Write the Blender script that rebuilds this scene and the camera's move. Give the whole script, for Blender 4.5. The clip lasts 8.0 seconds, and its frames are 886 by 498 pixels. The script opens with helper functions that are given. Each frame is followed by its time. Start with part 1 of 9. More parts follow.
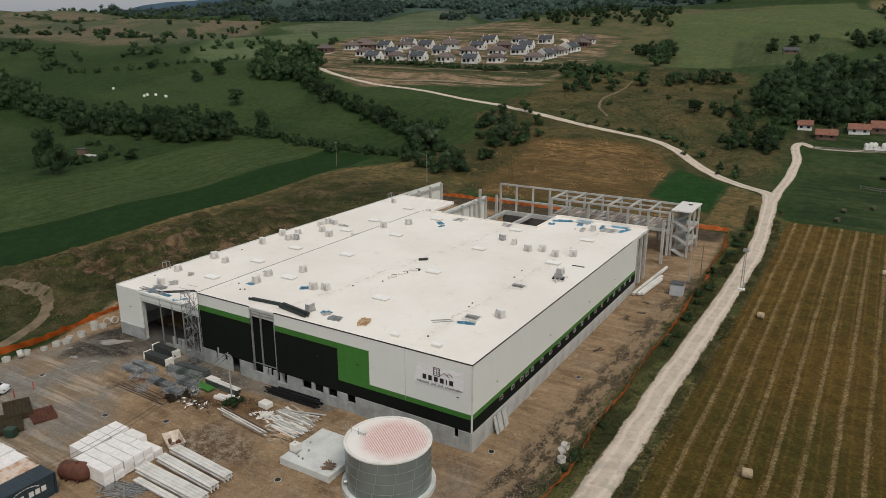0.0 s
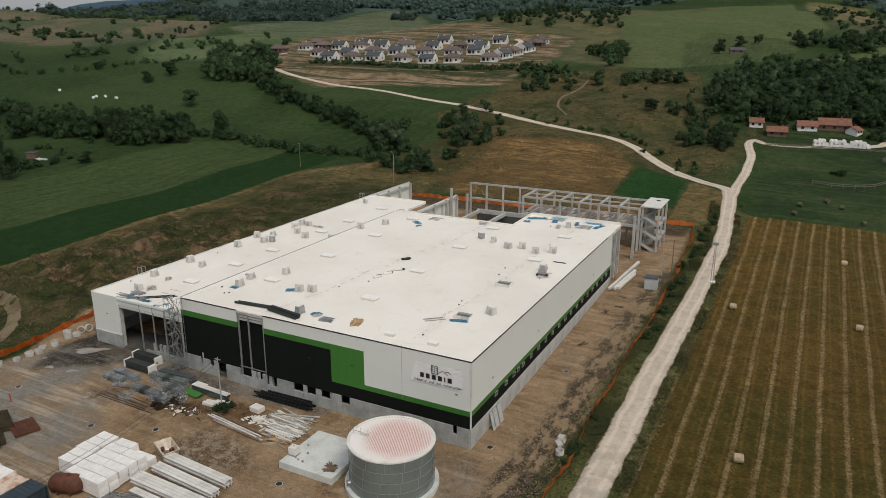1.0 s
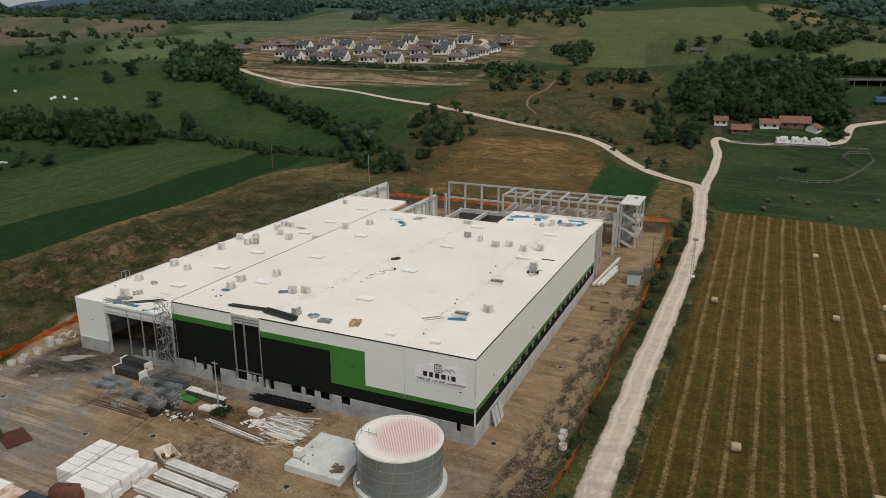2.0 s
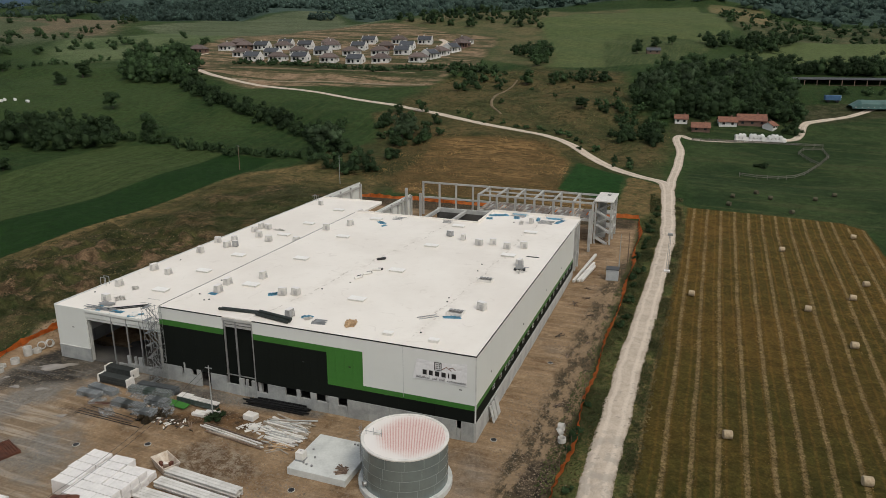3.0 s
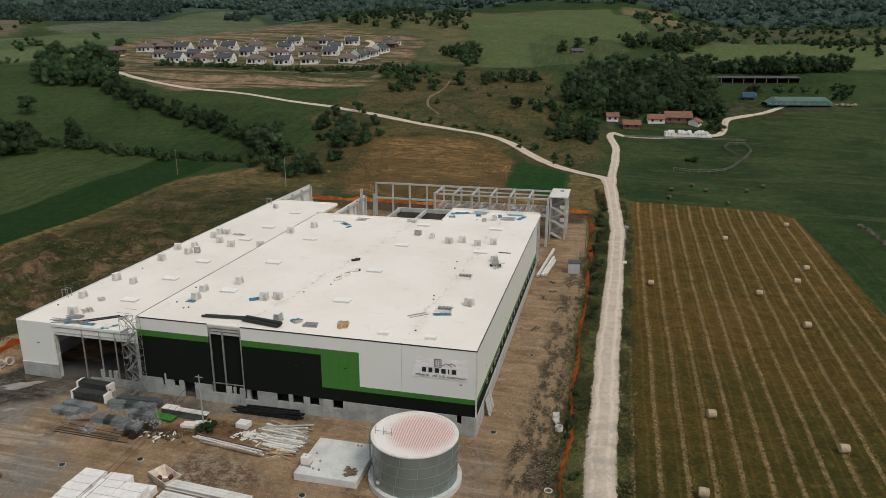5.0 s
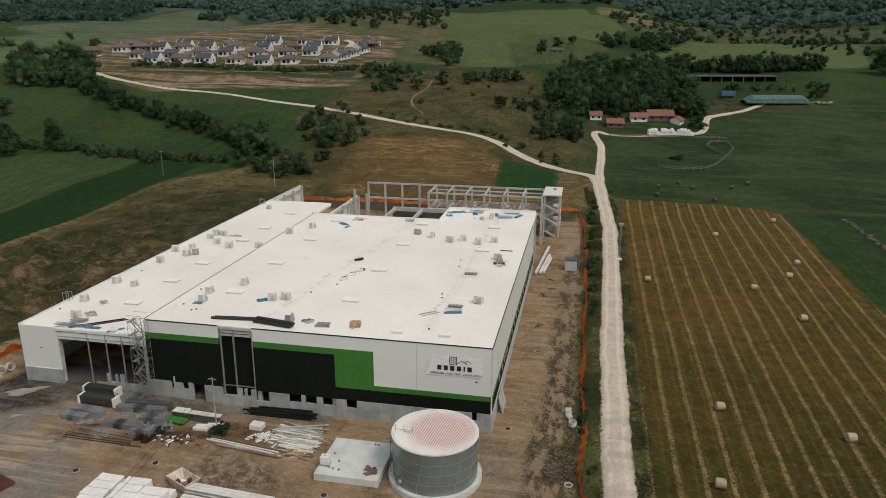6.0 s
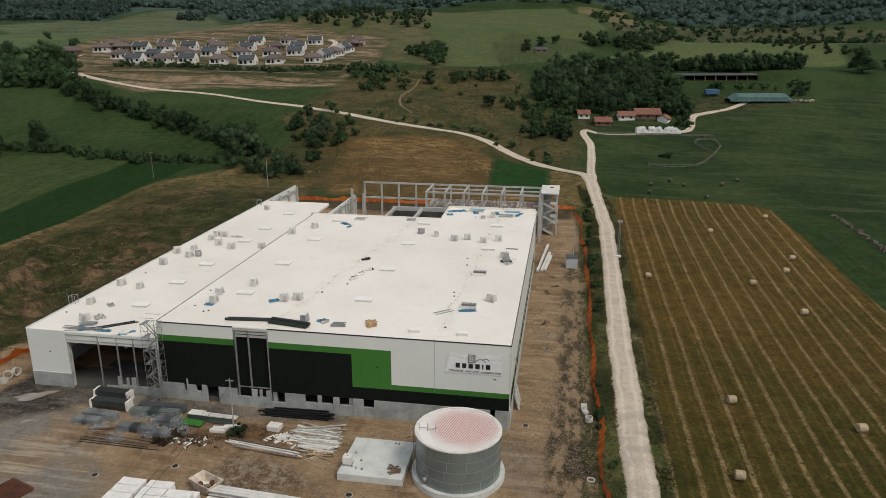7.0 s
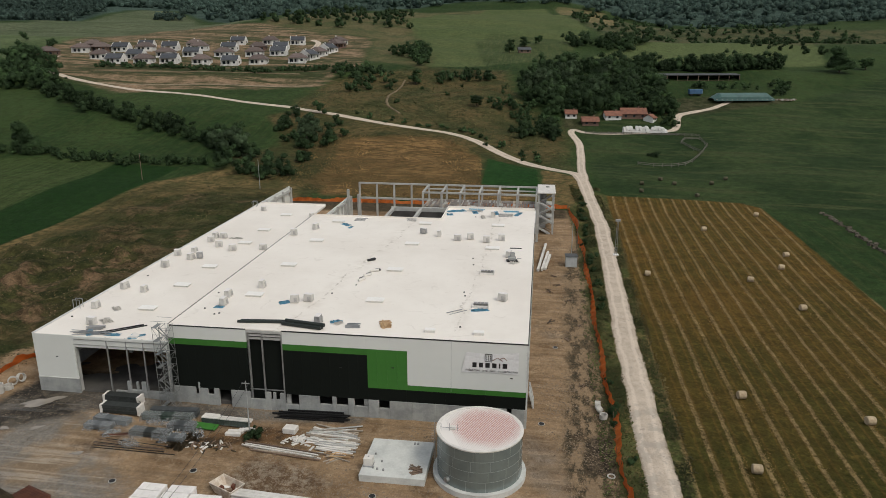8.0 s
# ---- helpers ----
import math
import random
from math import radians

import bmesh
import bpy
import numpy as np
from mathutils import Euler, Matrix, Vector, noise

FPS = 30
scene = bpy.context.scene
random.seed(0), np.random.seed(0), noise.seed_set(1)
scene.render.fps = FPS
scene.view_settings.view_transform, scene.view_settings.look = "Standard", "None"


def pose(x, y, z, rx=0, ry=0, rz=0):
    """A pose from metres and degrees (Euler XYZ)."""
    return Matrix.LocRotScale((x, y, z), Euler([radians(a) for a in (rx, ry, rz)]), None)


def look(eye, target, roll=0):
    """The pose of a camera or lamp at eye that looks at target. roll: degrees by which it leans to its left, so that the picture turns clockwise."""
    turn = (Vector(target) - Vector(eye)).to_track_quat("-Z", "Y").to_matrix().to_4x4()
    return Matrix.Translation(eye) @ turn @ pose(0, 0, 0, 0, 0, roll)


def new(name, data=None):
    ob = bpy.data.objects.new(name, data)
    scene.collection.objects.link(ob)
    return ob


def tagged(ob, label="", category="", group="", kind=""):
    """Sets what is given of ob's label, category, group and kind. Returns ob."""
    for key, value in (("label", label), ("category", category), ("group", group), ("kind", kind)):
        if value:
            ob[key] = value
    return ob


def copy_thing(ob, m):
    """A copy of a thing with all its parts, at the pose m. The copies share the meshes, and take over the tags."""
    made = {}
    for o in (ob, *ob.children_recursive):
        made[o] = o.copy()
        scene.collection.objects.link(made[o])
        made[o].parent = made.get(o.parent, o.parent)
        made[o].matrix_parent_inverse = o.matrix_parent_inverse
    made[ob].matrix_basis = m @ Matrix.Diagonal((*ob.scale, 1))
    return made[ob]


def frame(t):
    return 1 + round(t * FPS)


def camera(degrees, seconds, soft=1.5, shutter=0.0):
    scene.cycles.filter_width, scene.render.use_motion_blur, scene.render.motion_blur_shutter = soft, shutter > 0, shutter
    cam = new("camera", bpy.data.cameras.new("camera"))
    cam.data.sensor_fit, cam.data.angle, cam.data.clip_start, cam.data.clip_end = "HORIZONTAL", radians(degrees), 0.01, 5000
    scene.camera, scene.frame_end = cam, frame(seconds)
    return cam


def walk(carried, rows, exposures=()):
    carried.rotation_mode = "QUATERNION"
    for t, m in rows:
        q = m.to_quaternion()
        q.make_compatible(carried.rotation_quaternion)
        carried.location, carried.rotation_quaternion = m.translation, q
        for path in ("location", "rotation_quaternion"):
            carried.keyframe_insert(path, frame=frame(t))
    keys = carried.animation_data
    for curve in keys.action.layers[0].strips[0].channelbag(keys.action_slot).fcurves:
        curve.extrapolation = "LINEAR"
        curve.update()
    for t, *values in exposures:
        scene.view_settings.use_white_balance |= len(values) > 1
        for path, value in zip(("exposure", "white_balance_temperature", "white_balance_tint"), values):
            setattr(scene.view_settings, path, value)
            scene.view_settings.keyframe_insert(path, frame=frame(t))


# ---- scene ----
cam = camera(64.0, 8.0, soft=0.3)
PATH = [
    (0, (34.712, -63.474, 46.063), (9.792, -22.529, 31.835), 0.07),
    (0.5, (32.689, -64.874, 46.031), (9.236, -23.066, 31.815), 0.09),
    (1, (30.448, -66.365, 45.947), (8.521, -23.732, 31.747), 0.11),
    (1.5, (28.451, -67.563, 45.927), (7.705, -24.344, 31.725), 0.13),
    (3, (22.02, -71.027, 45.806), (5.438, -26.031, 31.652), 0.18),
    (3.5, (20.065, -71.936, 45.739), (4.721, -26.5, 31.591), 0.10),
    (4, (17.862, -72.896, 45.67), (3.864, -27.023, 31.539), 0.12),
    (4.5, (15.894, -73.67, 45.619), (3.397, -27.35, 31.535), 0.14),
    (6, (9.328, -75.735, 45.447), (-0.172, -28.706, 31.378), 0.08),
    (6.5, (7.207, -76.284, 45.411), (-1.643, -29.128, 31.34), -0.02),
    (7, (4.893, -76.822, 45.372), (-3.155, -29.53, 31.278), -0.00),
    (7.5, (2.768, -77.253, 45.367), (-4.531, -29.833, 31.296), 0.00),
    (8, (0.453, -77.623, 45.359), (-6.072, -30.09, 31.284), 0.01),
]
walk(cam, [(t, look(eye, target, roll)) for t, eye, target, roll in PATH])

# ---- world and sun ----
world = bpy.data.worlds.new("sky")
scene.world = world
world.use_nodes = True
wn, wl = world.node_tree.nodes, world.node_tree.links
sky = wn.new("ShaderNodeTexSky")
sky.sky_type, sky.sun_disc = "NISHITA", False
SUN_EL, SUN_AZ = radians(52), radians(126)
sky.sun_elevation, sky.sun_rotation = SUN_EL, SUN_AZ
sky.dust_density, sky.air_density = 4.0, 1.2
cloud = wn.new("ShaderNodeHueSaturation")
cloud.inputs["Saturation"].default_value = 0.26
wl.new(sky.outputs[0], cloud.inputs["Color"])
veil = wn.new("ShaderNodeMix")
veil.data_type = "RGBA"
veil.inputs["Factor"].default_value, veil.inputs["B"].default_value = 0.5, (3.6, 3.85, 4.2, 1)
wl.new(cloud.outputs[0], veil.inputs["A"])
wl.new(veil.outputs["Result"], wn["Background"].inputs["Color"])
wn["Background"].inputs["Strength"].default_value = 0.125
sun = new("sun", bpy.data.lights.new("sun", "SUN"))
sun.data.energy, sun.data.angle, sun.data.color = 1.3, radians(16), (0.98, 0.91, 0.75)
SUN_DIR = Vector((math.sin(SUN_AZ) * math.cos(SUN_EL), math.cos(SUN_AZ) * math.cos(SUN_EL), math.sin(SUN_EL)))
sun.matrix_world = look(SUN_DIR * 300, (0, 0, 0))
scene.view_settings.exposure = 0.01


# ---- materials ----
def tree_of(name):
    m = bpy.data.materials.new(name)
    m.use_nodes = True
    return m, m.node_tree.nodes, m.node_tree.links, m.node_tree.nodes["Principled BSDF"]


def noise_node(n, l, vec, scale, detail=5.0, rough=0.6):
    k = n.new("ShaderNodeTexNoise")
    k.inputs["Scale"].default_value, k.inputs["Detail"].default_value, k.inputs["Roughness"].default_value = scale, detail, rough
    if vec is not None:
        l.new(vec, k.inputs["Vector"])
    return k.outputs["Fac"]


def ramp(n, l, fac, lo, hi):
    k = n.new("ShaderNodeMapRange")
    k.interpolation_type = "SMOOTHSTEP"
    k.inputs["From Min"].default_value, k.inputs["From Max"].default_value = lo, hi
    l.new(fac, k.inputs["Value"])
    return k.outputs["Result"]


def math_node(n, l, op, a, b=None):
    k = n.new("ShaderNodeMath")
    k.operation = op
    for i, v in enumerate((a, b)):
        if v is None:
            continue
        if isinstance(v, (int, float)):
            k.inputs[i].default_value = v
        else:
            l.new(v, k.inputs[i])
    return k.outputs[0]


def mix(n, l, fac, a, b):
    k = n.new("ShaderNodeMix")
    k.data_type = "RGBA"
    for socket, v in ((k.inputs["Factor"], fac), (k.inputs["A"], a), (k.inputs["B"], b)):
        if isinstance(v, (int, float)):
            socket.default_value = v
        elif isinstance(v, tuple):
            socket.default_value = (*v[:3], 1)
        else:
            l.new(v, socket)
    return k.outputs["Result"]


def mat(name, base, dark=None, rough=0.7, metal=0.0, grain=8.0, stain=0.5, bump=0.0, world_space=False, vary=0.0, uneven=0.3, contrast=(0.35, 0.7), wear=None, spec=0.4):
    """A surface with grain and stains: base fades to dark in stains, wear adds worn blotches of its colour, vary shifts brightness per object."""
    m, n, l, b = tree_of(name)
    dark = dark or tuple(c * 0.72 for c in base)
    if world_space:
        vec = n.new("ShaderNodeNewGeometry").outputs["Position"]
    else:
        vec = n.new("ShaderNodeTexCoord").outputs["Object"]
    f1 = ramp(n, l, noise_node(n, l, vec, stain, 6), *contrast)
    f2 = noise_node(n, l, vec, grain, 3)
    c = mix(n, l, f1, base, dark)
    c2 = n.new("ShaderNodeHueSaturation")
    l.new(c, c2.inputs["Color"])
    v = math_node(n, l, "MULTIPLY_ADD", f2, uneven)
    v.node.inputs[2].default_value = 1 - uneven / 2
    if vary:
        r = n.new("ShaderNodeObjectInfo").outputs["Random"]
        k = math_node(n, l, "MULTIPLY_ADD", r, vary * 2)
        k.node.inputs[2].default_value = 1 - vary
        v = math_node(n, l, "MULTIPLY", v, k)
    l.new(v, c2.inputs["Value"])
    out = c2.outputs["Color"]
    if wear:
        w = ramp(n, l, noise_node(n, l, vec, stain * 3.1, 8, 0.7), 0.56, 0.68)
        out = mix(n, l, w, out, wear)
    l.new(out, b.inputs["Base Color"])
    b.inputs["Roughness"].default_value, b.inputs["Metallic"].default_value = rough, metal
    b.inputs["Specular IOR Level"].default_value = spec
    if bump:
        k = n.new("ShaderNodeBump")
        k.inputs["Strength"].default_value, k.inputs["Distance"].default_value = 0.6, bump
        l.new(noise_node(n, l, vec, grain, 6, 0.7), k.inputs["Height"])
        l.new(k.outputs[0], b.inputs["Normal"])
    return m


def membrane_material():
    """Off-white roofing sheet with broad dirt, faint wrinkles and foot traffic."""
    m, n, l, b = tree_of("roof_membrane")
    pos = n.new("ShaderNodeNewGeometry").outputs["Position"]
    warp = noise_node(n, l, pos, 0.35, 4)
    broad = ramp(n, l, noise_node(n, l, pos, 0.07, 5), 0.35, 0.7)
    c = mix(n, l, broad, (0.83, 0.785, 0.73), (0.76, 0.71, 0.655))
    c = mix(n, l, math_node(n, l, "MULTIPLY", ramp(n, l, noise_node(n, l, pos, 0.8, 7, 0.7), 0.55, 0.75), 0.5), c, (0.70, 0.645, 0.585))
    fold = math_node(n, l, "ABSOLUTE", math_node(n, l, "SUBTRACT", noise_node(n, l, pos, 0.13, 3, 0.45), 0.5))
    fold = math_node(n, l, "MULTIPLY", ramp(n, l, fold, 0.011, 0.003), ramp(n, l, warp, 0.5, 0.62))
    c = mix(n, l, math_node(n, l, "MULTIPLY", fold, 0.2), c, (0.50, 0.45, 0.40))
    sep = n.new("ShaderNodeSeparateXYZ")
    l.new(pos, sep.inputs[0])
    drift = math_node(n, l, "MULTIPLY", math_node(n, l, "SUBTRACT", noise_node(n, l, pos, 0.16, 5, 0.65), 0.5), 4.5)
    for x0, slope in ((-30.6, 0.125), (-9.3, 0.035)):
        line = math_node(n, l, "SUBTRACT", math_node(n, l, "SUBTRACT", sep.outputs["X"], x0), math_node(n, l, "MULTIPLY", sep.outputs["Y"], slope))
        off = math_node(n, l, "ABSOLUTE", math_node(n, l, "ADD", line, drift))
        trail = math_node(n, l, "MULTIPLY", ramp(n, l, off, 0.22, 0.03), ramp(n, l, noise_node(n, l, pos, 0.9, 4, 0.7), 0.46, 0.6))
        c = mix(n, l, math_node(n, l, "MULTIPLY", trail, 0.55), c, (0.34, 0.29, 0.24))
        smear = math_node(n, l, "MULTIPLY", ramp(n, l, off, 2.2, 0.2), ramp(n, l, noise_node(n, l, pos, 0.5, 6, 0.7), 0.42, 0.66))
        c = mix(n, l, math_node(n, l, "MULTIPLY", smear, 0.3), c, (0.56, 0.50, 0.44))
    speck = ramp(n, l, noise_node(n, l, pos, 5.0, 2, 0.4), 0.75, 0.79)
    c = mix(n, l, math_node(n, l, "MULTIPLY", speck, 0.5), c, (0.42, 0.38, 0.34))
    l.new(c, b.inputs["Base Color"])
    b.inputs["Roughness"].default_value = 0.6
    b.inputs["Specular IOR Level"].default_value = 0.3
    k = n.new("ShaderNodeBump")
    k.inputs["Strength"].default_value, k.inputs["Distance"].default_value = 0.25, 0.03
    l.new(noise_node(n, l, pos, 0.9, 4), k.inputs["Height"])
    l.new(k.outputs[0], b.inputs["Normal"])
    return m


M = {}
M["membrane"] = membrane_material()
M["white_panel"] = mat("white_panel", (0.70, 0.715, 0.69), (0.685, 0.70, 0.675), 0.4, grain=0.6, stain=0.25, vary=0.006, uneven=0.06)
M["green_panel"] = mat("green_panel", (0.045, 0.175, 0.028), (0.04, 0.155, 0.025), 0.45, grain=1.5, stain=0.3, vary=0.03)
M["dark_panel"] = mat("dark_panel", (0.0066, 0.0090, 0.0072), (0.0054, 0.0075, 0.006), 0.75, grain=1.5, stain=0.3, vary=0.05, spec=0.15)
# concrete darkened in its colour for the unlit inside of the hall
M["shaded_concrete"] = mat("shaded_concrete", (0.10, 0.095, 0.09), (0.06, 0.058, 0.055), 0.9, grain=4, stain=0.4, bump=0.01)
M["black_trim"] = mat("black_trim", (0.012, 0.012, 0.013), None, 0.45, grain=3)
M["concrete"] = mat("concrete", (0.36, 0.37, 0.36), (0.25, 0.26, 0.26), 0.85, grain=6, stain=0.6, bump=0.01, vary=0.08)
M["concrete_pale"] = mat("pale_concrete", (0.46, 0.46, 0.44), (0.34, 0.34, 0.33), 0.85, grain=5, stain=0.5, bump=0.01, vary=0.06)
M["slab_light"] = mat("light_slab_concrete", (0.60, 0.61, 0.59), (0.47, 0.48, 0.47), 0.8, grain=4, stain=0.45, bump=0.01)
M["tank_steel"] = mat("tank_steel", (0.205, 0.245, 0.24), (0.165, 0.20, 0.195), 0.26, 0.3, grain=3, stain=0.5, uneven=0.2, spec=0.6)
M["steel"] = mat("galvanised_steel", (0.42, 0.43, 0.43), (0.30, 0.31, 0.32), 0.45, 0.7, grain=6, stain=1.5)
M["white_box"] = mat("white_wrap", (0.74, 0.71, 0.67), (0.62, 0.60, 0.57), 0.5, grain=5, stain=1.2, bump=0.01, vary=0.05)
M["grey_box"] = mat("grey_wrap", (0.33, 0.33, 0.33), (0.22, 0.22, 0.22), 0.6, grain=5, stain=1.2, bump=0.01)
M["blue_film"] = mat("blue_film", (0.15, 0.40, 0.56), (0.10, 0.29, 0.43), 0.35, grain=9, stain=2, bump=0.02)
M["timber"] = mat("timber", (0.50, 0.34, 0.19), (0.36, 0.23, 0.12), 0.75, grain=12, stain=2, vary=0.2)
M["old_timber"] = mat("weathered_timber", (0.20, 0.14, 0.10), (0.13, 0.09, 0.07), 0.8, grain=12, stain=2, vary=0.25)
M["stone"] = mat("field_stone", (0.115, 0.098, 0.075), (0.055, 0.052, 0.036), 0.9, grain=5, stain=1.0, bump=0.03)
M["fence_wood"] = mat("grey_fence_wood", (0.17, 0.16, 0.135), (0.095, 0.09, 0.075), 0.85, grain=8, stain=1.5)
M["plank_rust"] = mat("stained_plank", (0.20, 0.15, 0.125), (0.13, 0.095, 0.08), 0.85, grain=5, stain=0.8)
M["plank_grey"] = mat("grey_plank", (0.27, 0.24, 0.215), (0.17, 0.15, 0.135), 0.85, grain=5, stain=0.8)
M["dark_roll"] = mat("dark_membrane", (0.020, 0.027, 0.024), None, 0.5, grain=8, stain=1)
M["banner_cloth"] = mat("banner_cloth", (0.78, 0.78, 0.78), (0.72, 0.72, 0.73), 0.5, grain=4, stain=0.8)
M["ink"] = mat("black_print", (0.018, 0.017, 0.018), None, 0.6, grain=4)
M["tank_seam"] = mat("tank_seam", (0.30, 0.335, 0.33), (0.25, 0.28, 0.275), 0.45, 0.3, grain=6, stain=1.5)
M["seam"] = mat("seam_strip", (0.44, 0.46, 0.46), (0.34, 0.36, 0.36), 0.5, 0.5, grain=6, stain=1.5)


def primer_material(name, strength):
    """White tank roof with red primer rubbed on in one broad round patch that fades out to the rim."""
    m, n, l, b = tree_of(name)
    pos = n.new("ShaderNodeNewGeometry").outputs["Position"]
    d = n.new("ShaderNodeVectorMath")
    d.operation = "DISTANCE"
    l.new(pos, d.inputs[0])
    d.inputs[1].default_value = (-4.2, -9.3, 5.2)
    far = math_node(n, l, "ADD", d.outputs["Value"], math_node(n, l, "MULTIPLY", noise_node(n, l, pos, 0.55, 6, 0.7), 2.2))
    c = mix(n, l, math_node(n, l, "MULTIPLY", ramp(n, l, far, 5.7, 3.6), strength), (0.78, 0.74, 0.71), (0.52, 0.20, 0.165))
    l.new(c, b.inputs["Base Color"])
    b.inputs["Roughness"].default_value = 0.55
    return m


M["tank_rib"] = primer_material("red_primer_rib", 0.85)
M["tank_top"] = primer_material("tank_roof_paint", 0.14)
M["dark_stack"] = mat("dark_panel_edge", (0.030, 0.034, 0.033), (0.05, 0.055, 0.054), 0.5, grain=8, stain=1.5, vary=0.3)
M["grey_stack"] = mat("grey_panel_edge", (0.075, 0.083, 0.088), (0.11, 0.12, 0.125), 0.5, grain=8, stain=1.5, vary=0.3)
M["green_stack"] = mat("green_panel_edge", (0.035, 0.055, 0.045), (0.09, 0.11, 0.10), 0.5, grain=8, stain=1.2, vary=0.4)
M["clear_film"] = mat("clear_film", (0.52, 0.54, 0.55), (0.36, 0.38, 0.39), 0.16, grain=3, stain=1.6, bump=0.012, spec=0.6, uneven=0.15)
film_shader = M["clear_film"].node_tree.nodes["Principled BSDF"]
film_shader.inputs["Alpha"].default_value = 0.24
M["rust"] = mat("rusty_steel", (0.13, 0.048, 0.028), (0.075, 0.03, 0.02), 0.8, grain=8, stain=1.5, bump=0.02)
M["rust_dark"] = mat("dark_rusty_mesh", (0.050, 0.035, 0.016), (0.028, 0.020, 0.010), 0.85, grain=9, stain=1.2, bump=0.05)
M["timber_pale"] = mat("grey_timber", (0.42, 0.36, 0.29), (0.30, 0.25, 0.20), 0.8, grain=10, stain=1.5, vary=0.2)
M["pack_white"] = mat("white_film_pack", (0.80, 0.77, 0.75), (0.70, 0.67, 0.66), 0.4, grain=3, stain=0.9, bump=0.01, vary=0.03)
M["beam_white"] = mat("white_precast", (0.68, 0.66, 0.63), (0.55, 0.53, 0.50), 0.7, grain=6, stain=0.7, vary=0.06)
M["skip_paint"] = mat("worn_skip_paint", (0.66, 0.59, 0.51), (0.42, 0.33, 0.25), 0.7, grain=8, stain=1.2, bump=0.01)
M["blue_paint_dark"] = mat("dark_blue_paint", (0.018, 0.032, 0.045), (0.03, 0.045, 0.055), 0.5, grain=6, stain=0.8)
M["container_rusty"] = mat("rust_streaked_white", (0.62, 0.50, 0.42), (0.42, 0.24, 0.15), 0.7, grain=6, stain=0.7, contrast=(0.45, 0.62))
M["bin_green"] = mat("bin_green", (0.02, 0.05, 0.032), None, 0.5, grain=5)
M["car_white"] = mat("white_car_paint", (0.72, 0.73, 0.74), None, 0.25, grain=3)
M["ring_concrete"] = mat("ring_concrete", (0.52, 0.50, 0.47), (0.38, 0.37, 0.34), 0.85, grain=6, stain=1.2, vary=0.1)
M["grey_dark"] = mat("dark_sheet_roof", (0.07, 0.075, 0.08), None, 0.6, grain=5)
M["scaffold"] = mat("dull_scaffold", (0.30, 0.31, 0.31), (0.20, 0.21, 0.21), 0.5, 0.5, grain=6, stain=1.5)
M["orange_mesh"] = mat("orange_mesh", (0.70, 0.20, 0.035), (0.50, 0.14, 0.03), 0.7, grain=5, stain=0.5)
M["stone_warm"] = mat("warm_rubble", (0.27, 0.21, 0.155), (0.17, 0.125, 0.088), 0.95, grain=4, stain=0.4, world_space=True)
M["clay"] = mat("pale_clay", (0.235, 0.165, 0.106), (0.105, 0.074, 0.046), 0.95, grain=3, stain=0.3, world_space=True)
# pale water colour holds both the mud and the sky's reflection
M["water"] = mat("puddle_water", (0.30, 0.265, 0.225), None, 0.04, grain=2)
# mountains: the blue of distant air is put into the base colour
M["hazy_hill"] = mat("hazy_hill", (0.050, 0.085, 0.125), (0.042, 0.075, 0.112), 0.95, grain=0.004, stain=0.0012, world_space=True)
M["glass"] = mat("window_glass", (0.03, 0.035, 0.04), (0.02, 0.025, 0.03), 0.08, grain=3)
M["window_grey"] = mat("grey_window_frame", (0.42, 0.44, 0.43), None, 0.5, grain=6)
M["white_frame"] = mat("white_frame", (0.68, 0.68, 0.66), None, 0.5, grain=6)


# ---- mesh helpers ----
def add_box(bm, x0, x1, y0, y1, z0, z1, bevel=0.0, m=None):
    vs = [bm.verts.new((x, y, z)) for x in (x0, x1) for y in (y0, y1) for z in (z0, z1)]
    if m is not None:
        for v in vs:
            v.co = m @ v.co
    fs = [(0, 1, 3, 2), (4, 6, 7, 5), (0, 4, 5, 1), (2, 3, 7, 6), (0, 2, 6, 4), (1, 5, 7, 3)]
    made = [bm.faces.new([vs[i] for i in f]) for f in fs]
    if bevel:
        edges = {e for f in made for e in f.edges}
        bmesh.ops.bevel(bm, geom=list(edges), offset=bevel, segments=1, affect="EDGES")
    return vs


def add_tube(bm, a, b, r0, r1=None, sides=8, caps=True):
    a, b = Vector(a), Vector(b)
    r1 = r0 if r1 is None else r1
    q = (b - a).to_track_quat("Z", "Y").to_matrix()
    ring = []
    for p, r in ((a, r0), (b, r1)):
        ring.append([bm.verts.new(p + q @ Vector((r * math.cos(2 * math.pi * i / sides), r * math.sin(2 * math.pi * i / sides), 0))) for i in range(sides)])
    for i in range(sides):
        j = (i + 1) % sides
        bm.faces.new((ring[0][i], ring[0][j], ring[1][j], ring[1][i]))
    if caps:
        bm.faces.new(ring[0][::-1])
        bm.faces.new(ring[1])
    return ring


def add_beam(bm, a, b, w, h):
    """A square bar from a to b."""
    a, b = Vector(a), Vector(b)
    d = b - a
    m = Matrix.Translation(a) @ d.to_track_quat("X", "Z").to_matrix().to_4x4()
    add_box(bm, 0, d.length, -w / 2, w / 2, -h / 2, h / 2, 0, m)


def part(name, bm, material, parent=None, label="", smooth=False):
    me = bpy.data.meshes.new(name)
    bmesh.ops.recalc_face_normals(bm, faces=bm.faces)
    bm.to_mesh(me)
    bm.free()
    me.materials.append(material)
    if smooth:
        me.shade_smooth()
    ob = new(name, me)
    if parent is not None:
        ob.parent = parent
    if label:
        ob["label"] = label
    return ob


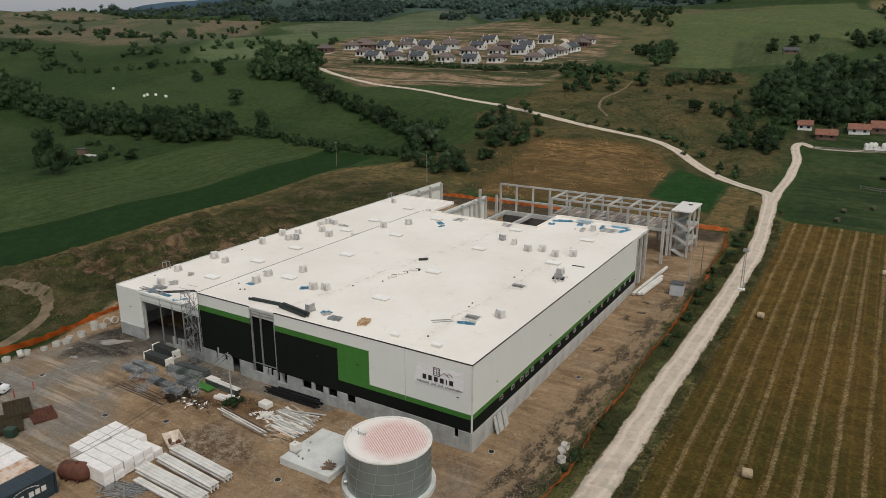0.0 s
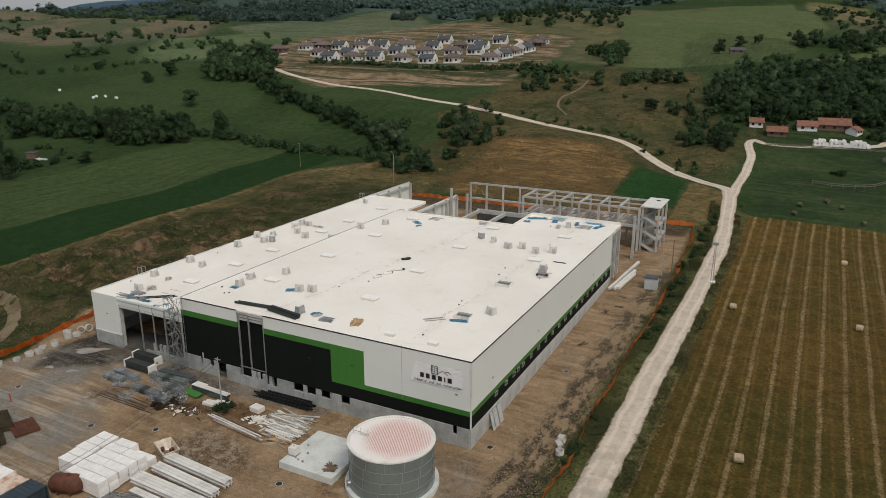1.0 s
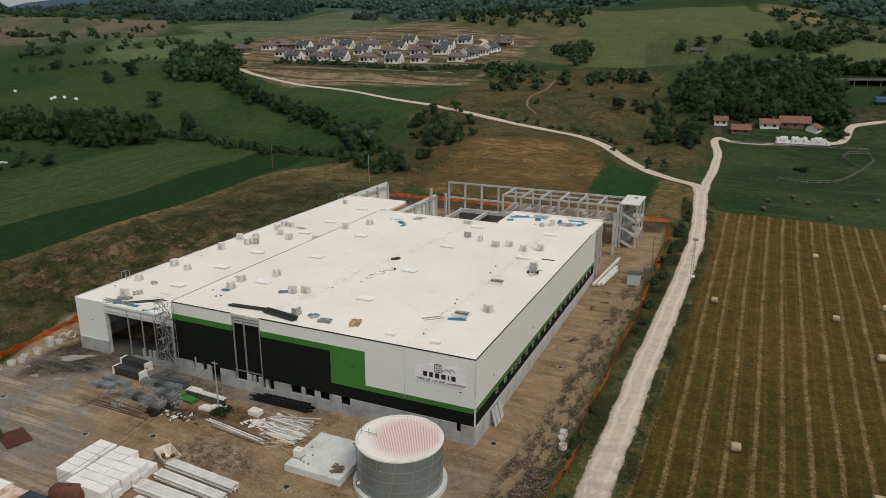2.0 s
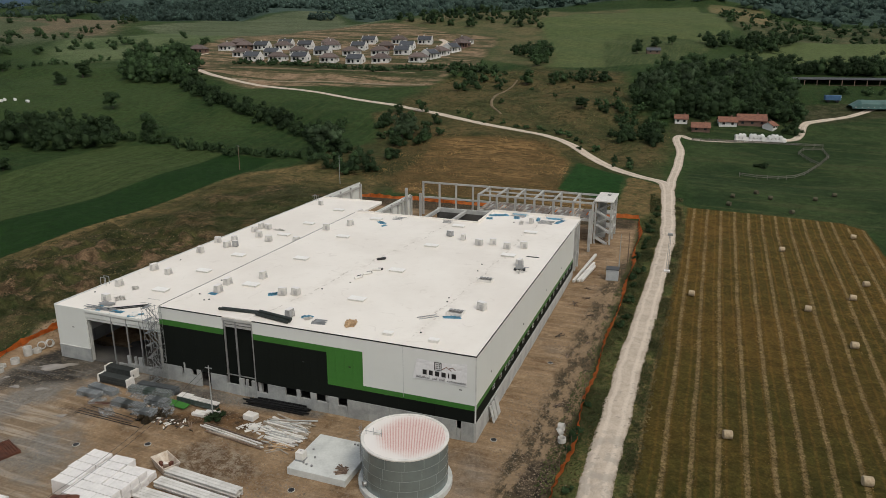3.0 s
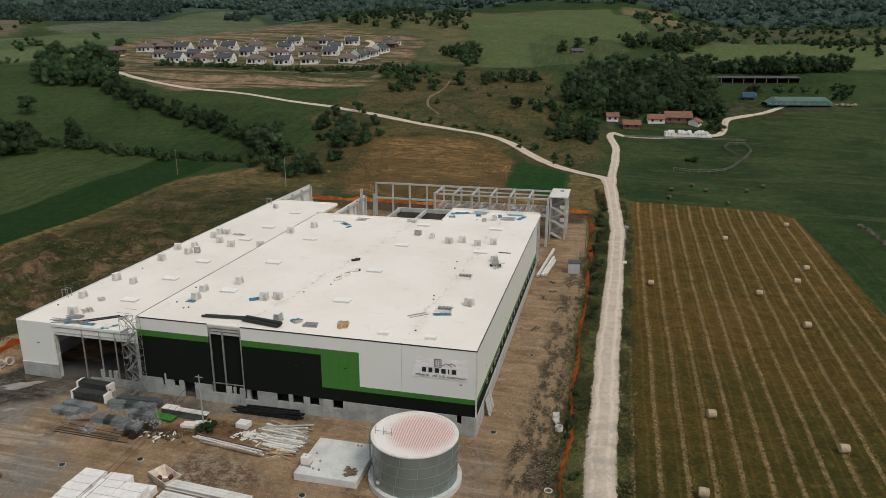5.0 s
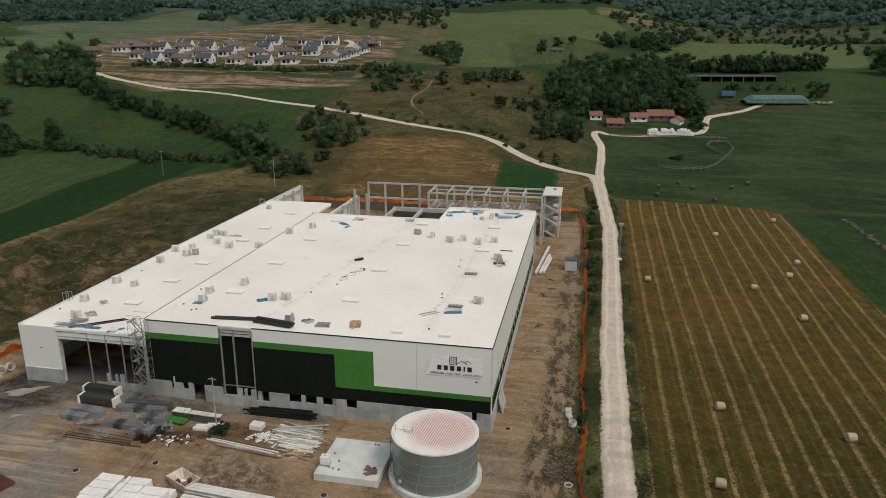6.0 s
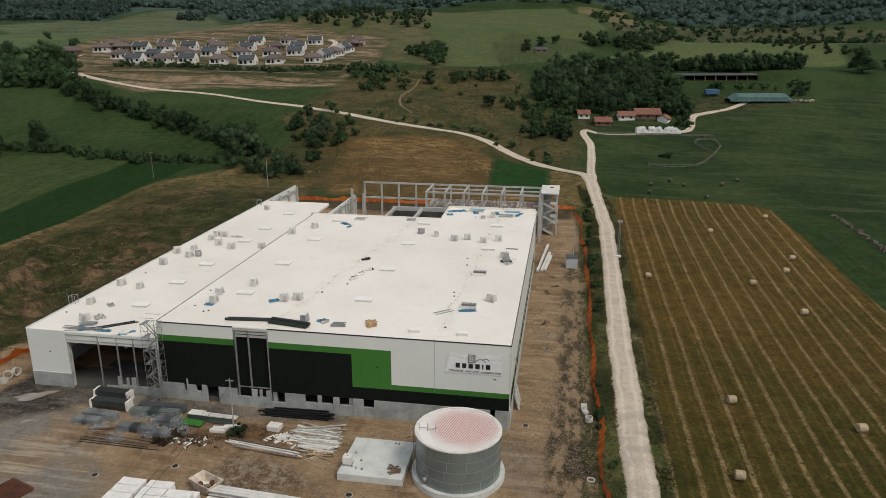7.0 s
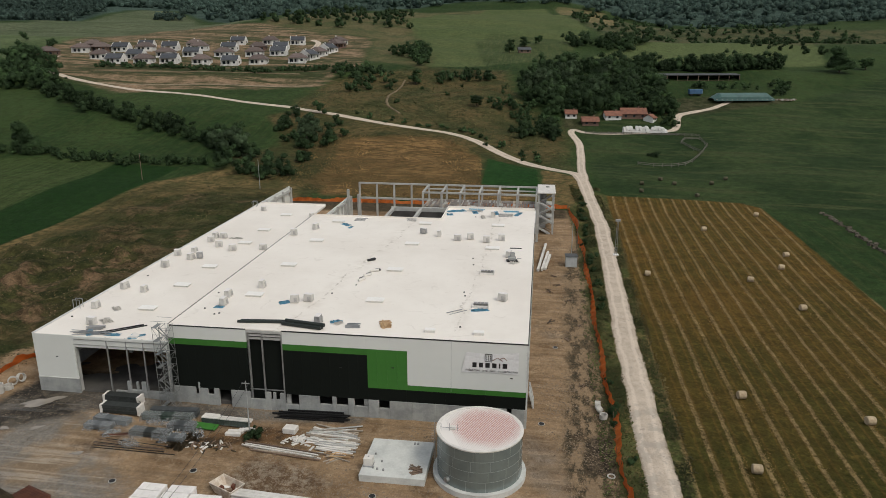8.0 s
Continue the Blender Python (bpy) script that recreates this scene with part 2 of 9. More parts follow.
def box_part(name, x0, x1, y0, y1, z0, z1, material, parent=None, bevel=0.0, label=""):
    bm = bmesh.new()
    add_box(bm, x0, x1, y0, y1, z0, z1, bevel)
    return part(name, bm, material, parent, label)


def thing(name, label, category, m=None, group="", kind=""):
    ob = new(name)
    ob.empty_display_size = 0.3
    if m is not None:
        ob.matrix_world = m
    return tagged(ob, label, category, group, kind)


# ---- terrain ----
KD = (-400, -60, -10, 10, 52, 80, 100, 141, 165, 180, 205, 225, 240, 285, 300, 340, 380, 400, 515, 580, 640, 800, 1000)
KZ = (-5, -1.2, -0.2, 0, 0.6, 1.4, 2.0, 5.0, 6.9, 8.2, 12.4, 17.2, 19.6, 26.6, 30, 35.0, 39.8, 42.2, 61.0, 67, 67, 64, 62)


def sstep(a, b, v):
    u = np.clip((v - a) / (b - a), 0, 1)
    return u * u * (3 - 2 * u)


WAVES = [(random.uniform(0, math.tau), random.uniform(0, math.tau), random.uniform(0.7, 1.4)) for _ in range(24)]


# tipped heaps of soil on the bank
MOUNDS = [(random.uniform(-111, -80), random.uniform(4, 62), random.uniform(1.6, 3.8), random.uniform(0.8, 2.2)) for _ in range(70)]


HEAPS = np.array(MOUNDS).T


def waves(x, y, length, first=0, count=6):
    """Smooth uneven relief between about -1 and 1."""
    s = 0
    for a, p, k in WAVES[first:first + count]:
        s = s + np.sin((x * math.cos(a) + y * math.sin(a)) * math.tau * k / length + p)
    return s / count * 1.6


def ground_z(x, y):
    x, y = np.asarray(x, float), np.asarray(y, float)
    d = y - 0.25 * x
    z = np.interp(d, KD, KZ)
    # yard rises a little towards the low hall
    z = z + 0.5 * sstep(-25, -60, x) * sstep(-90, -60, x) * sstep(60, 20, y) * sstep(-40, -10, y)
    # far hills: wooded ridge ahead, lower on the west side
    r = np.hypot(x, y + 70)
    az = np.degrees(np.arctan2(y + 70, x))
    ahead = sstep(141, 118, az)
    z = z + sstep(620, 1900, r) * (30 + 172 * ahead) * (1 + 0.35 * waves(x, y, 900, 6))
    z = z + sstep(470, 900, r) * 6 * waves(x, y, 260, 0) + sstep(700, 1400, r) * 14 * waves(x, y, 480, 12)
    z = z + sstep(130, 240, r) * 0.8 * waves(x, y, 60, 3)
    z = z - 17 * sstep(10, 130, x) * sstep(400, 500, d) - 10 * sstep(-200, -300, x) * sstep(420, 520, d) * sstep(1500, 800, r)
    # spoil bank beside the low hall
    near_heaps = (x < -75) & (x > -116) & (y > 0) & (y < 67)
    if np.any(near_heaps):
        q = 1 - ((x[..., None] - HEAPS[0]) ** 2 + (y[..., None] - HEAPS[1]) ** 2) / HEAPS[2] ** 2 if x.ndim == 0 else None
        if q is None:
            hx, hy = x[near_heaps][:, None], y[near_heaps][:, None]
            q = 1 - ((hx - HEAPS[0]) ** 2 + (hy - HEAPS[1]) ** 2) / HEAPS[2] ** 2
            z[near_heaps] += (HEAPS[3] * np.clip(q, 0, 1)).max(-1)
        else:
            z = z + (HEAPS[3] * np.clip(q, 0, 1)).max(-1)
    bank = sstep(-66, -74, x) * sstep(-114, -98, x) * sstep(-8, 8, y) * sstep(120, 85, y)
    z = z + bank * (1.3 + 1.0 * waves(x, y, 22, 2) + 0.35 * np.abs(waves(x, y, 8, 9)) + 0.22 * waves(x, y, 3.1, 15) + 0.1 * waves(x, y, 1.7, 8))
    # small unevenness of the yard and the verges
    near = sstep(200, 120, r)
    z = z + near * (0.05 * waves(x, y, 6, 4) + 0.03 * waves(x, y, 2.2, 10))
    return z


def gz(x, y):
    return float(ground_z(x, y))


def steps(stops):
    out = [stops[0][0]]
    for (a, da), (b, db) in zip(stops, stops[1:]):
        while out[-1] < b - 1e-6:
            u = (out[-1] - a) / (b - a)
            out.append(min(b, out[-1] + da + (db - da) * u))
    return np.array(out)


def region_distance(px, py, poly):
    """Signed distance to a closed outline, positive inside."""
    n = len(poly)
    best = np.full(px.shape, 1e9)
    inside = np.zeros(px.shape, bool)
    for i in range(n):
        (ax, ay), (bx, by) = poly[i], poly[(i + 1) % n]
        dx, dy = bx - ax, by - ay
        u = np.clip(((px - ax) * dx + (py - ay) * dy) / (dx * dx + dy * dy), 0, 1)
        best = np.minimum(best, np.hypot(px - ax - u * dx, py - ay - u * dy))
        if ay != by:
            cross = ((ay > py) != (by > py)) & (px < dx * (py - ay) / dy + ax)
            inside ^= cross
    return np.where(inside, best, -best)


REGIONS = {
    "yard": [(-63, -90), (-70, -40), (-70, -14), (-71.5, -6), (-75, 6), (-70, 20), (-68, 60), (-68, 104), (-50, 107), (8, 108), (8.8, 100), (9.9, 75), (10.1, 45), (10.0, 28), (10.2, 9), (10.6, -12), (11, -90)],
    "stubble": [(18.0, -100), (18.2, 11), (18.4, 39), (19.6, 86), (19.4, 123.0), (40, 123.4), (56, 122.8), (60.4, 119.0), (61.2, 50), (62, -100)],
    "crop": [(-146, -100), (-144, 22), (-141.5, 50), (-138.5, 75), (-137, 100), (-137, 137), (-113.5, 133), (-117.5, 51), (-115, 8), (-113, -100)],
    "meadow": [(-185, -100), (-190, 46), (-184, 104), (-187, 133), (-144, 138), (-137, 137), (-137, 100), (-138.5, 75), (-141.5, 50), (-144, 22), (-146, -100)],
    "bank": [(-114, -14), (-115, 8), (-118, 51), (-113, 115), (-96, 132), (-62, 122), (-63, 100), (-66, 40), (-74, 6), (-77, -14)],
    "dry": [(-72, 176), (-55, 184), (-31, 181), (-19.8, 166), (-16.5, 130), (6, 118), (-10, 112), (-60, 112), (-68, 124), (-67, 146)],
    "plot": [(-17, 166), (-0.5, 152.5), (1, 122), (-16.5, 130)],
    "soil": [(-296, 305), (-285, 440), (-200, 446), (-150, 412), (-112, 400), (-96, 300), (-104, 250), (-186, 222), (-232, 240), (-268, 280)],
    "scrub": [(-104, 208), (-62, 202), (-30, 190), (-8, 168), (9, 152), (10, 205), (-10, 240), (-20, 300), (-60, 300), (-100, 262)],
    "upland": [(-105, 478), (-139, 659), (-60, 720), (0, 728), (33, 478), (20, 420), (-31, 313), (-64, 302)],
    "forest": [(-700, 640), (-455, 470), (-420, 480), (-450, 600), (-462, 690), (-424, 745), (-345, 650), (-225, 560), (-180, 660), (-100, 790), (150, 740), (500, 700), (950, 880), (1500, 1500), (600, 2600), (-1200, 2400), (-1000, 1000)],
    "high_pasture": [(25, 352), (60, 430), (93, 528), (140, 552), (189, 566), (178, 430), (157, 358), (108, 346), (60, 348)],
    "ridge": [(50, 440), (175, 445), (330, 520), (300, 620), (60, 640), (20, 560)],
    "damp": [(5.2, -22), (11.6, -22), (11.4, 40), (10.6, 66), (9.6, 84), (6.4, 70), (5.6, 40), (5.2, 12), (4.2, -2)],
    "verge": [(10.4, -100), (18.4, -100), (18.6, 39), (20.6, 86), (20.4, 123), (12, 130), (6, 118), (8.6, 108), (10.0, 60)],
    "rough": [(17, 219), (34, 236), (57, 230), (112, 264), (175, 324), (260, 330), (200, 230), (150, 150), (120, 100), (64, 118), (20, 126), (17, 160)],
    "fallow": [(-1300, 290), (-700, 290), (-430, 275), (-400, 330), (-480, 470), (-700, 560), (-1300, 720)],
    "pale_west": [(-283, 270), (-262, 311), (-241, 350), (-219, 400), (-294, 480), (-360, 450), (-400, 400), (-400, 310), (-330, 235)],
    "wet": [(-63, -9.6), (-56, -5.4), (-54.5, -1.5), (-57, 6), (-65, 6), (-68, -1), (-67.5, -6), (-64, -12)],
    "debris_soil": [(-44, -9.6), (-38, -10.2), (-33, -8.6), (-29, -7.2), (-26, -8.0), (-25, -5), (-32, -4), (-38, -7)],
    "estate_front": [(-236, 264), (-215, 272), (-150, 283), (-124, 290), (-104, 300), (-104, 262), (-150, 257), (-215, 247)],
    "dry_corner": [(1.5, 112), (1.2, 151), (6, 147), (11, 141), (12.5, 132), (12.5, 122), (9, 110)],
    "hilltop": [(-205, 446), (-150, 414), (-110, 398), (-98, 320), (-60, 296), (-60, 330), (-104, 478), (-62, 720), (-180, 640), (-215, 560)],
    "rubble": [(-33, -15.5), (-30, -10.5), (-24, -11.5), (-21, -14), (-25, -17.5), (-30, -18)],
    "grey_yard": [(-66, -3), (-57, -2), (-54, -9), (-46, -15), (-40, -19), (-38, -30), (-48, -60), (-70, -60), (-69, -12)],
    "wall_strip": [(-58, 0), (-20, 0), (-20, -1.6), (-32, -3.0), (-47, -3.5), (-58, -4)],
    "bank_dry": [(-117.5, -14), (-117, 8), (-119, 51), (-114, 115), (-98, 134), (-68, 124), (-66, 108), (-90, 108), (-104, 96), (-108, 51), (-110, 8), (-111, -14)],
    "spoil": [(-110, 8), (-109, 54), (-94, 56), (-79, 58), (-76, 44), (-79, 18), (-92, 6)],
    "sage": [(-440, 430), (-410, 470), (-440, 590), (-452, 690), (-424, 735), (-351, 640), (-300, 540), (-215, 462), (-294, 372), (-382, 400)],
    "tan_field": [(10, 735), (22, 600), (37, 532), (62, 560), (64, 740)],
    "barn_field": [(-31, 313), (-44, 400), (-36, 440), (24, 425), (14, 362), (-6, 330)],
    "scrub_low": [(-108, 196), (-100, 207), (-62, 201.5), (-45, 193.5), (-32, 188), (-20.5, 179), (-9.5, 166.5), (1, 155), (0, 152), (-17, 165), (-31, 179), (-55, 182), (-64, 174), (-62, 160), (-62, 120), (-96, 132), (-104, 142), (-92, 165), (-98, 182)],
    "mud_pit": [(7.4, -1.2), (9.2, -0.6), (10.4, -2.4), (10.2, -8.4), (7.2, -8.2), (6.8, -4.5)],
    "rear_soil": [(-66, 97), (-30, 99), (8, 100), (8.4, 109), (-30, 107.6), (-68, 104.6)],
    "farm": [(8, 212), (20, 203), (50, 211), (60, 232), (110, 262), (100, 275), (60, 262), (44, 228), (10, 226)],
}


def make_ground():
    xs = steps([(-4600, 160), (-1200, 40), (-420, 7), (-150, 2.2), (-116, 0.7), (-66, 1.2), (70, 1.6), (130, 3), (330, 10), (1200, 50), (4600, 160)])
    ys = steps([(-900, 80), (-160, 10), (-70, 1.6), (-30, 0.7), (60, 0.8), (130, 1.4), (320, 3.5), (620, 8), (1500, 40), (4600, 120)])
    gx, gy = np.meshgrid(xs, ys)
    px, py = gx.ravel(), gy.ravel()
    pz = ground_z(px, py)
    nx, ny = len(xs), len(ys)
    idx = np.arange(nx * ny).reshape(ny, nx)
    quads = np.stack([idx[:-1, :-1], idx[:-1, 1:], idx[1:, 1:], idx[1:, :-1]], -1).reshape(-1, 4)
    me = bpy.data.meshes.new("ground")
    me.from_pydata(np.stack([px, py, pz], 1).tolist(), [], quads.tolist())
    for key, poly in REGIONS.items():
        at = me.attributes.new(key, "FLOAT", "POINT")
        at.data.foreach_set("value", np.clip(region_distance(px, py, poly), -90, 90).astype(np.float32))
    me.shade_smooth()
    return me


def ground_material():
    m, n, l, b = tree_of("ground_cover")
    pos = n.new("ShaderNodeNewGeometry").outputs["Position"]
    fine = noise_node(n, l, pos, 1.6, 8, 0.75)
    mid = noise_node(n, l, pos, 0.16, 6, 0.65)
    big = noise_node(n, l, pos, 0.018, 4, 0.6)
    tuft = noise_node(n, l, pos, 0.55, 6, 0.75)

    def inside(key, ragged, soft):
        a = n.new("ShaderNodeAttribute")
        a.attribute_name = key
        w = math_node(n, l, "MULTIPLY_ADD", mid, ragged)
        w.node.inputs[2].default_value = -ragged / 2
        w2 = math_node(n, l, "MULTIPLY_ADD", fine, ragged * 0.5)
        w2.node.inputs[2].default_value = -ragged / 4
        s = math_node(n, l, "ADD", math_node(n, l, "ADD", a.outputs["Fac"], w), w2)
        return ramp(n, l, s, -soft, soft)

    def blotch(scale, lo, hi, a, c):
        return mix(n, l, ramp(n, l, noise_node(n, l, pos, scale, 7, 0.68), lo, hi), a, c)

    grass = mix(n, l, ramp(n, l, big, 0.42, 0.6), (0.021, 0.043, 0.013), (0.035, 0.060, 0.019))
    grass = mix(n, l, math_node(n, l, "MULTIPLY", ramp(n, l, mid, 0.5, 0.75), 0.6), grass, (0.047, 0.058, 0.021))
    grass = mix(n, l, ramp(n, l, tuft, 0.5, 0.75), grass, (0.020, 0.032, 0.010))
    stretch = n.new("ShaderNodeMapping")
    l.new(pos, stretch.inputs["Vector"])
    stretch.inputs["Rotation"].default_value = (0, 0, radians(8))
    stretch.inputs["Scale"].default_value = (0.9, 0.035, 0.3)
    streak = noise_node(n, l, stretch.outputs[0], 1.0, 5, 0.65)
    grass = mix(n, l, math_node(n, l, "MULTIPLY", ramp(n, l, streak, 0.45, 0.7), 0.55), grass, (0.050, 0.062, 0.022))
    stretch2 = n.new("ShaderNodeMapping")
    l.new(pos, stretch2.inputs["Vector"])
    stretch2.inputs["Rotation"].default_value = (0, 0, radians(-12))
    stretch2.inputs["Scale"].default_value = (0.02, 0.22, 0.3)
    band = noise_node(n, l, stretch2.outputs[0], 1.0, 6, 0.7)
    col = grass

    def lay(key, colour, ragged, soft):
        nonlocal col
        col = mix(n, l, inside(key, ragged, soft), col, colour)

    # forest ground shares the far leaves' tint: distance haze put into the colour
    lay("forest", blotch(0.07, 0.4, 0.6, (0.052, 0.082, 0.066), (0.038, 0.062, 0.050)), 14, 6)
    lay("upland", blotch(0.05, 0.35, 0.7, (0.068, 0.092, 0.035), (0.088, 0.106, 0.042)), 6, 2)
    lay("scrub", mix(n, l, ramp(n, l, tuft, 0.45, 0.65), blotch(0.05, 0.40, 0.60, (0.110, 0.084, 0.038), (0.046, 0.052, 0.020)), mix(n, l, ramp(n, l, mid, 0.45, 0.6), (0.026, 0.033, 0.012), (0.074, 0.072, 0.031))), 14, 5)
    lay("high_pasture", blotch(0.04, 0.35, 0.7, (0.088, 0.112, 0.044), (0.072, 0.096, 0.036)), 6, 2)
    lay("ridge", blotch(0.06, 0.4, 0.6, (0.080, 0.080, 0.040), (0.040, 0.054, 0.024)), 20, 8)
    lay("fallow", mix(n, l, ramp(n, l, noise_node(n, l, pos, 0.012, 6, 0.7), 0.44, 0.56), (0.128, 0.104, 0.066), (0.066, 0.080, 0.042)), 60, 15)
    lay("pale_west", blotch(0.02, 0.4, 0.6, (0.094, 0.120, 0.056), (0.066, 0.094, 0.040)), 20, 8)
    lay("sage", mix(n, l, ramp(n, l, band, 0.5, 0.6), blotch(0.012, 0.42, 0.6, (0.104, 0.120, 0.070), (0.074, 0.094, 0.050)), (0.060, 0.077, 0.041)), 26, 6)
    lay("soil", mix(n, l, ramp(n, l, band, 0.46, 0.56), blotch(0.09, 0.42, 0.62, (0.25, 0.172, 0.112), (0.112, 0.092, 0.050)), (0.052, 0.058, 0.026)), 10, 3)
    lay("tan_field", blotch(0.03, 0.4, 0.6, (0.165, 0.130, 0.066), (0.105, 0.100, 0.046)), 8, 3)
    lay("barn_field", mix(n, l, ramp(n, l, streak, 0.42, 0.66), blotch(0.05, 0.36, 0.66, (0.056, 0.078, 0.030), (0.038, 0.056, 0.020)), (0.076, 0.090, 0.037)), 4, 1.5)
    lay("hilltop", blotch(0.045, 0.38, 0.62, (0.115, 0.100, 0.050), (0.060, 0.072, 0.030)), 10, 4)
    lay("estate_front", mix(n, l, ramp(n, l, band, 0.5, 0.62), (0.040, 0.050, 0.021), (0.18, 0.122, 0.075)), 8, 2)
    lay("farm", blotch(0.2, 0.4, 0.6, (0.060, 0.058, 0.030), (0.028, 0.036, 0.014)), 6, 2)
    lay("scrub_low", mix(n, l, ramp(n, l, tuft, 0.45, 0.65), blotch(0.06, 0.38, 0.62, (0.105, 0.078, 0.035), (0.040, 0.046, 0.018)), (0.036, 0.041, 0.015)), 5, 2)
    lay("meadow", mix(n, l, math_node(n, l, "MULTIPLY", ramp(n, l, streak, 0.42, 0.66), 0.6), blotch(0.06, 0.35, 0.7, (0.040, 0.063, 0.020), (0.031, 0.051, 0.016)), (0.066, 0.084, 0.031)), 2, 0.6)
    lay("rough", mix(n, l, ramp(n, l, band, 0.5, 0.62), blotch(0.03, 0.42, 0.6, (0.020, 0.037, 0.013), (0.036, 0.056, 0.020)), (0.047, 0.060, 0.024)), 6, 3)
    lay("verge", mix(n, l, ramp(n, l, tuft, 0.42, 0.62), (0.058, 0.068, 0.023), blotch(0.3, 0.42, 0.62, (0.135, 0.108, 0.045), (0.066, 0.076, 0.026))), 1.5, 0.5)
    lay("dry_corner", mix(n, l, ramp(n, l, tuft, 0.4, 0.65), (0.155, 0.108, 0.048), (0.060, 0.060, 0.023)), 2, 0.6)
    lodged = n.new("ShaderNodeMapping")
    l.new(pos, lodged.inputs["Vector"])
    lodged.inputs["Rotation"].default_value = (0, 0, radians(22))
    lodged.inputs["Scale"].default_value = (0.10, 0.62, 0.3)
    flat = n.new("ShaderNodeTexNoise")
    l.new(lodged.outputs[0], flat.inputs["Vector"])
    flat.inputs["Scale"].default_value, flat.inputs["Detail"].default_value, flat.inputs["Distortion"].default_value = 1.0, 6, 1.6
    lay("dry", mix(n, l, ramp(n, l, flat.outputs["Fac"], 0.42, 0.58), blotch(0.05, 0.42, 0.60, (0.245, 0.152, 0.067), (0.090, 0.068, 0.028)), mix(n, l, ramp(n, l, tuft, 0.42, 0.66), (0.130, 0.080, 0.034), (0.062, 0.050, 0.020))), 6, 2)
    lay("bank", mix(n, l, ramp(n, l, noise_node(n, l, pos, 0.09, 6, 0.7), 0.5, 0.62), blotch(0.22, 0.36, 0.62, (0.064, 0.060, 0.026), (0.027, 0.036, 0.012)), blotch(0.4, 0.42, 0.62, (0.118, 0.084, 0.044), (0.045, 0.042, 0.018))), 6, 2)
    lay("bank_dry", mix(n, l, ramp(n, l, tuft, 0.4, 0.66), blotch(0.08, 0.38, 0.62, (0.190, 0.132, 0.060), (0.080, 0.072, 0.029)), (0.050, 0.050, 0.019)), 5, 1.5)
    lay("spoil", mix(n, l, ramp(n, l, noise_node(n, l, pos, 0.11, 6, 0.7), 0.47, 0.57), blotch(0.35, 0.4, 0.6, (0.062, 0.060, 0.023), (0.026, 0.031, 0.012)), blotch(0.5, 0.4, 0.62, (0.170, 0.112, 0.066), (0.062, 0.043, 0.024))), 10, 4)
    lay("crop", mix(n, l, math_node(n, l, "MULTIPLY", ramp(n, l, streak, 0.42, 0.66), 0.5), blotch(0.08, 0.3, 0.7, (0.009, 0.029, 0.006), (0.013, 0.035, 0.008)), (0.018, 0.040, 0.011)), 1.5, 0.5)
    lay("plot", blotch(0.1, 0.3, 0.7, (0.013, 0.044, 0.010), (0.019, 0.052, 0.013)), 1.5, 0.5)

    # mown field: pale swaths and wheel marks running beside the road
    sep = n.new("ShaderNodeSeparateXYZ")
    l.new(pos, sep.inputs[0])
    wob = math_node(n, l, "MULTIPLY", math_node(n, l, "SUBTRACT", noise_node(n, l, pos, 0.05, 3), 0.5), 0.9)
    along = math_node(n, l, "ADD", sep.outputs["X"], wob)
    pitch = math_node(n, l, "ADD", math_node(n, l, "MULTIPLY", sep.outputs["Y"], 0.0022), 2.96)
    phase = math_node(n, l, "FRACT", math_node(n, l, "ADD", math_node(n, l, "DIVIDE", math_node(n, l, "SUBTRACT", along, 21.2), pitch), 0.5))
    swath = math_node(n, l, "ABSOLUTE", math_node(n, l, "SUBTRACT", phase, 0.5))
    fuzz = math_node(n, l, "MULTIPLY", math_node(n, l, "SUBTRACT", fine, 0.5), 0.22)
    line1 = ramp(n, l, math_node(n, l, "ADD", swath, fuzz), 0.13, 0.05)
    phase2 = math_node(n, l, "FRACT", math_node(n, l, "DIVIDE", along, 1.6))
    line2 = ramp(n, l, math_node(n, l, "ADD", math_node(n, l, "ABSOLUTE", math_node(n, l, "SUBTRACT", phase2, 0.5)), fuzz), 0.16, 0.04)
    field = blotch(0.035, 0.36, 0.6, (0.084, 0.052, 0.013), (0.044, 0.041, 0.010))
    field = mix(n, l, ramp(n, l, tuft, 0.5, 0.75), field, (0.11, 0.067, 0.019))
    field = mix(n, l, math_node(n, l, "MULTIPLY", line2, 0.45), field, (0.155, 0.084, 0.024))
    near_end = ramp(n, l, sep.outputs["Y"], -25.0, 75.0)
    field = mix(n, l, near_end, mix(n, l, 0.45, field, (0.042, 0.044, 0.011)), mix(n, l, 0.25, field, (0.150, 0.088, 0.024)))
    broken = math_node(n, l, "MULTIPLY", ramp(n, l, mid, 0.25, 0.5), ramp(n, l, noise_node(n, l, pos, 2.4, 6, 0.8), 0.36, 0.58))
    field = mix(n, l, math_node(n, l, "MULTIPLY", line1, broken), field, (0.240, 0.172, 0.084))
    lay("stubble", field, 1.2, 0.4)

    # trodden yard: brown earth, grey gravel and damp patches
    earth = blotch(0.12, 0.40, 0.62, (0.310, 0.212, 0.128), (0.185, 0.118, 0.066))
    earth = mix(n, l, ramp(n, l, noise_node(n, l, pos, 0.5, 8, 0.7), 0.5, 0.7), earth, (0.36, 0.262, 0.168))
    gravel = mix(n, l, ramp(n, l, fine, 0.4, 0.65), (0.19, 0.172, 0.150), (0.26, 0.237, 0.208))
    earth = mix(n, l, math_node(n, l, "MULTIPLY", ramp(n, l, noise_node(n, l, pos, 0.05, 5, 0.6), 0.54, 0.68), 0.6), earth, gravel)
    tracks = n.new("ShaderNodeMapping")
    l.new(pos, tracks.inputs["Vector"])
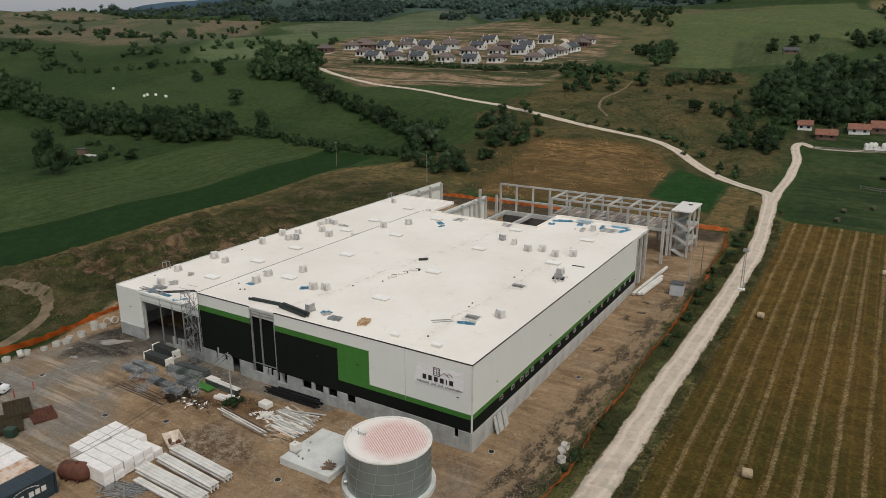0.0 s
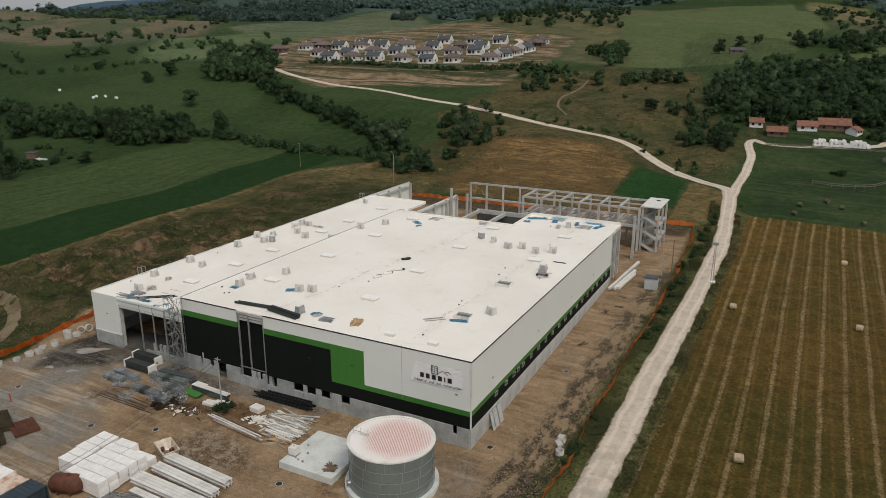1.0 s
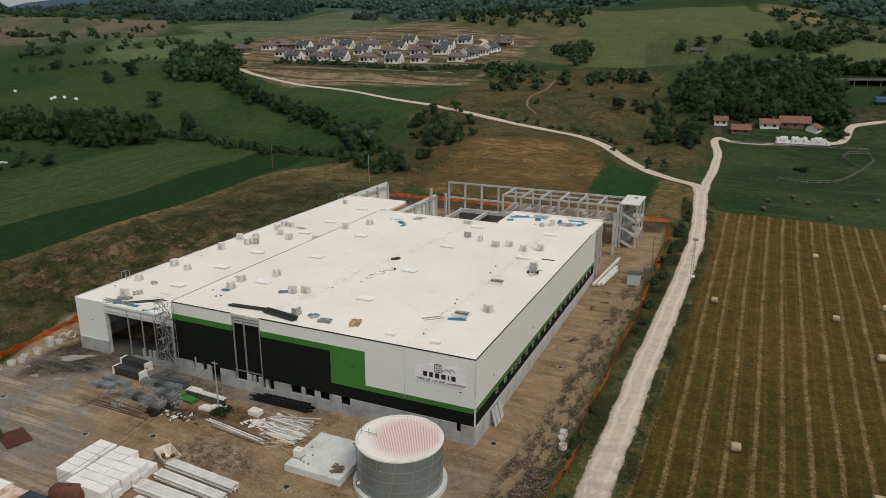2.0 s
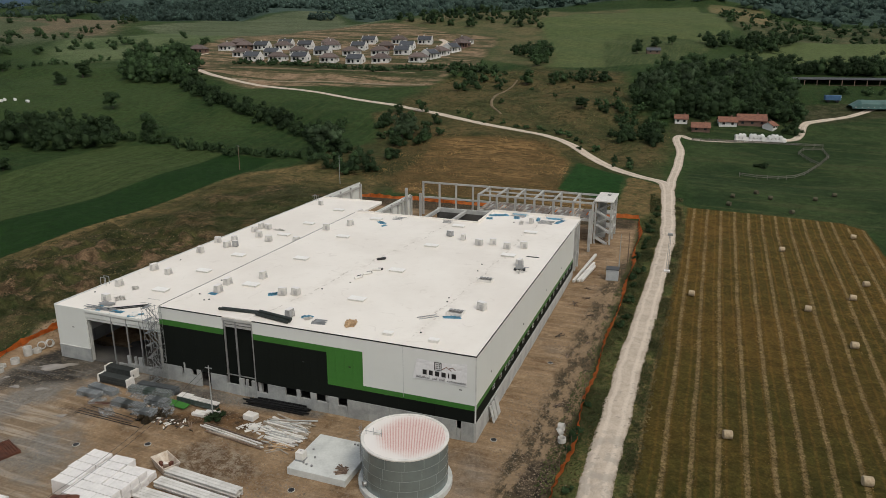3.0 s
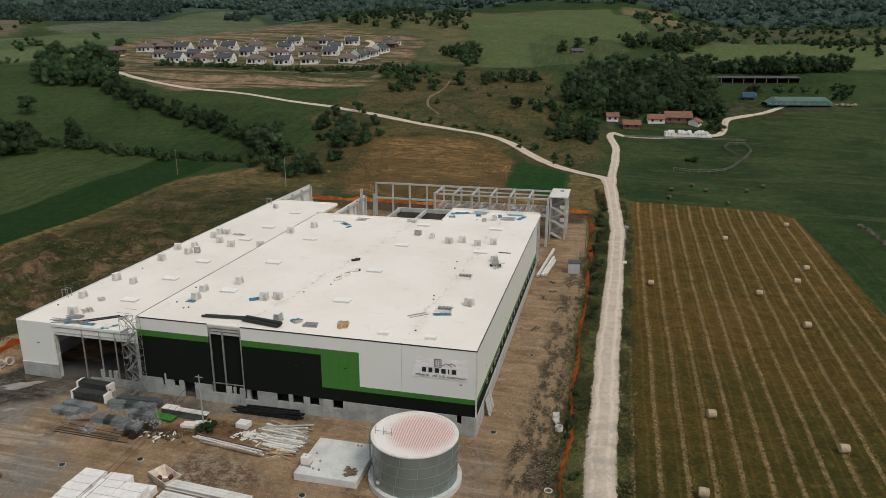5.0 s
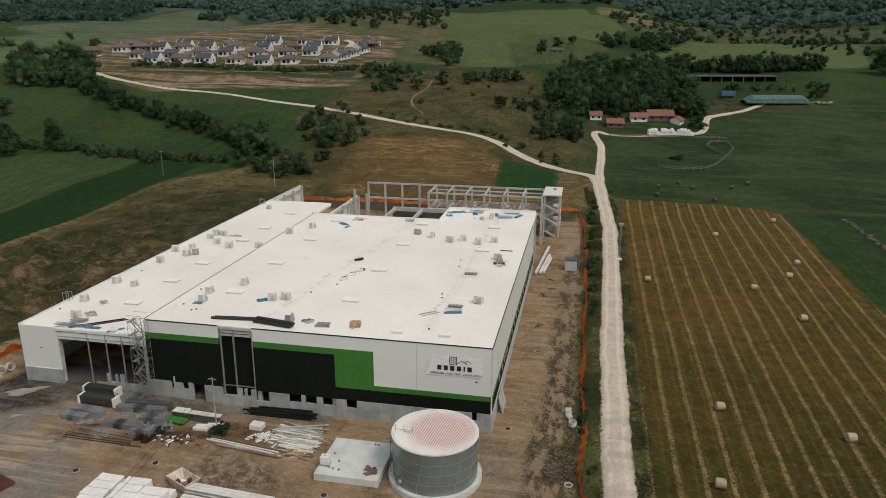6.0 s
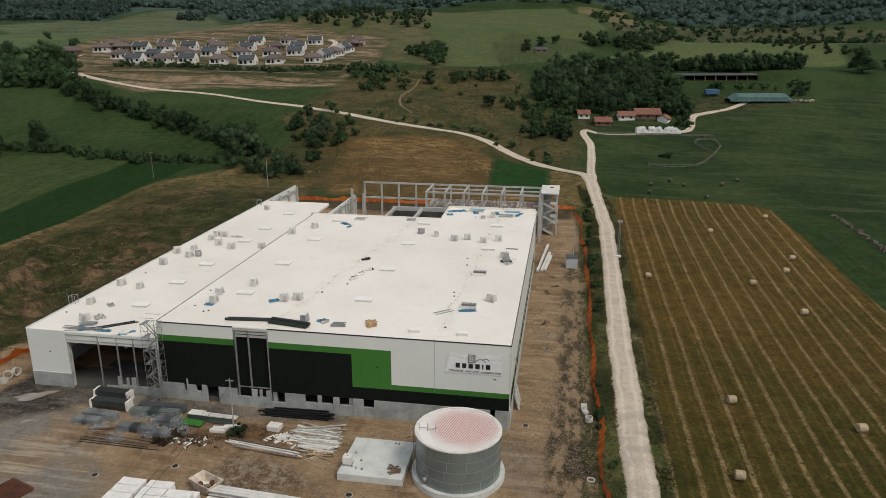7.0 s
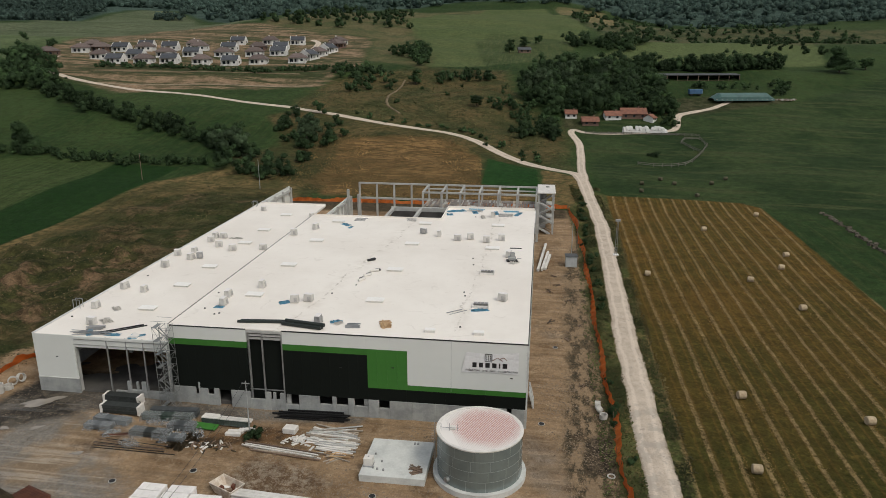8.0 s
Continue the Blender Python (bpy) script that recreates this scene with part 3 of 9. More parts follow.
    tracks.inputs["Rotation"].default_value = (0, 0, radians(-38))
    tracks.inputs["Scale"].default_value = (0.045, 0.8, 0.3)
    rut = noise_node(n, l, tracks.outputs[0], 1.0, 5, 0.6)
    earth = mix(n, l, math_node(n, l, "MULTIPLY", ramp(n, l, rut, 0.52, 0.62), 0.4), earth, (0.37, 0.275, 0.185))
    earth = mix(n, l, math_node(n, l, "MULTIPLY", ramp(n, l, rut, 0.46, 0.37), 0.38), earth, (0.125, 0.088, 0.056))
    col_keep = col
    col = earth
    lay("grey_yard", mix(n, l, ramp(n, l, noise_node(n, l, pos, 0.09, 6, 0.6), 0.46, 0.6), mix(n, l, ramp(n, l, fine, 0.4, 0.65), (0.185, 0.170, 0.150), (0.235, 0.215, 0.188)), mix(n, l, ramp(n, l, rut, 0.46, 0.58), (0.225, 0.165, 0.110), (0.330, 0.262, 0.190))), 12, 3)
    lay("wet", mix(n, l, ramp(n, l, mid, 0.45, 0.62), (0.036, 0.033, 0.029), (0.10, 0.088, 0.072)), 4, 1.0)
    lay("debris_soil", mix(n, l, ramp(n, l, tuft, 0.42, 0.6), (0.16, 0.092, 0.045), (0.055, 0.036, 0.022)), 3, 0.8)
    lay("rubble", mix(n, l, ramp(n, l, noise_node(n, l, pos, 0.9, 8, 0.75), 0.45, 0.6), (0.13, 0.082, 0.048), (0.30, 0.25, 0.19)), 5, 1.5)
    lay("wall_strip", mix(n, l, ramp(n, l, mid, 0.35, 0.6), gravel, (0.085, 0.075, 0.065)), 2, 0.8)
    litter = n.new("ShaderNodeMapping")
    l.new(pos, litter.inputs["Vector"])
    litter.inputs["Scale"].default_value = (0.55, 0.22, 0.4)
    mess = noise_node(n, l, litter.outputs[0], 1.0, 9, 0.74)
    lay("damp", mix(n, l, ramp(n, l, mess, 0.46, 0.55), (0.255, 0.180, 0.112), mix(n, l, ramp(n, l, noise_node(n, l, pos, 1.1, 8, 0.75), 0.42, 0.6), (0.100, 0.072, 0.044), (0.036, 0.034, 0.022))), 3.0, 1.0)
    lay("rear_soil", mix(n, l, ramp(n, l, tuft, 0.42, 0.62), (0.070, 0.050, 0.032), (0.036, 0.034, 0.020)), 3.0, 1.2)
    lay("mud_pit", mix(n, l, ramp(n, l, noise_node(n, l, pos, 0.7, 8, 0.7), 0.4, 0.62), (0.022, 0.019, 0.015), (0.085, 0.064, 0.042)), 3.5, 0.6)
    earth, col = col, col_keep
    earth = mix(n, l, math_node(n, l, "MULTIPLY", ramp(n, l, noise_node(n, l, pos, 0.23, 8, 0.72), 0.58, 0.68), 0.55), earth, (0.075, 0.050, 0.032))
    earth = mix(n, l, math_node(n, l, "MULTIPLY", ramp(n, l, noise_node(n, l, pos, 3.1, 8, 0.8), 0.5, 0.7), 0.6), earth, (0.40, 0.31, 0.215))
    earth = mix(n, l, math_node(n, l, "MULTIPLY", ramp(n, l, noise_node(n, l, pos, 1.1, 8, 0.8), 0.55, 0.72), 0.6), earth, (0.085, 0.062, 0.043))
    lay("yard", earth, 3.0, 0.8)

    # coarse and fine grain of blades, clods and stones
    grainy = n.new("ShaderNodeHueSaturation")
    g1 = math_node(n, l, "MULTIPLY_ADD", ramp(n, l, noise_node(n, l, pos, 2.2, 9, 0.85), 0.32, 0.68), 0.85)
    g1.node.inputs[2].default_value = 0.58
    g2 = math_node(n, l, "MULTIPLY_ADD", ramp(n, l, noise_node(n, l, pos, 0.42, 8, 0.75), 0.34, 0.66), 0.46)
    g2.node.inputs[2].default_value = 0.77
    smooth_yard = math_node(n, l, "MULTIPLY", inside("yard", 3.0, 0.8), 0.5)
    keep = n.new("ShaderNodeMix")
    keep.inputs[3].default_value = 1.0
    l.new(smooth_yard, keep.inputs[0])
    l.new(math_node(n, l, "MULTIPLY", g1, g2), keep.inputs[2])
    l.new(keep.outputs[0], grainy.inputs["Value"])
    l.new(col, grainy.inputs["Color"])
    l.new(grainy.outputs[0], b.inputs["Base Color"])
    sheen = math_node(n, l, "MULTIPLY", math_node(n, l, "MULTIPLY", inside("grey_yard", 12, 3), inside("yard", 3, 0.8)), ramp(n, l, rut, 0.5, 0.6))
    rough = math_node(n, l, "MULTIPLY_ADD", sheen, -0.5)
    rough.node.inputs[2].default_value = 0.95
    l.new(rough, b.inputs["Roughness"])
    gloss = math_node(n, l, "MULTIPLY_ADD", sheen, 0.5)
    gloss.node.inputs[2].default_value = 0.08
    l.new(gloss, b.inputs["Specular IOR Level"])
    bump = n.new("ShaderNodeBump")
    bump.inputs["Strength"].default_value, bump.inputs["Distance"].default_value = 0.9, 0.25
    l.new(math_node(n, l, "ADD", fine, tuft), bump.inputs["Height"])
    l.new(bump.outputs[0], b.inputs["Normal"])
    return m


ground = tagged(new("ground", make_ground()), "rolling farmland with meadows, stubble, scrub and a muddy building yard", "ground", kind="structure")
ground.data.materials.append(ground_material())


def ribbon(name, line, width, material, lift, label, ragged=0.0, cell=1.2, category="road"):
    """A road draped on the ground along a line of (x, y)."""
    pts = [Vector((x, y, 0)) for x, y in line]
    dense = []
    for i in range(len(pts) - 1):
        p0, p1, p2, p3 = pts[max(i - 1, 0)], pts[i], pts[i + 1], pts[min(i + 2, len(pts) - 1)]
        k = max(2, int((p2 - p1).length / cell))
        for j in range(k):
            u = j / k
            dense.append(0.5 * (2 * p1 + (p2 - p0) * u + (2 * p0 - 5 * p1 + 4 * p2 - p3) * u * u + (3 * p1 - p0 - 3 * p2 + p3) * u ** 3))
    dense.append(pts[-1])
    bm, rows, across = bmesh.new(), [], 8
    for i, p in enumerate(dense):
        d = dense[min(i + 1, len(dense) - 1)] - dense[max(i - 1, 0)]
        side = Vector((d.y, -d.x, 0)).normalized()
        w = width(i / len(dense)) if callable(width) else width
        lo = -w / 2 + ragged * (noise.noise((p.x * 0.16, p.y * 0.16, 1)) * 1.3 + noise.noise((p.x * 0.7, p.y * 0.7, 2)) * 0.7)
        hi = w / 2 + ragged * (noise.noise((p.x * 0.16, p.y * 0.16, 5)) * 1.3 + noise.noise((p.x * 0.7, p.y * 0.7, 6)) * 0.7)
        row = []
        for k in range(across + 1):
            q = p + side * (lo + (hi - lo) * k / across)
            u = abs(k / across - 0.5) * 2
            row.append(bm.verts.new((q.x, q.y, gz(q.x, q.y) + lift * (1 - u ** 6) - 0.03 * u ** 6)))
        rows.append(row)
    for a, b in zip(rows, rows[1:]):
        for k in range(across):
            bm.faces.new((a[k], a[k + 1], b[k + 1], b[k]))
    ob = part(name, bm, material, None, "", True)
    at = ob.data.attributes.new("across", "FLOAT", "POINT")
    at.data.foreach_set("value", np.tile(np.linspace(-1, 1, across + 1), len(dense)).astype(np.float32))
    return tagged(ob, label, category, kind="structure")


def road_material():
    """Pale gravel: packed wheel tracks, looser greyer crown and edges."""
    m, n, l, b = tree_of("gravel_road")
    pos = n.new("ShaderNodeNewGeometry").outputs["Position"]
    a = n.new("ShaderNodeAttribute")
    a.attribute_name = "across"
    wander = math_node(n, l, "MULTIPLY", math_node(n, l, "SUBTRACT", noise_node(n, l, pos, 0.12, 4), 0.5), 0.5)
    off = math_node(n, l, "ABSOLUTE", math_node(n, l, "SUBTRACT", math_node(n, l, "ABSOLUTE", math_node(n, l, "ADD", a.outputs["Fac"], wander)), 0.45))
    c = mix(n, l, ramp(n, l, noise_node(n, l, pos, 0.4, 7, 0.7), 0.35, 0.7), (0.56, 0.475, 0.39), (0.42, 0.35, 0.285))
    c = mix(n, l, math_node(n, l, "MULTIPLY", ramp(n, l, off, 0.2, 0.05), 0.65), c, (0.66, 0.57, 0.48))
    c = mix(n, l, math_node(n, l, "MULTIPLY", ramp(n, l, noise_node(n, l, pos, 0.9, 6, 0.7), 0.58, 0.66), 0.7), c, (0.30, 0.27, 0.24))
    c = mix(n, l, math_node(n, l, "MULTIPLY", ramp(n, l, noise_node(n, l, pos, 5, 6, 0.8), 0.45, 0.7), 0.45), c, (0.27, 0.22, 0.17))
    sep = n.new("ShaderNodeSeparateXYZ")
    l.new(pos, sep.inputs[0])
    patch = math_node(n, l, "MULTIPLY", ramp(n, l, noise_node(n, l, pos, 0.42, 5, 0.6), 0.5, 0.56), ramp(n, l, sep.outputs["Y"], 12.0, 4.0))
    c = mix(n, l, math_node(n, l, "MULTIPLY", patch, 0.6), c, (0.36, 0.32, 0.275))
    edge = math_node(n, l, "ADD", math_node(n, l, "ABSOLUTE", a.outputs["Fac"]), math_node(n, l, "MULTIPLY", noise_node(n, l, pos, 1.2, 6, 0.75), 0.5))
    c = mix(n, l, math_node(n, l, "MULTIPLY", ramp(n, l, edge, 1.0, 1.25), 0.85), c, (0.16, 0.125, 0.078))
    l.new(c, b.inputs["Base Color"])
    b.inputs["Roughness"].default_value = 0.95
    b.inputs["Specular IOR Level"].default_value = 0.2
    k = n.new("ShaderNodeBump")
    k.inputs["Strength"].default_value, k.inputs["Distance"].default_value = 0.6, 0.06
    l.new(noise_node(n, l, pos, 2.2, 8, 0.75), k.inputs["Height"])
    l.new(k.outputs[0], b.inputs["Normal"])
    return m


M["gravel_road"] = road_material()
M["track_pale"] = mat("pale_track", (0.27, 0.21, 0.145), (0.16, 0.125, 0.08), 0.95, grain=2.5, stain=0.35, bump=0.04, world_space=True)
M["track_soil"] = mat("track_soil", (0.19, 0.14, 0.085), (0.10, 0.08, 0.045), 0.95, grain=2.5, stain=0.35, bump=0.04, world_space=True)
ribbon("road", [(14.2, -100), (14.8, -40), (14.75, -11.5), (14.75, -3), (14.85, 11), (15.0, 29), (15.5, 55), (15.8, 73), (16.0, 95), (15.2, 112), (14.3, 125), (13.4, 137), (11.5, 145), (6, 150.5), (-0.5, 157.5), (-9.5, 167.5), (-20.5, 180), (-32, 189), (-45, 194.5), (-70, 200.8), (-92, 206), (-106, 211), (-132, 216.5), (-149, 220.5), (-176, 227), (-202, 233), (-216, 236.5), (-231, 244), (-254, 263), (-263, 277), (-262, 292)], lambda u: 3.95 - 0.9 * min(1, max(0, (u - 0.42) * 8)), M["gravel_road"], 0.1, "pale gravel farm road between the site and the fields", 0.25)
ribbon("farm_road", [(13.6, 132), (13.9, 141), (13.8, 153), (14.4, 169), (14.5, 184), (12.7, 195), (12.0, 203), (13.5, 208), (18.5, 203), (31, 204.5), (49, 211.5), (54, 218), (57, 232), (62, 237.5), (74, 248.5), (85, 262)], 3.0, M["gravel_road"], 0.1, "narrow gravel lane to a farmstead", 0.2)
ribbon("field_track", [(-72, -40), (-76, -16), (-78, -10), (-82, -3), (-88, 1.5), (-95, 2.5), (-103, 2), (-112, -3), (-122, -14)], 2.4, M["track_soil"], 0.08, "rutted earth track along the crop field", 0.3, category="track")
ribbon("estate_road", [(-204, 235), (-177, 239), (-133, 247), (-106, 251)], 1.5, M["track_pale"], 0.1, "graded earth road below the housing estate", 0.4)
ribbon("terrace_track", [(-218, 254), (-190, 258), (-150, 263), (-118, 268)], 1.3, M["track_soil"], 0.1, "earth terrace track below the housing estate", 0.5)
ribbon("hill_path", [(-66, 271), (-66, 252), (-67, 235), (-64, 222), (-57, 212)], 1.1, M["track_soil"], 0.3, "twin-rutted track over dry pasture", 0.3, category="track")
ribbon("estate_street", [(-129, 308), (-133, 320), (-137, 350), (-143, 380), (-150, 390)], 4.0, M["gravel_road"], 0.12, "unpaved street through the housing estate", 0.3)


# ---- factory hall ----
hall = thing("factory_hall", "large white flat-roofed factory hall under construction with green and black bands", "industrial building")
ROOF, LOW, DIV, WEST = 11.0, 8.75, -45.4, -64.4


def panel_rows(name, x0, x1, z0, z1, material, piece, row, axis="x", at=0.0, thick=0.2, gap=0.006):
    """Cladding panels side by side, on the plane y = at (axis x) or x = at (axis y), thickness inwards."""
    nx, nz = max(1, round((x1 - x0) / piece)), max(1, round((z1 - z0) / row))
    bm = bmesh.new()
    w, h = (x1 - x0) / nx - gap, (z1 - z0) / nz - gap
    if axis == "x":
        add_box(bm, 0, w, 0, thick, 0, h, 0.003)
    else:
        add_box(bm, -thick, 0, 0, w, 0, h, 0.003)
    first = part(name, bm, material, hall)
    for i in range(nx):
        for k in range(nz):
            ob = first
            if i or k:
                ob = new(name, first.data)
                ob.parent = hall
            p = x0 + (x1 - x0) * i / nx + gap / 2
            q = z0 + (z1 - z0) * k / nz + gap / 2
            ob.location = (p, at, q) if axis == "x" else (at, p, q)


# front cladding of the high hall
for a, b in ((DIV, -35.0), (-30.35, -14.6)):
    panel_rows("white_panel", a, b, 9.27, 10.92, M["white_panel"], 5.2, 1.65)
panel_rows("white_panel", -14.6, -9.2, 4.72, 10.92, M["white_panel"], 5.4, 6.2)
panel_rows("white_panel", -9.2, -0.2, 4.72, 10.92, M["white_panel"], 9.0, 6.2)
for a, b in ((DIV, -35.0), (-30.35, -19.6)):
    panel_rows("green_panel", a, b, 8.45, 9.27, M["green_panel"], 5.3, 0.82)
    panel_rows("dark_panel", a, b, 2.42, 8.45, M["dark_panel"], 1.2, 6.0)
panel_rows("green_panel", -19.6, -14.6, 4.05, 9.27, M["green_panel"], 1.25, 5.2)
panel_rows("green_panel", -14.6, -0.2, 4.05, 4.72, M["green_panel"], 4.8, 0.67)
panel_rows("dark_panel", -19.6, -0.2, 2.42, 4.05, M["dark_panel"], 4.85, 1.63)
# side cladding
SIDE_END = 62.6
panel_rows("white_panel", 0.0, SIDE_END, 4.72, 10.92, M["white_panel"], 6.26, 6.2, "y")
panel_rows("green_panel", 0.0, SIDE_END, 4.05, 4.72, M["green_panel"], 6.26, 0.67, "y")
panel_rows("dark_panel", 0.0, SIDE_END, 2.42, 4.05, M["dark_panel"], 6.26, 1.63, "y")
# low hall: front leaf and long west wall
panel_rows("white_panel", WEST, -58.7, 2.6, LOW, M["white_panel"], 5.7, 6.2)
panel_rows("white_panel", 0.2, 98.0, 2.6, LOW + 0.05, M["white_panel"], 6.1, 6.2, "y", WEST + 0.2)
panel_rows("concrete_panel", 0.2, 98.0, -0.4, 2.6, M["concrete"], 6.1, 3.0, "y", WEST + 0.2)
panel_rows("concrete_panel", WEST, -58.6, -0.2, 2.6, M["concrete"], 5.8, 2.8, at=-0.06, thick=0.26)
box_part("drip_rail", WEST - 0.02, -58.6, -0.1, 0.1, 2.58, 2.66, M["white_frame"], hall)
# wall between the two halls, standing past the roofs
panel_rows("white_panel", 0.2, 88.0, 6.0, LOW + 0.3, M["white_panel"], 6.27, 2.9, "y", DIV + 0.2)
panel_rows("white_panel", 60.0, 88.0, 2.6, 6.0, M["white_panel"], 7.0, 3.4, "y", DIV + 0.2)
panel_rows("white_panel", 0.2, 59.0, LOW + 0.3, 10.9, M["white_panel"], 6.27, 1.85, "y", DIV + 0.2)

# plinth of the side wall and the front
panel_rows("concrete_panel", 0.0, 62.4, -0.5, 2.42, M["concrete_pale"], 3.12, 3.0, "y", 0.06, 0.26, 0.02)
for a, b, top in ((-16.9, -2.36, 2.42), (-2.36, -1.8, 1.35), (-1.8, -0.2, 2.42), (-18.25, -16.9, 1.35), (-19.6, -18.25, 2.42), (-21.4, -19.6, 1.4),
                  (-22.2, -21.4, 2.42), (-23.7, -22.2, 1.4), (-24.25, -23.7, 2.5), (-25.9, -24.25, 1.35), (-28.6, -25.9, 2.4), (-30.4, -28.6, 1.0),
                  (-31.1, -30.4, 2.45), (-31.65, -31.1, 1.5), (-32.0, -31.65, 2.5), (-32.3, -32.0, 1.5), (-33.0, -32.3, 2.48), (-35.0, -33.0, 1.45),
                  (-37.6, -35.0, 2.5), (-39.9, -39.2, 2.6), (-40.7, -39.9, 1.65), (-41.75, -40.7, 2.5), (-42.0, -41.75, 3.3), (-42.35, -42.0, 1.6), (-45.4, -42.35, 2.6),
                  (-49.2, -45.4, 1.5), (-49.85, -49.2, 2.75), (-50.3, -49.85, 1.55), (-50.6, -50.3, 2.7), (-51.3, -50.6, 1.55), (-51.85, -51.3, 2.75), (-53.6, -51.85, 1.3)):
    n = max(1, round((b - a) / 2.9))
    for i in range(n):
        w = (b - a) / n
        box_part("concrete_panel", a + w * i + 0.012, a + w * (i + 1) - 0.012, -0.08, 0.22, -0.5, top, M["concrete"], hall, 0.015)

box_part("joint_cover", -9.225, -9.185, -0.012, 0.0, 4.2, 10.9, M["seam"], hall)
# black flashing on the roof edges
for a, b in ((DIV + 0.3, -35.0), (-30.35, 0.03)):
    box_part("edge_flashing", a, b, -0.035, 0.05, 10.925, 11.05, M["black_trim"], hall)
box_part("edge_flashing", -0.06, 0.03, 0.05, 59.0, 10.925, 11.05, M["black_trim"], hall)
box_part("edge_cap", -0.06, 0.03, 59.0, 69.6, 10.925, 11.08, M["white_frame"], hall)
box_part("edge_flashing", DIV - 0.06, DIV + 0.07, 0.3, 58.5, 10.93, 11.04, M["grey_dark"], hall)
box_part("edge_cap", WEST - 0.04, WEST + 0.26, 0.0, 98.0, LOW + 0.05, LOW + 0.12, M["white_frame"], hall)
box_part("corner_trim", -0.12, 0.035, -0.035, 0.12, 2.42, 10.92, M["white_frame"], hall)


def roof_sheet(name, outline, z, drop, label):
    bm = bmesh.new()
    top = [bm.verts.new((x, y, z)) for x, y in outline]
    low = [bm.verts.new((x, y, z - drop)) for x, y in outline]
    bm.faces.new(top)
    bm.faces.new(low[::-1])
    n = len(top)
    for i in range(n):
        j = (i + 1) % n
        bm.faces.new((top[j], top[i], low[i], low[j]))
    return part(name, bm, M["membrane"], hall, label)


roof_sheet("high_roof", [(DIV + 0.08, 0.06), (-0.07, 0.06), (-0.07, 69.5), (-18.4, 69.5), (-18.4, 59.2), (DIV + 0.08, 59.2)], 11.02, 0.5, "off-white roof membrane with faint seams")
roof_sheet("low_roof", [(WEST + 0.26, 0.05), (DIV, 0.05), (DIV, 69.0), (-48.5, 69.0), (-48.5, 78.2), (WEST + 0.26, 78.2)], LOW + 0.03, 0.45, "off-white roof membrane with faint seams")
# welded seams of the membrane
for k in range(1, 24):
    x = DIV + 0.2 + k * 1.98
    y1 = 69.3 if x > -18.4 else 59.0
    if x < -0.4:
        box_part("membrane_seam", x, x + 0.06, 0.4, y1, 11.02, 11.028, M["membrane"], hall)
for k in range(1, 9):
    x = WEST + 0.26 + k * 2.05
    box_part("membrane_seam", x, x + 0.06, 0.4, 68.8, LOW + 0.03, LOW + 0.038, M["membrane"], hall)
# upstands along the unfinished rear edges
box_part("roof_upstand", DIV + 0.3, -18.4, 58.95, 59.2, 11.02, 11.3, M["membrane"], hall)
box_part("roof_upstand", -18.65, -18.4, 59.2, 69.5, 11.02, 11.45, M["membrane"], hall)
box_part("roof_upstand", -18.4, -0.22, 69.2, 69.5, 11.02, 11.5, M["membrane"], hall)
box_part("roof_upstand", WEST + 0.3, -48.5, 77.9, 78.2, LOW + 0.03, LOW + 0.28, M["membrane"], hall)

# floor, inner columns and added rear closures; dark tones stand for the unlit inside
box_part("hall_floor", WEST + 0.3, -0.3, 0.4, 98.0, -0.3, 0.65, M["shaded_concrete"], hall)
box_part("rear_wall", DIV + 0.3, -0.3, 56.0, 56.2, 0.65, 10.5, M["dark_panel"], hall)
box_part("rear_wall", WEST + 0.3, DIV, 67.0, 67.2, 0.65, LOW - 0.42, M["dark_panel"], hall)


def column(x, y, z0, z1, w=0.5, name="column", material=None):
    return box_part(name, x - w / 2, x + w / 2, y - w / 2, y + w / 2, z0, z1, material or M["concrete_pale"], hall, 0.03)


for x in (-58.9, -45.9):
    for y in (0.55, 12.5, 24.5, 36.5):
        column(x, y, 0.6, LOW - 0.5)
for x in (-35.2, -30.1, -20.0, -10.0):
    for y in (0.6, 12.5, 24.5):
        column(x, y, 0.6, ROOF - 0.5)
# bare posts and rails in the unclad front bays
for x in (-54.1, -51.4, -49.05):
    column(x, 0.1, 0.6, LOW, 0.19, "steel_post", M["steel"])
for x in (-34.75, -33.0, -30.45):
    column(x, 0.1, 0.9, 10.9, 0.2, "steel_post", M["steel"])
box_part("rail", -35.0, -30.35, 0.02, 0.12, 2.75, 2.87, M["steel"], hall)
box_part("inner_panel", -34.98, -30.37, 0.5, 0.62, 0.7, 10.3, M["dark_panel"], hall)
for z0, z1, y in ((8.35, 8.72, -0.12), (7.55, 8.2, 0.02), (7.1, 7.45, 0.15)):
    box_part("edge_beam", -58.7, DIV, y, y + 0.25, z0, z1, M["white_panel"], hall, 0.01)
for z0, z1, y in ((10.55, 10.9, -0.05), (10.1, 10.4, 0.06), (9.65, 9.95, 0.1)):
    box_part("edge_beam", -35.0, -30.35, y, y + 0.2, z0, z1, M["concrete_pale"], hall, 0.01)

# small windows in the black band of the side wall
WINDOW_Y = [7.4, 10.6, 13.3, 14.9, 16.6] + [19.7 + 3.07 * i for i in range(14)]


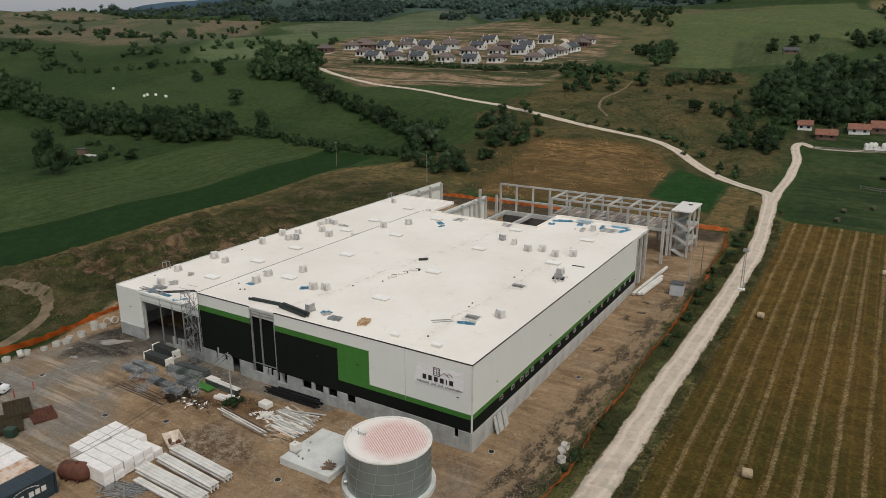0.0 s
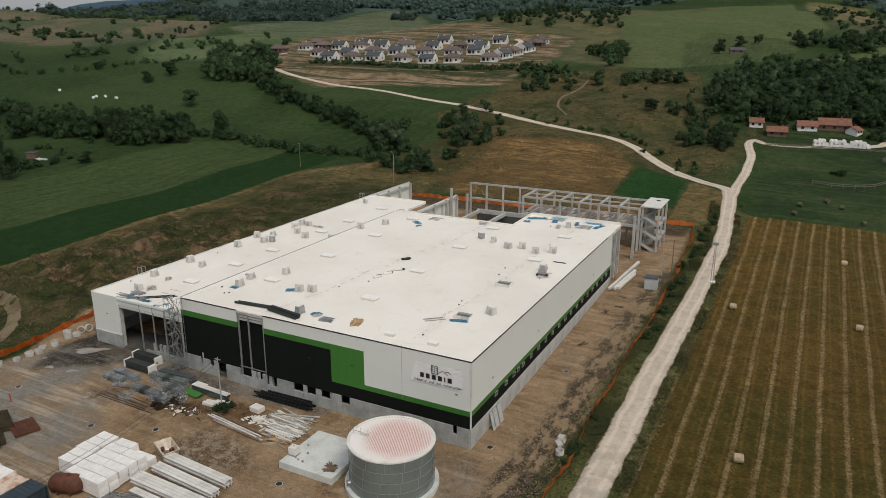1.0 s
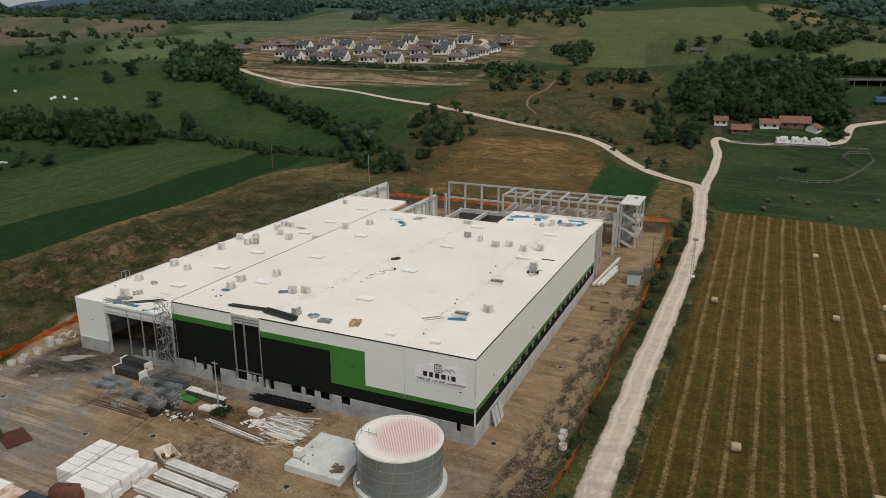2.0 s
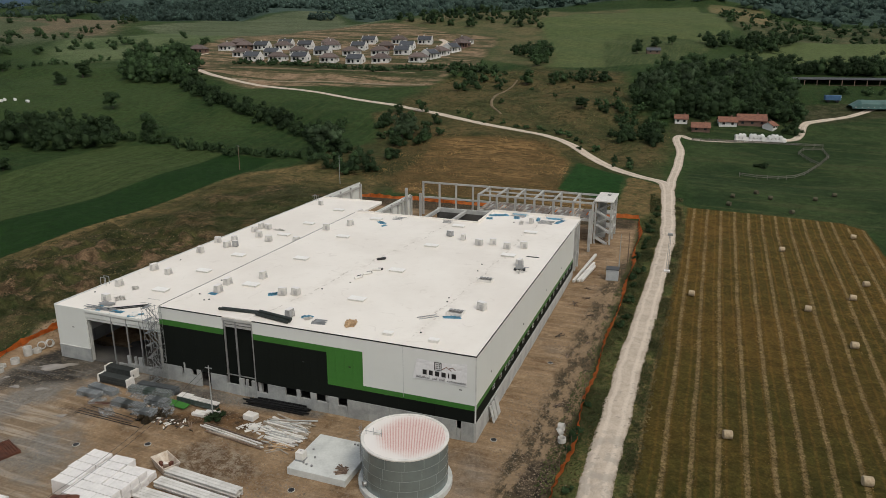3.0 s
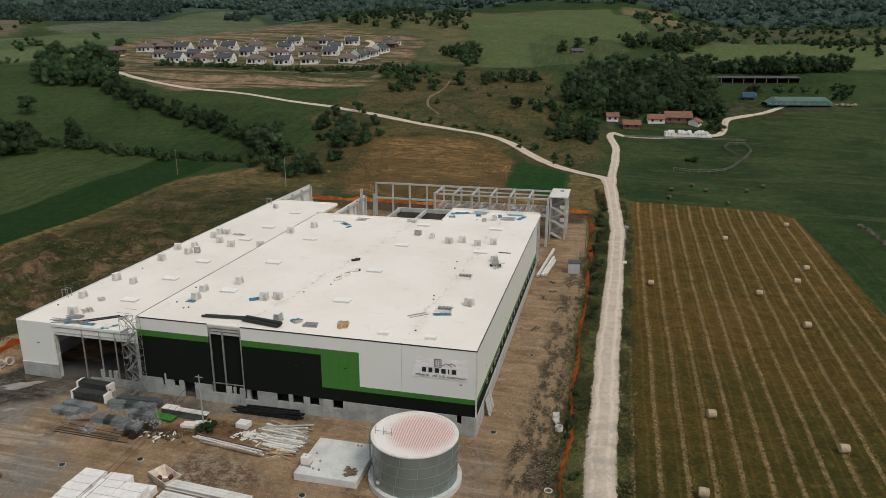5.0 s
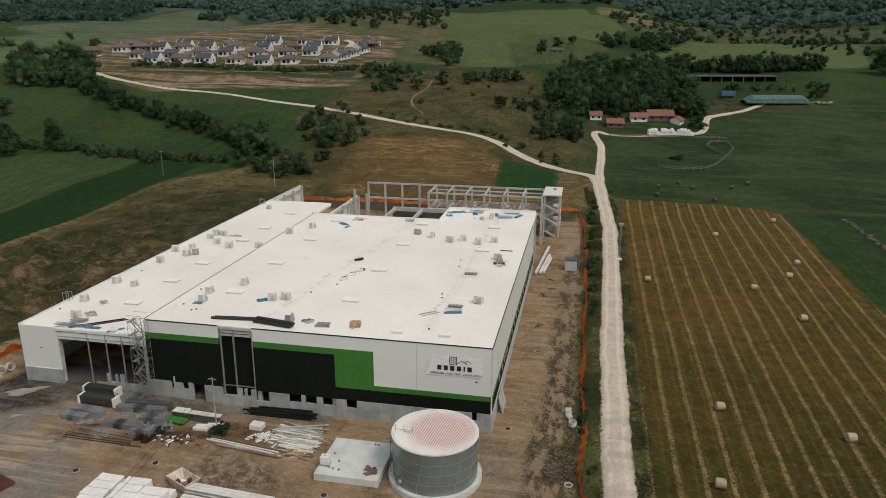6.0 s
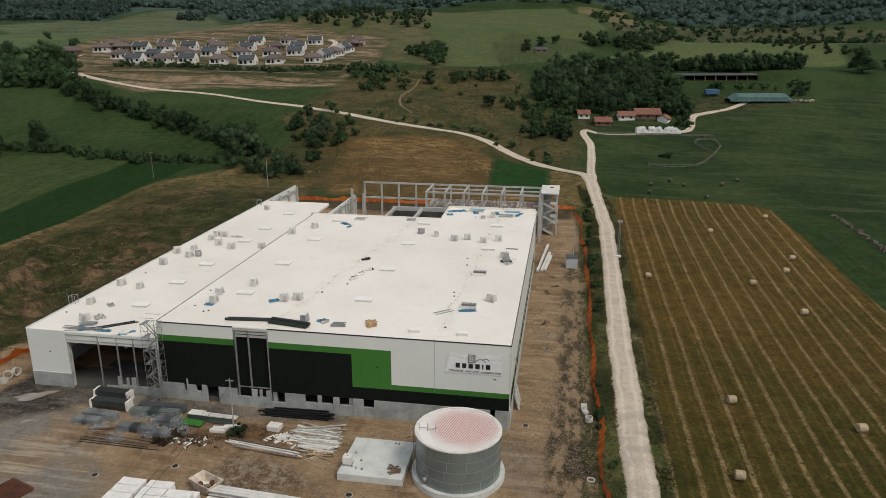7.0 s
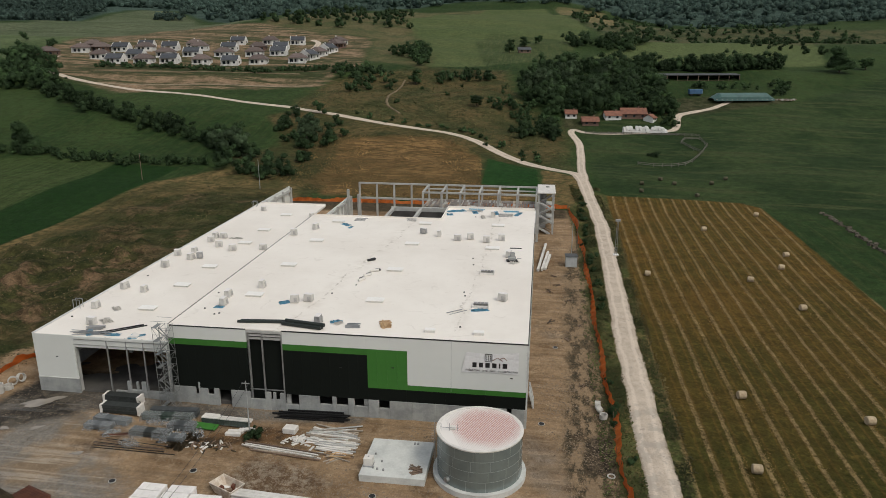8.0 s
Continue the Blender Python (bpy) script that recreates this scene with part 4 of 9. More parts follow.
def side_window(y):
    """A small landscape window with a thin grey frame, its pane set back in the band."""
    w = None
    for y0, y1, z0, z1 in ((-0.44, 0.44, 3.40, 3.44), (-0.44, 0.44, 3.93, 3.97), (-0.44, -0.40, 3.44, 3.93), (0.40, 0.44, 3.44, 3.93)):
        bar = box_part("window_frame", 0.0, 0.05, y + y0, y + y1, z0, z1, M["window_grey"], hall if w is None else w)
        w = w or bar
    box_part("pane", 0.002, 0.02, y - 0.40, y + 0.40, 3.44, 3.93, M["glass"], w)


for y in WINDOW_Y:
    side_window(y)

# open rear bay at the side: columns, rail, corner post
for y in (63.4, 66.2, 69.2):
    column(-0.3, y, 0.3, 10.9, 0.5)
box_part("edge_beam", -0.45, -0.15, 62.6, 69.4, 10.3, 10.9, M["concrete_pale"], hall)
box_part("edge_beam", -18.4, -0.3, 69.1, 69.5, 10.0, 10.98, M["concrete_pale"], hall)
box_part("rail", -0.35, -0.2, 62.6, 69.2, 4.3, 4.45, M["steel"], hall)
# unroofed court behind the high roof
# added wall, coloured dark to stand for the unlit inside
box_part("rear_wall", -31.0, -18.5, 69.12, 69.4, 0.65, 10.05, M["shaded_concrete"], hall)
for x in (-18.7, -24.5, -30.5):
    box_part("roof_beam", x - 0.28, x + 0.28, 59.2, 69.5, 10.2, 10.9, M["concrete_pale"], hall, 0.03)
box_part("edge_beam", -31.0, -18.4, 69.1, 69.5, 10.1, 10.98, M["concrete_pale"], hall)
# rear columns of the low hall
for y in (81.0, 86.5, 92.0, 97.6):
    column(WEST + 0.6, y, 0.3, LOW - 0.2, 0.5)
for y in (76.0, 82.0, 87.6):
    column(DIV + 0.5, y, 0.3, LOW + 0.2, 0.5)
box_part("edge_beam", WEST + 0.3, WEST + 0.6, 78.4, 97.9, LOW - 1.3, LOW - 0.7, M["concrete_pale"], hall)
box_part("edge_beam", DIV + 0.3, DIV + 0.6, 69.0, 88.0, LOW - 0.6, LOW - 0.1, M["concrete_pale"], hall)
for x, y, top in ((-44.6, 84.0, 11.4), (-45.2, 80.0, 8.4), (-44.2, 92.0, 8.6), (-38.0, 75.0, 5.0), (0.4, 79.5, 10.6)):
    column(x, y, 0.4, top, 0.55)

# ---- office frame and stair tower ----
frame_house = thing("office_frame", "bare precast concrete two-storey frame behind the hall", "building frame")


def fpart(name, x0, x1, y0, y1, z0, z1, material=None, bevel=0.03):
    return box_part(name, x0, x1, y0, y1, z0, z1, material or M["concrete_pale"], frame_house, bevel)


BAY, FT, FM = 4.46, 11.1, 7.3
for i in range(11):
    x = -44.6 + BAY * i
    fpart("column", x - 0.22, x + 0.22, 94.8, 95.24, 1.0, FT)
    if i < 10:
        fpart("beam", x + 0.22, x + BAY - 0.22, 94.85, 95.15, FT - 0.45, FT)
        fpart("beam", x + 0.22, x + BAY - 0.22, 94.85, 95.15, FM - 0.5, FM)
    if i >= 4:
        fpart("column", x - 0.24, x + 0.24, 85.3, 85.78, 0.8, FT)
        fpart("corbel", x - 0.4, x + 0.4, 85.15, 85.3, FM - 1.1, FM - 0.5)
        fpart("cross_beam", x - 0.2, x + 0.2, 85.8, 94.8, FT - 0.45, FT - 0.02)
        fpart("cross_beam", x - 0.2, x + 0.2, 85.8, 94.8, FM - 0.6, FM - 0.05)
        if i < 10:
            fpart("beam", x + 0.24, x + BAY - 0.24, 85.35, 85.7, FT - 0.45, FT)
            fpart("beam", x + 0.24, x + BAY - 0.24, 85.3, 85.75, FM - 0.6, FM)
            fpart("purlin", x + 0.24, x + BAY - 0.24, 90.0, 90.25, FT - 0.4, FT - 0.1)
            k, px = 0, x + 0.12
            while px < x + BAY - 0.4:
                wide = random.choice((0.3, 0.45, 0.45, 0.6))
                y0, y1 = 85.85 + random.uniform(0, 0.4), 94.7 - random.uniform(0, 0.6)
                for ya, yb in ((y0, 88.7), (88.9, 91.6), (91.8, y1)):
                    if random.random() < 0.94:
                        fpart("floor_plank", px, px + wide - 0.05, ya, yb, FM, FM + 0.08 + 0.1 * random.random(), random.choice((M["timber_pale"], M["plank_grey"], M["plank_grey"], M["plank_rust"], M["concrete_pale"], M["plank_grey"])), 0.01)
                px += wide
tower = thing("stair_tower", "open concrete stair tower with a white flat roof", "stair tower")
for x in (0.6, 4.0):
    for y in (86.0, 90.5, 95.0):
        box_part("column", x - 0.2, x + 0.2, y - 0.2, y + 0.2, 0.9, 11.3, M["concrete_pale"], tower, 0.02)
box_part("roof_slab", 0.2, 4.4, 85.6, 95.4, 11.3, 11.6, M["white_box"], tower, 0.03)
box_part("roof_hatch", 2.2, 3.0, 92, 92.9, 11.6, 11.7, M["black_trim"], tower)
box_part("core_wall", 0.6, 2.4, 91.0, 91.2, 0.9, 11.3, M["concrete"], tower)
for z in (1.2, 4.2, 7.3):
    box_part("landing", 0.4, 1.1, 85.7, 90.4, z + 1.5, z + 1.7, M["concrete_pale"], tower, 0.02)
    box_part("landing", 3.5, 4.3, 85.7, 90.4, z, z + 0.2, M["concrete_pale"], tower, 0.02)
    box_part("floor_slab", 0.4, 4.2, 91.3, 95.2, z, z + 0.2, M["concrete_pale"], tower, 0.02)
    bm = bmesh.new()
    add_beam(bm, (1.0, 86.6, z + 1.6), (3.7, 86.6, z + 0.1), 1.4, 0.3)
    part("stair_flight", bm, M["concrete_pale"], tower)
    bm = bmesh.new()
    add_beam(bm, (1.0, 88.9, z + 1.6), (3.7, 88.9, z + 3.05), 1.4, 0.3)
    part("stair_flight", bm, M["concrete_pale"], tower)
    bm = bmesh.new()
    add_beam(bm, (1.0, 85.8, z + 2.6), (3.7, 85.8, z + 1.1), 0.05, 0.08)
    part("handrail", bm, M["steel"], tower)

# ---- water tank ----
tank = thing("water_tank", "round galvanised steel water tank with a white ribbed roof stained red", "water tank")
TX, TY, TR, TZ0, TZ1 = -4.85, -9.65, 4.62, 0.35, 5.1


def disc(bm, r, z0, z1, sides=64, cx=TX, cy=TY):
    add_tube(bm, (cx, cy, z0), (cx, cy, z1), r, r, sides)


bm = bmesh.new()
disc(bm, 5.1, -0.3, TZ0)
part("foundation_ring", bm, M["slab_light"], tank)
bm = bmesh.new()
disc(bm, TR, TZ0, TZ1)
part("shell", bm, M["tank_steel"], tank, "bolted grey steel wall sheets")
bm = bmesh.new()
disc(bm, TR + 0.06, TZ1, TZ1 + 0.12)
part("tank_roof", bm, M["tank_top"], tank, "white roof with rust-red ribs")

# ---- concrete slab beside the tank ----
slab = box_part("pump_slab", -17.6, -10.4, -13.1, -5.7, -0.3, 0.6, M["slab_light"], None, 0.04)
tagged(slab, "bare rectangular concrete slab beside the water tank", "concrete slab")


# ---- vegetation ----
def leaf_material(name, light, dark):
    m, n, l, b = tree_of(name)
    geo = n.new("ShaderNodeNewGeometry")
    r = n.new("ShaderNodeObjectInfo").outputs["Random"]
    c = mix(n, l, geo.outputs["Random Per Island"], dark, light)
    c = mix(n, l, ramp(n, l, noise_node(n, l, geo.outputs["Position"], 0.07, 3), 0.4, 0.65), c, tuple(0.8 * a for a in dark))
    c = mix(n, l, ramp(n, l, noise_node(n, l, geo.outputs["Position"], 0.12, 2), 0.5, 0.68), c, tuple(1.45 * a for a in light))
    hs = n.new("ShaderNodeHueSaturation")
    l.new(c, hs.inputs["Color"])
    v = math_node(n, l, "MULTIPLY_ADD", r, 0.5)
    v.node.inputs[2].default_value = 0.75
    l.new(v, hs.inputs["Value"])
    l.new(hs.outputs[0], b.inputs["Base Color"])
    b.inputs["Roughness"].default_value = 0.8
    b.inputs["Specular IOR Level"].default_value = 0.2
    thin = n.new("ShaderNodeBsdfTranslucent")
    l.new(hs.outputs[0], thin.inputs["Color"])
    both = n.new("ShaderNodeMixShader")
    both.inputs[0].default_value = 0.42
    l.new(b.outputs[0], both.inputs[1])
    l.new(thin.outputs[0], both.inputs[2])
    l.new(both.outputs[0], n["Material Output"].inputs["Surface"])
    return m


M["leaf"] = leaf_material("leaf_green", (0.052, 0.090, 0.037), (0.037, 0.067, 0.028))
M["leaf_pale"] = leaf_material("leaf_grey_green", (0.086, 0.128, 0.068), (0.058, 0.090, 0.046))
# far forest: bluish base colour stands for haze over distance
M["leaf_haze"] = leaf_material("leaf_hazy_forest", (0.066, 0.104, 0.086), (0.055, 0.088, 0.073))
M["bark"] = mat("bark", (0.07, 0.055, 0.04), (0.04, 0.03, 0.025), 0.9, grain=10, stain=2, bump=0.02)
RNG = np.random.default_rng(7)


def cards(blobs, per, size):
    """Leaf clumps on the shells of blobs (x, y, z, rx, ry, rz): corner positions, four to a clump."""
    blobs = np.asarray(blobs, float)
    k = np.repeat(np.arange(len(blobs)), per)
    n = len(k)
    d = RNG.normal(size=(n, 3))
    d /= np.linalg.norm(d, axis=1)[:, None]
    d[:, 2] = np.where(d[:, 2] < -0.55, -d[:, 2], d[:, 2])
    rad = RNG.uniform(0.6, 1.18, n)[:, None]
    centre = blobs[k, :3] + d * rad * blobs[k, 3:6]
    normal = d + 0.38 * RNG.normal(size=(n, 3))
    normal /= np.linalg.norm(normal, axis=1)[:, None]
    u = np.cross(normal, RNG.normal(size=(n, 3)))
    u /= np.linalg.norm(u, axis=1)[:, None]
    v = np.cross(normal, u)
    s = (RNG.uniform(0.6, 1.35, n) * size)[:, None]
    e = RNG.uniform(0.55, 1.0, (n, 4, 1))
    quad = np.stack([centre - u * s * e[:, 0] - v * s * 0.2, centre - v * s * e[:, 1] + u * s * 0.15, centre + u * s * e[:, 2] + v * s * 0.1, centre + v * s * e[:, 3]], 1)
    away = (normal * d).sum(1) < 0
    quad[away] = quad[away][:, ::-1]
    soft = d * [1, 1, 0.9] + [0, 0, 0.25]
    soft /= np.linalg.norm(soft, axis=1)[:, None]
    soft = soft * 0.85 + np.where(away[:, None], -normal, normal) * 0.15
    soft /= np.linalg.norm(soft, axis=1)[:, None]
    return quad.reshape(-1, 3), np.repeat(soft, 4, axis=0)


GOLD = (1 + 5 ** 0.5) / 2
ICO = np.array([(-1, GOLD, 0), (1, GOLD, 0), (-1, -GOLD, 0), (1, -GOLD, 0), (0, -1, GOLD), (0, 1, GOLD), (0, -1, -GOLD), (0, 1, -GOLD), (GOLD, 0, -1), (GOLD, 0, 1), (-GOLD, 0, -1), (-GOLD, 0, 1)]) / (1 + GOLD ** 2) ** 0.5
ICO_TRIS = np.array([(a, b, c) for a in range(12) for b in range(a + 1, 12) for c in range(b + 1, 12) if max(np.linalg.norm(ICO[a] - ICO[b]), np.linalg.norm(ICO[b] - ICO[c]), np.linalg.norm(ICO[a] - ICO[c])) < 1.1])
flip = (np.cross(ICO[ICO_TRIS[:, 1]] - ICO[ICO_TRIS[:, 0]], ICO[ICO_TRIS[:, 2]] - ICO[ICO_TRIS[:, 0]]) * ICO[ICO_TRIS[:, 0]]).sum(1) < 0
ICO_TRIS[flip] = ICO_TRIS[flip][:, ::-1]


def cores(blobs, fill):
    """Dense inner leafage of the lobes, so that no light falls through a crown: points, triangles and normals."""
    blobs = np.asarray(blobs, float)
    n = len(blobs)
    swell = RNG.uniform(fill * 0.82, fill * 1.12, (n, 12, 1))
    v = blobs[:, None, :3] + ICO[None] * swell * blobs[:, None, 3:6]
    nrm = ICO * [1, 1, 0.9] + [0, 0, 0.25]
    nrm /= np.linalg.norm(nrm, axis=1)[:, None]
    tris = (ICO_TRIS[None] + 12 * np.arange(n)[:, None, None]).reshape(-1, 3)
    return v.reshape(-1, 3), tris, np.tile(nrm, (n, 1))


def card_mesh(name, verts, normals=None, core=None):
    me = bpy.data.meshes.new(name)
    n = len(verts)
    loops, starts = np.arange(n), np.arange(0, n, 4)
    if core is not None:
        verts, normals = np.concatenate([verts, core[0]]), np.concatenate([normals, core[2]])
        starts = np.concatenate([starts, n + 3 * np.arange(len(core[1]))])
        loops = np.concatenate([loops, n + core[1].ravel()])
    me.vertices.add(len(verts))
    me.vertices.foreach_set("co", np.asarray(verts, np.float32).ravel())
    me.loops.add(len(loops))
    me.loops.foreach_set("vertex_index", loops.astype(np.int32))
    me.polygons.add(len(starts))
    me.polygons.foreach_set("loop_start", starts.astype(np.int32))
    me.update(calc_edges=True)
    if normals is not None:
        me.polygons.foreach_set("use_smooth", np.ones(len(starts), bool))
        me.normals_split_custom_set_from_vertices(normals.tolist())
    return me


def crown_blobs(x, y, z, w, h, lobes, low=0.16):
    """Lobes of one crown of width w and height h that stands at z."""
    out = []
    for i in range(int(lobes * 1.7)):
        a, q = random.uniform(0, math.tau), random.random() ** 0.6
        t = random.uniform(low, 0.88)
        reach = w * 0.37 * q * (1.15 - 0.6 * abs(t - 0.45))
        r = w * random.uniform(0.12, 0.26) * (1.1 - 0.35 * t)
        out.append((x + reach * math.cos(a), y + reach * math.sin(a), z + h * t, r, r * random.uniform(0.8, 1.2), r * random.uniform(0.75, 1.05)))
    out.append((x, y, z + h * 0.42, w * 0.29, w * 0.29, h * 0.38))
    return out


def make_tree(w, h, seed, material, slim=False):
    """A tree of its own at the origin: tapered trunk with limbs, and a crown."""
    random.seed(seed)
    ob = thing("tree", "broad-leaved tree with a dense dark green crown standing in a meadow", "tree")
    bm = bmesh.new()
    top = h * 0.6
    add_tube(bm, (0, 0, -0.6), (0.1, 0.05, top * 0.5), w * 0.035, w * 0.026, 7)
    add_tube(bm, (0.1, 0.05, top * 0.5), (0, 0, top), w * 0.026, w * 0.012, 7)
    for i in range(5):
        a = i * 1.3 + random.random()
        z = top * random.uniform(0.35, 0.75)
        add_tube(bm, (0.06, 0.03, z), (w * 0.28 * math.cos(a), w * 0.28 * math.sin(a), z + h * 0.2), w * 0.014, w * 0.005, 5)
    part("trunk", bm, M["bark"], ob)
    blobs = crown_blobs(0, 0, h * 0.03, w, h * 0.97, 14, 0.16)
    me = card_mesh("crown", *cards(blobs, 190, w * 0.026), cores(blobs, 0.66))
    me.materials.append(material)
    c = new("crown", me)
    c.parent = ob
    return ob


def in_poly(x, y, poly):
    c = False
    for i in range(len(poly)):
        (ax, ay), (bx, by) = poly[i - 1], poly[i]
        if (ay > y) != (by > y) and x < (bx - ax) * (y - ay) / (by - ay) + ax:
            c = not c
    return c


def scatter(poly, spacing, keep=1.0):
    xs, ys = [p[0] for p in poly], [p[1] for p in poly]
    out = []
    x = min(xs)
    while x < max(xs):
        y = min(ys)
        while y < max(ys):
            px, py = x + random.uniform(-0.5, 0.5) * spacing, y + random.uniform(-0.5, 0.5) * spacing
            if in_poly(px, py, poly) and random.random() < keep:
                out.append((px, py))
            y += spacing
        x += spacing
    return out


def along(line, spacing, spread):
    out = []
    for (ax, ay), (bx, by) in zip(line, line[1:]):
        k = max(1, int(math.hypot(bx - ax, by - ay) / spacing))
        for i in range(k):
            u = (i + random.random()) / k
            out.append((ax + (bx - ax) * u + random.gauss(0, spread), ay + (by - ay) * u + random.gauss(0, spread)))
    return out


def thicket(name, label, category, spots, w, h, per, lobes, size, material):
    """Many shrubs or trees grown together, as one mass of leaf clumps."""
    blobs = []
    for x, y in spots:
        k = random.uniform(0.6, 1.25)
        kw = k * random.uniform(0.85, 1.2)
        blobs += crown_blobs(x, y, gz(x, y) - 0.06 * h, w * kw, h * k, lobes)
    far = size > 1.2
    me = card_mesh(name, *cards(blobs, int(per * 1.5) if far else int(per * 1.7), size * (0.5 if far else 0.42)), cores(blobs, 0.7))
    me.materials.append(material)
    ob = new(name, me)
    return tagged(ob, label, category, kind="stuff")


random.seed(11)
WOOD = "dense mixed woodland with dark green crowns"
HEDGE = "overgrown hedge of dark green shrubs between meadows"
thicket("tree_belt", "belt of tall dark trees between meadows", "woodland", scatter([(-252, 108), (-222, 118), (-195, 119), (-181, 134), (-202, 150), (-240, 140), (-280, 128)], 5.6), 8, 9, 34, 5, 0.75, M["leaf"])
thicket("tree_belt", "belt of tall dark trees between meadows", "woodland", scatter([(-400, 128), (-330, 121), (-282, 118), (-282, 130), (-330, 142), (-400, 160)], 6.5), 9, 9, 26, 5, 0.85, M["leaf"])
thicket("hedge", HEDGE, "hedge", along([(-185, 139), (-166, 139), (-131, 136), (-106, 137)], 1.7, 1.0), 3.8, 3.2, 34, 3, 0.42, M["leaf"])
thicket("woodland", WOOD, "woodland", scatter([(-252, 217), (-291, 258), (-266, 272), (-240, 258), (-226, 238), (-215, 216)], 6.6), 9.8, 10, 44, 6, 0.75, M["leaf"])
thicket("hedge", HEDGE, "hedge", along([(-220, 216), (-183, 193), (-154, 180), (-133, 173), (-113, 161), (-97, 145)], 1.7, 2.2), 6.5, 6.5, 38, 4, 0.55, M["leaf"])
thicket("thicket", "clump of broad shrubs beside a dry field", "shrubs", scatter([(-110, 150), (-97, 152), (-72, 133), (-77, 124), (-90, 126), (-104, 136)], 4.3, 0.55), 6.2, 5.6, 48, 5, 0.5, M["leaf"])
thicket("thicket", "pale grey-green willows in a shrub clump", "shrubs", [(-108, 152), (-104, 146), (-100, 150), (-112, 158), (-84, 180)], 8, 9, 80, 6, 0.5, M["leaf_pale"])
thicket("thicket", "clump of broad shrubs and trees below the road", "shrubs", scatter([(-100, 186), (-97, 206), (-87, 204), (-73, 190), (-64, 189), (-70, 180), (-78, 162), (-75, 146), (-84, 146), (-90, 165)], 5.0, 0.42), 5.8, 5.2, 50, 5, 0.52, M["leaf"])
thicket("thicket", "low dark bush on a slope", "shrubs", scatter([(-122, 178), (-106, 180), (-108, 170), (-122, 170)], 4.0), 5, 4, 40, 4, 0.45, M["leaf"])
thicket("woodland", WOOD, "woodland", scatter([(-12, 268), (-4, 300), (16, 322), (50, 328), (57, 300), (52, 285), (58, 238), (50, 226), (36, 229), (22, 225), (10, 226), (-8, 237)], 6.4, 0.95), 9.4, 9.5, 38, 5, 0.75, M["leaf"])
thicket("woodland", "pale willow crowns among darker trees", "woodland", scatter([(-10, 250), (10, 290), (45, 300), (50, 250), (20, 240)], 9.0, 0.6), 9, 12.5, 50, 6, 0.7, M["leaf_pale"])
thicket("tree_belt", "line of trees behind a long barn", "woodland", scatter([(54, 314), (108, 324), (126, 340), (112, 346), (70, 332)], 5.5), 8, 8.5, 36, 5, 0.75, M["leaf"])
thicket("thicket", "scattered thorn shrubs on a slope", "shrubs", scatter([(-108, 281), (-85, 291), (-64, 250), (-88, 238)], 5, 0.75), 5.6, 5.2, 34, 4, 0.5, M["leaf"])
thicket("thicket", "scattered thorn shrubs on a slope", "shrubs", scatter([(-50, 268), (-24, 276), (-23, 290), (-52, 284)], 4.6, 0.9), 5.4, 4.8, 34, 4, 0.5, M["leaf"])
thicket("woodland", "small copse beside a terraced field", "woodland", scatter([(-93, 338), (-74, 362), (-67, 358), (-62, 320), (-57, 305), (-63, 300), (-74, 330)], 5.2), 7, 7, 40, 5, 0.65, M["leaf"])
thicket("thicket", "dense bramble clump where two roads part", "shrubs", scatter([(-11, 186), (9, 188), (5, 208), (-11, 203)], 4.2, 0.95), 6.2, 5, 46, 5, 0.5, M["leaf"])
thicket("thicket", "thorn shrubs dotted over a hilltop", "shrubs", scatter([(-175, 440), (-92, 436), (-100, 520), (-165, 540), (-220, 450)], 11, 0.55), 9, 8, 30, 4, 0.9, M["leaf"])
thicket("thicket", "hedgerow trees across upland fields", "shrubs", scatter([(12, 416), (50, 432), (80, 440), (62, 402), (50, 380), (20, 392)], 7, 0.85), 9, 8, 30, 4, 0.85, M["leaf"])
thicket("thicket", "thorn shrubs dotted over a ridge", "shrubs", scatter([(40, 480), (80, 478), (140, 462), (190, 462), (320, 520), (240, 640), (60, 640), (10, 580)], 11, 0.6), 6.5, 4.5, 22, 4, 0.8, M["leaf"])
thicket("orchard", "rows of small trees on upland pasture", "shrubs", scatter([(126, 440), (134, 424), (168, 392), (188, 398), (192, 440), (150, 470)], 8, 0.7), 4.5, 4, 26, 4, 0.7, M["leaf"])
thicket("thicket", "low scrub dotted over dry pasture", "shrubs", scatter([(-104, 206), (-30, 192), (8, 160), (9, 205), (-12, 240), (-22, 300), (-60, 300), (-98, 262)], 9, 0.2), 3.0, 1.8, 30, 4, 0.36, M["leaf"])
thicket("thicket", "brush below the housing terraces", "shrubs", along([(-226, 268), (-208, 269), (-176, 267), (-141, 268), (-113, 279), (-106, 297)], 1.3, 2.2), 4.4, 2.4, 22, 3, 0.42, M["leaf"])
thicket("hedge", "brush along the road bank", "hedge", along([(-66, 203), (-46, 199), (-30, 194), (-14, 180), (2, 162)], 3.0, 1.6), 3.0, 2.0, 26, 3, 0.35, M["leaf"])
thicket("thicket", "shrubs on a low hill", "shrubs", scatter([(-420, 240), (-300, 300), (-300, 350), (-420, 400), (-560, 330)], 22, 0.35), 8, 6, 22, 4, 0.9, M["leaf"])
thicket("hedge", "hedge across a far meadow", "hedge", along([(-380, 186), (-340, 210), (-310, 245), (-290, 300), (-292, 340)], 5, 2), 5, 3.5, 22, 3, 0.6, M["leaf"])
thicket("woodland", "distant forest on a rising hill", "woodland", scatter([(-452, 474), (-428, 482), (-456, 600), (-470, 690), (-600, 760), (-700, 640)], 11), 13, 11, 20, 4, 1.4, M["leaf_haze"])
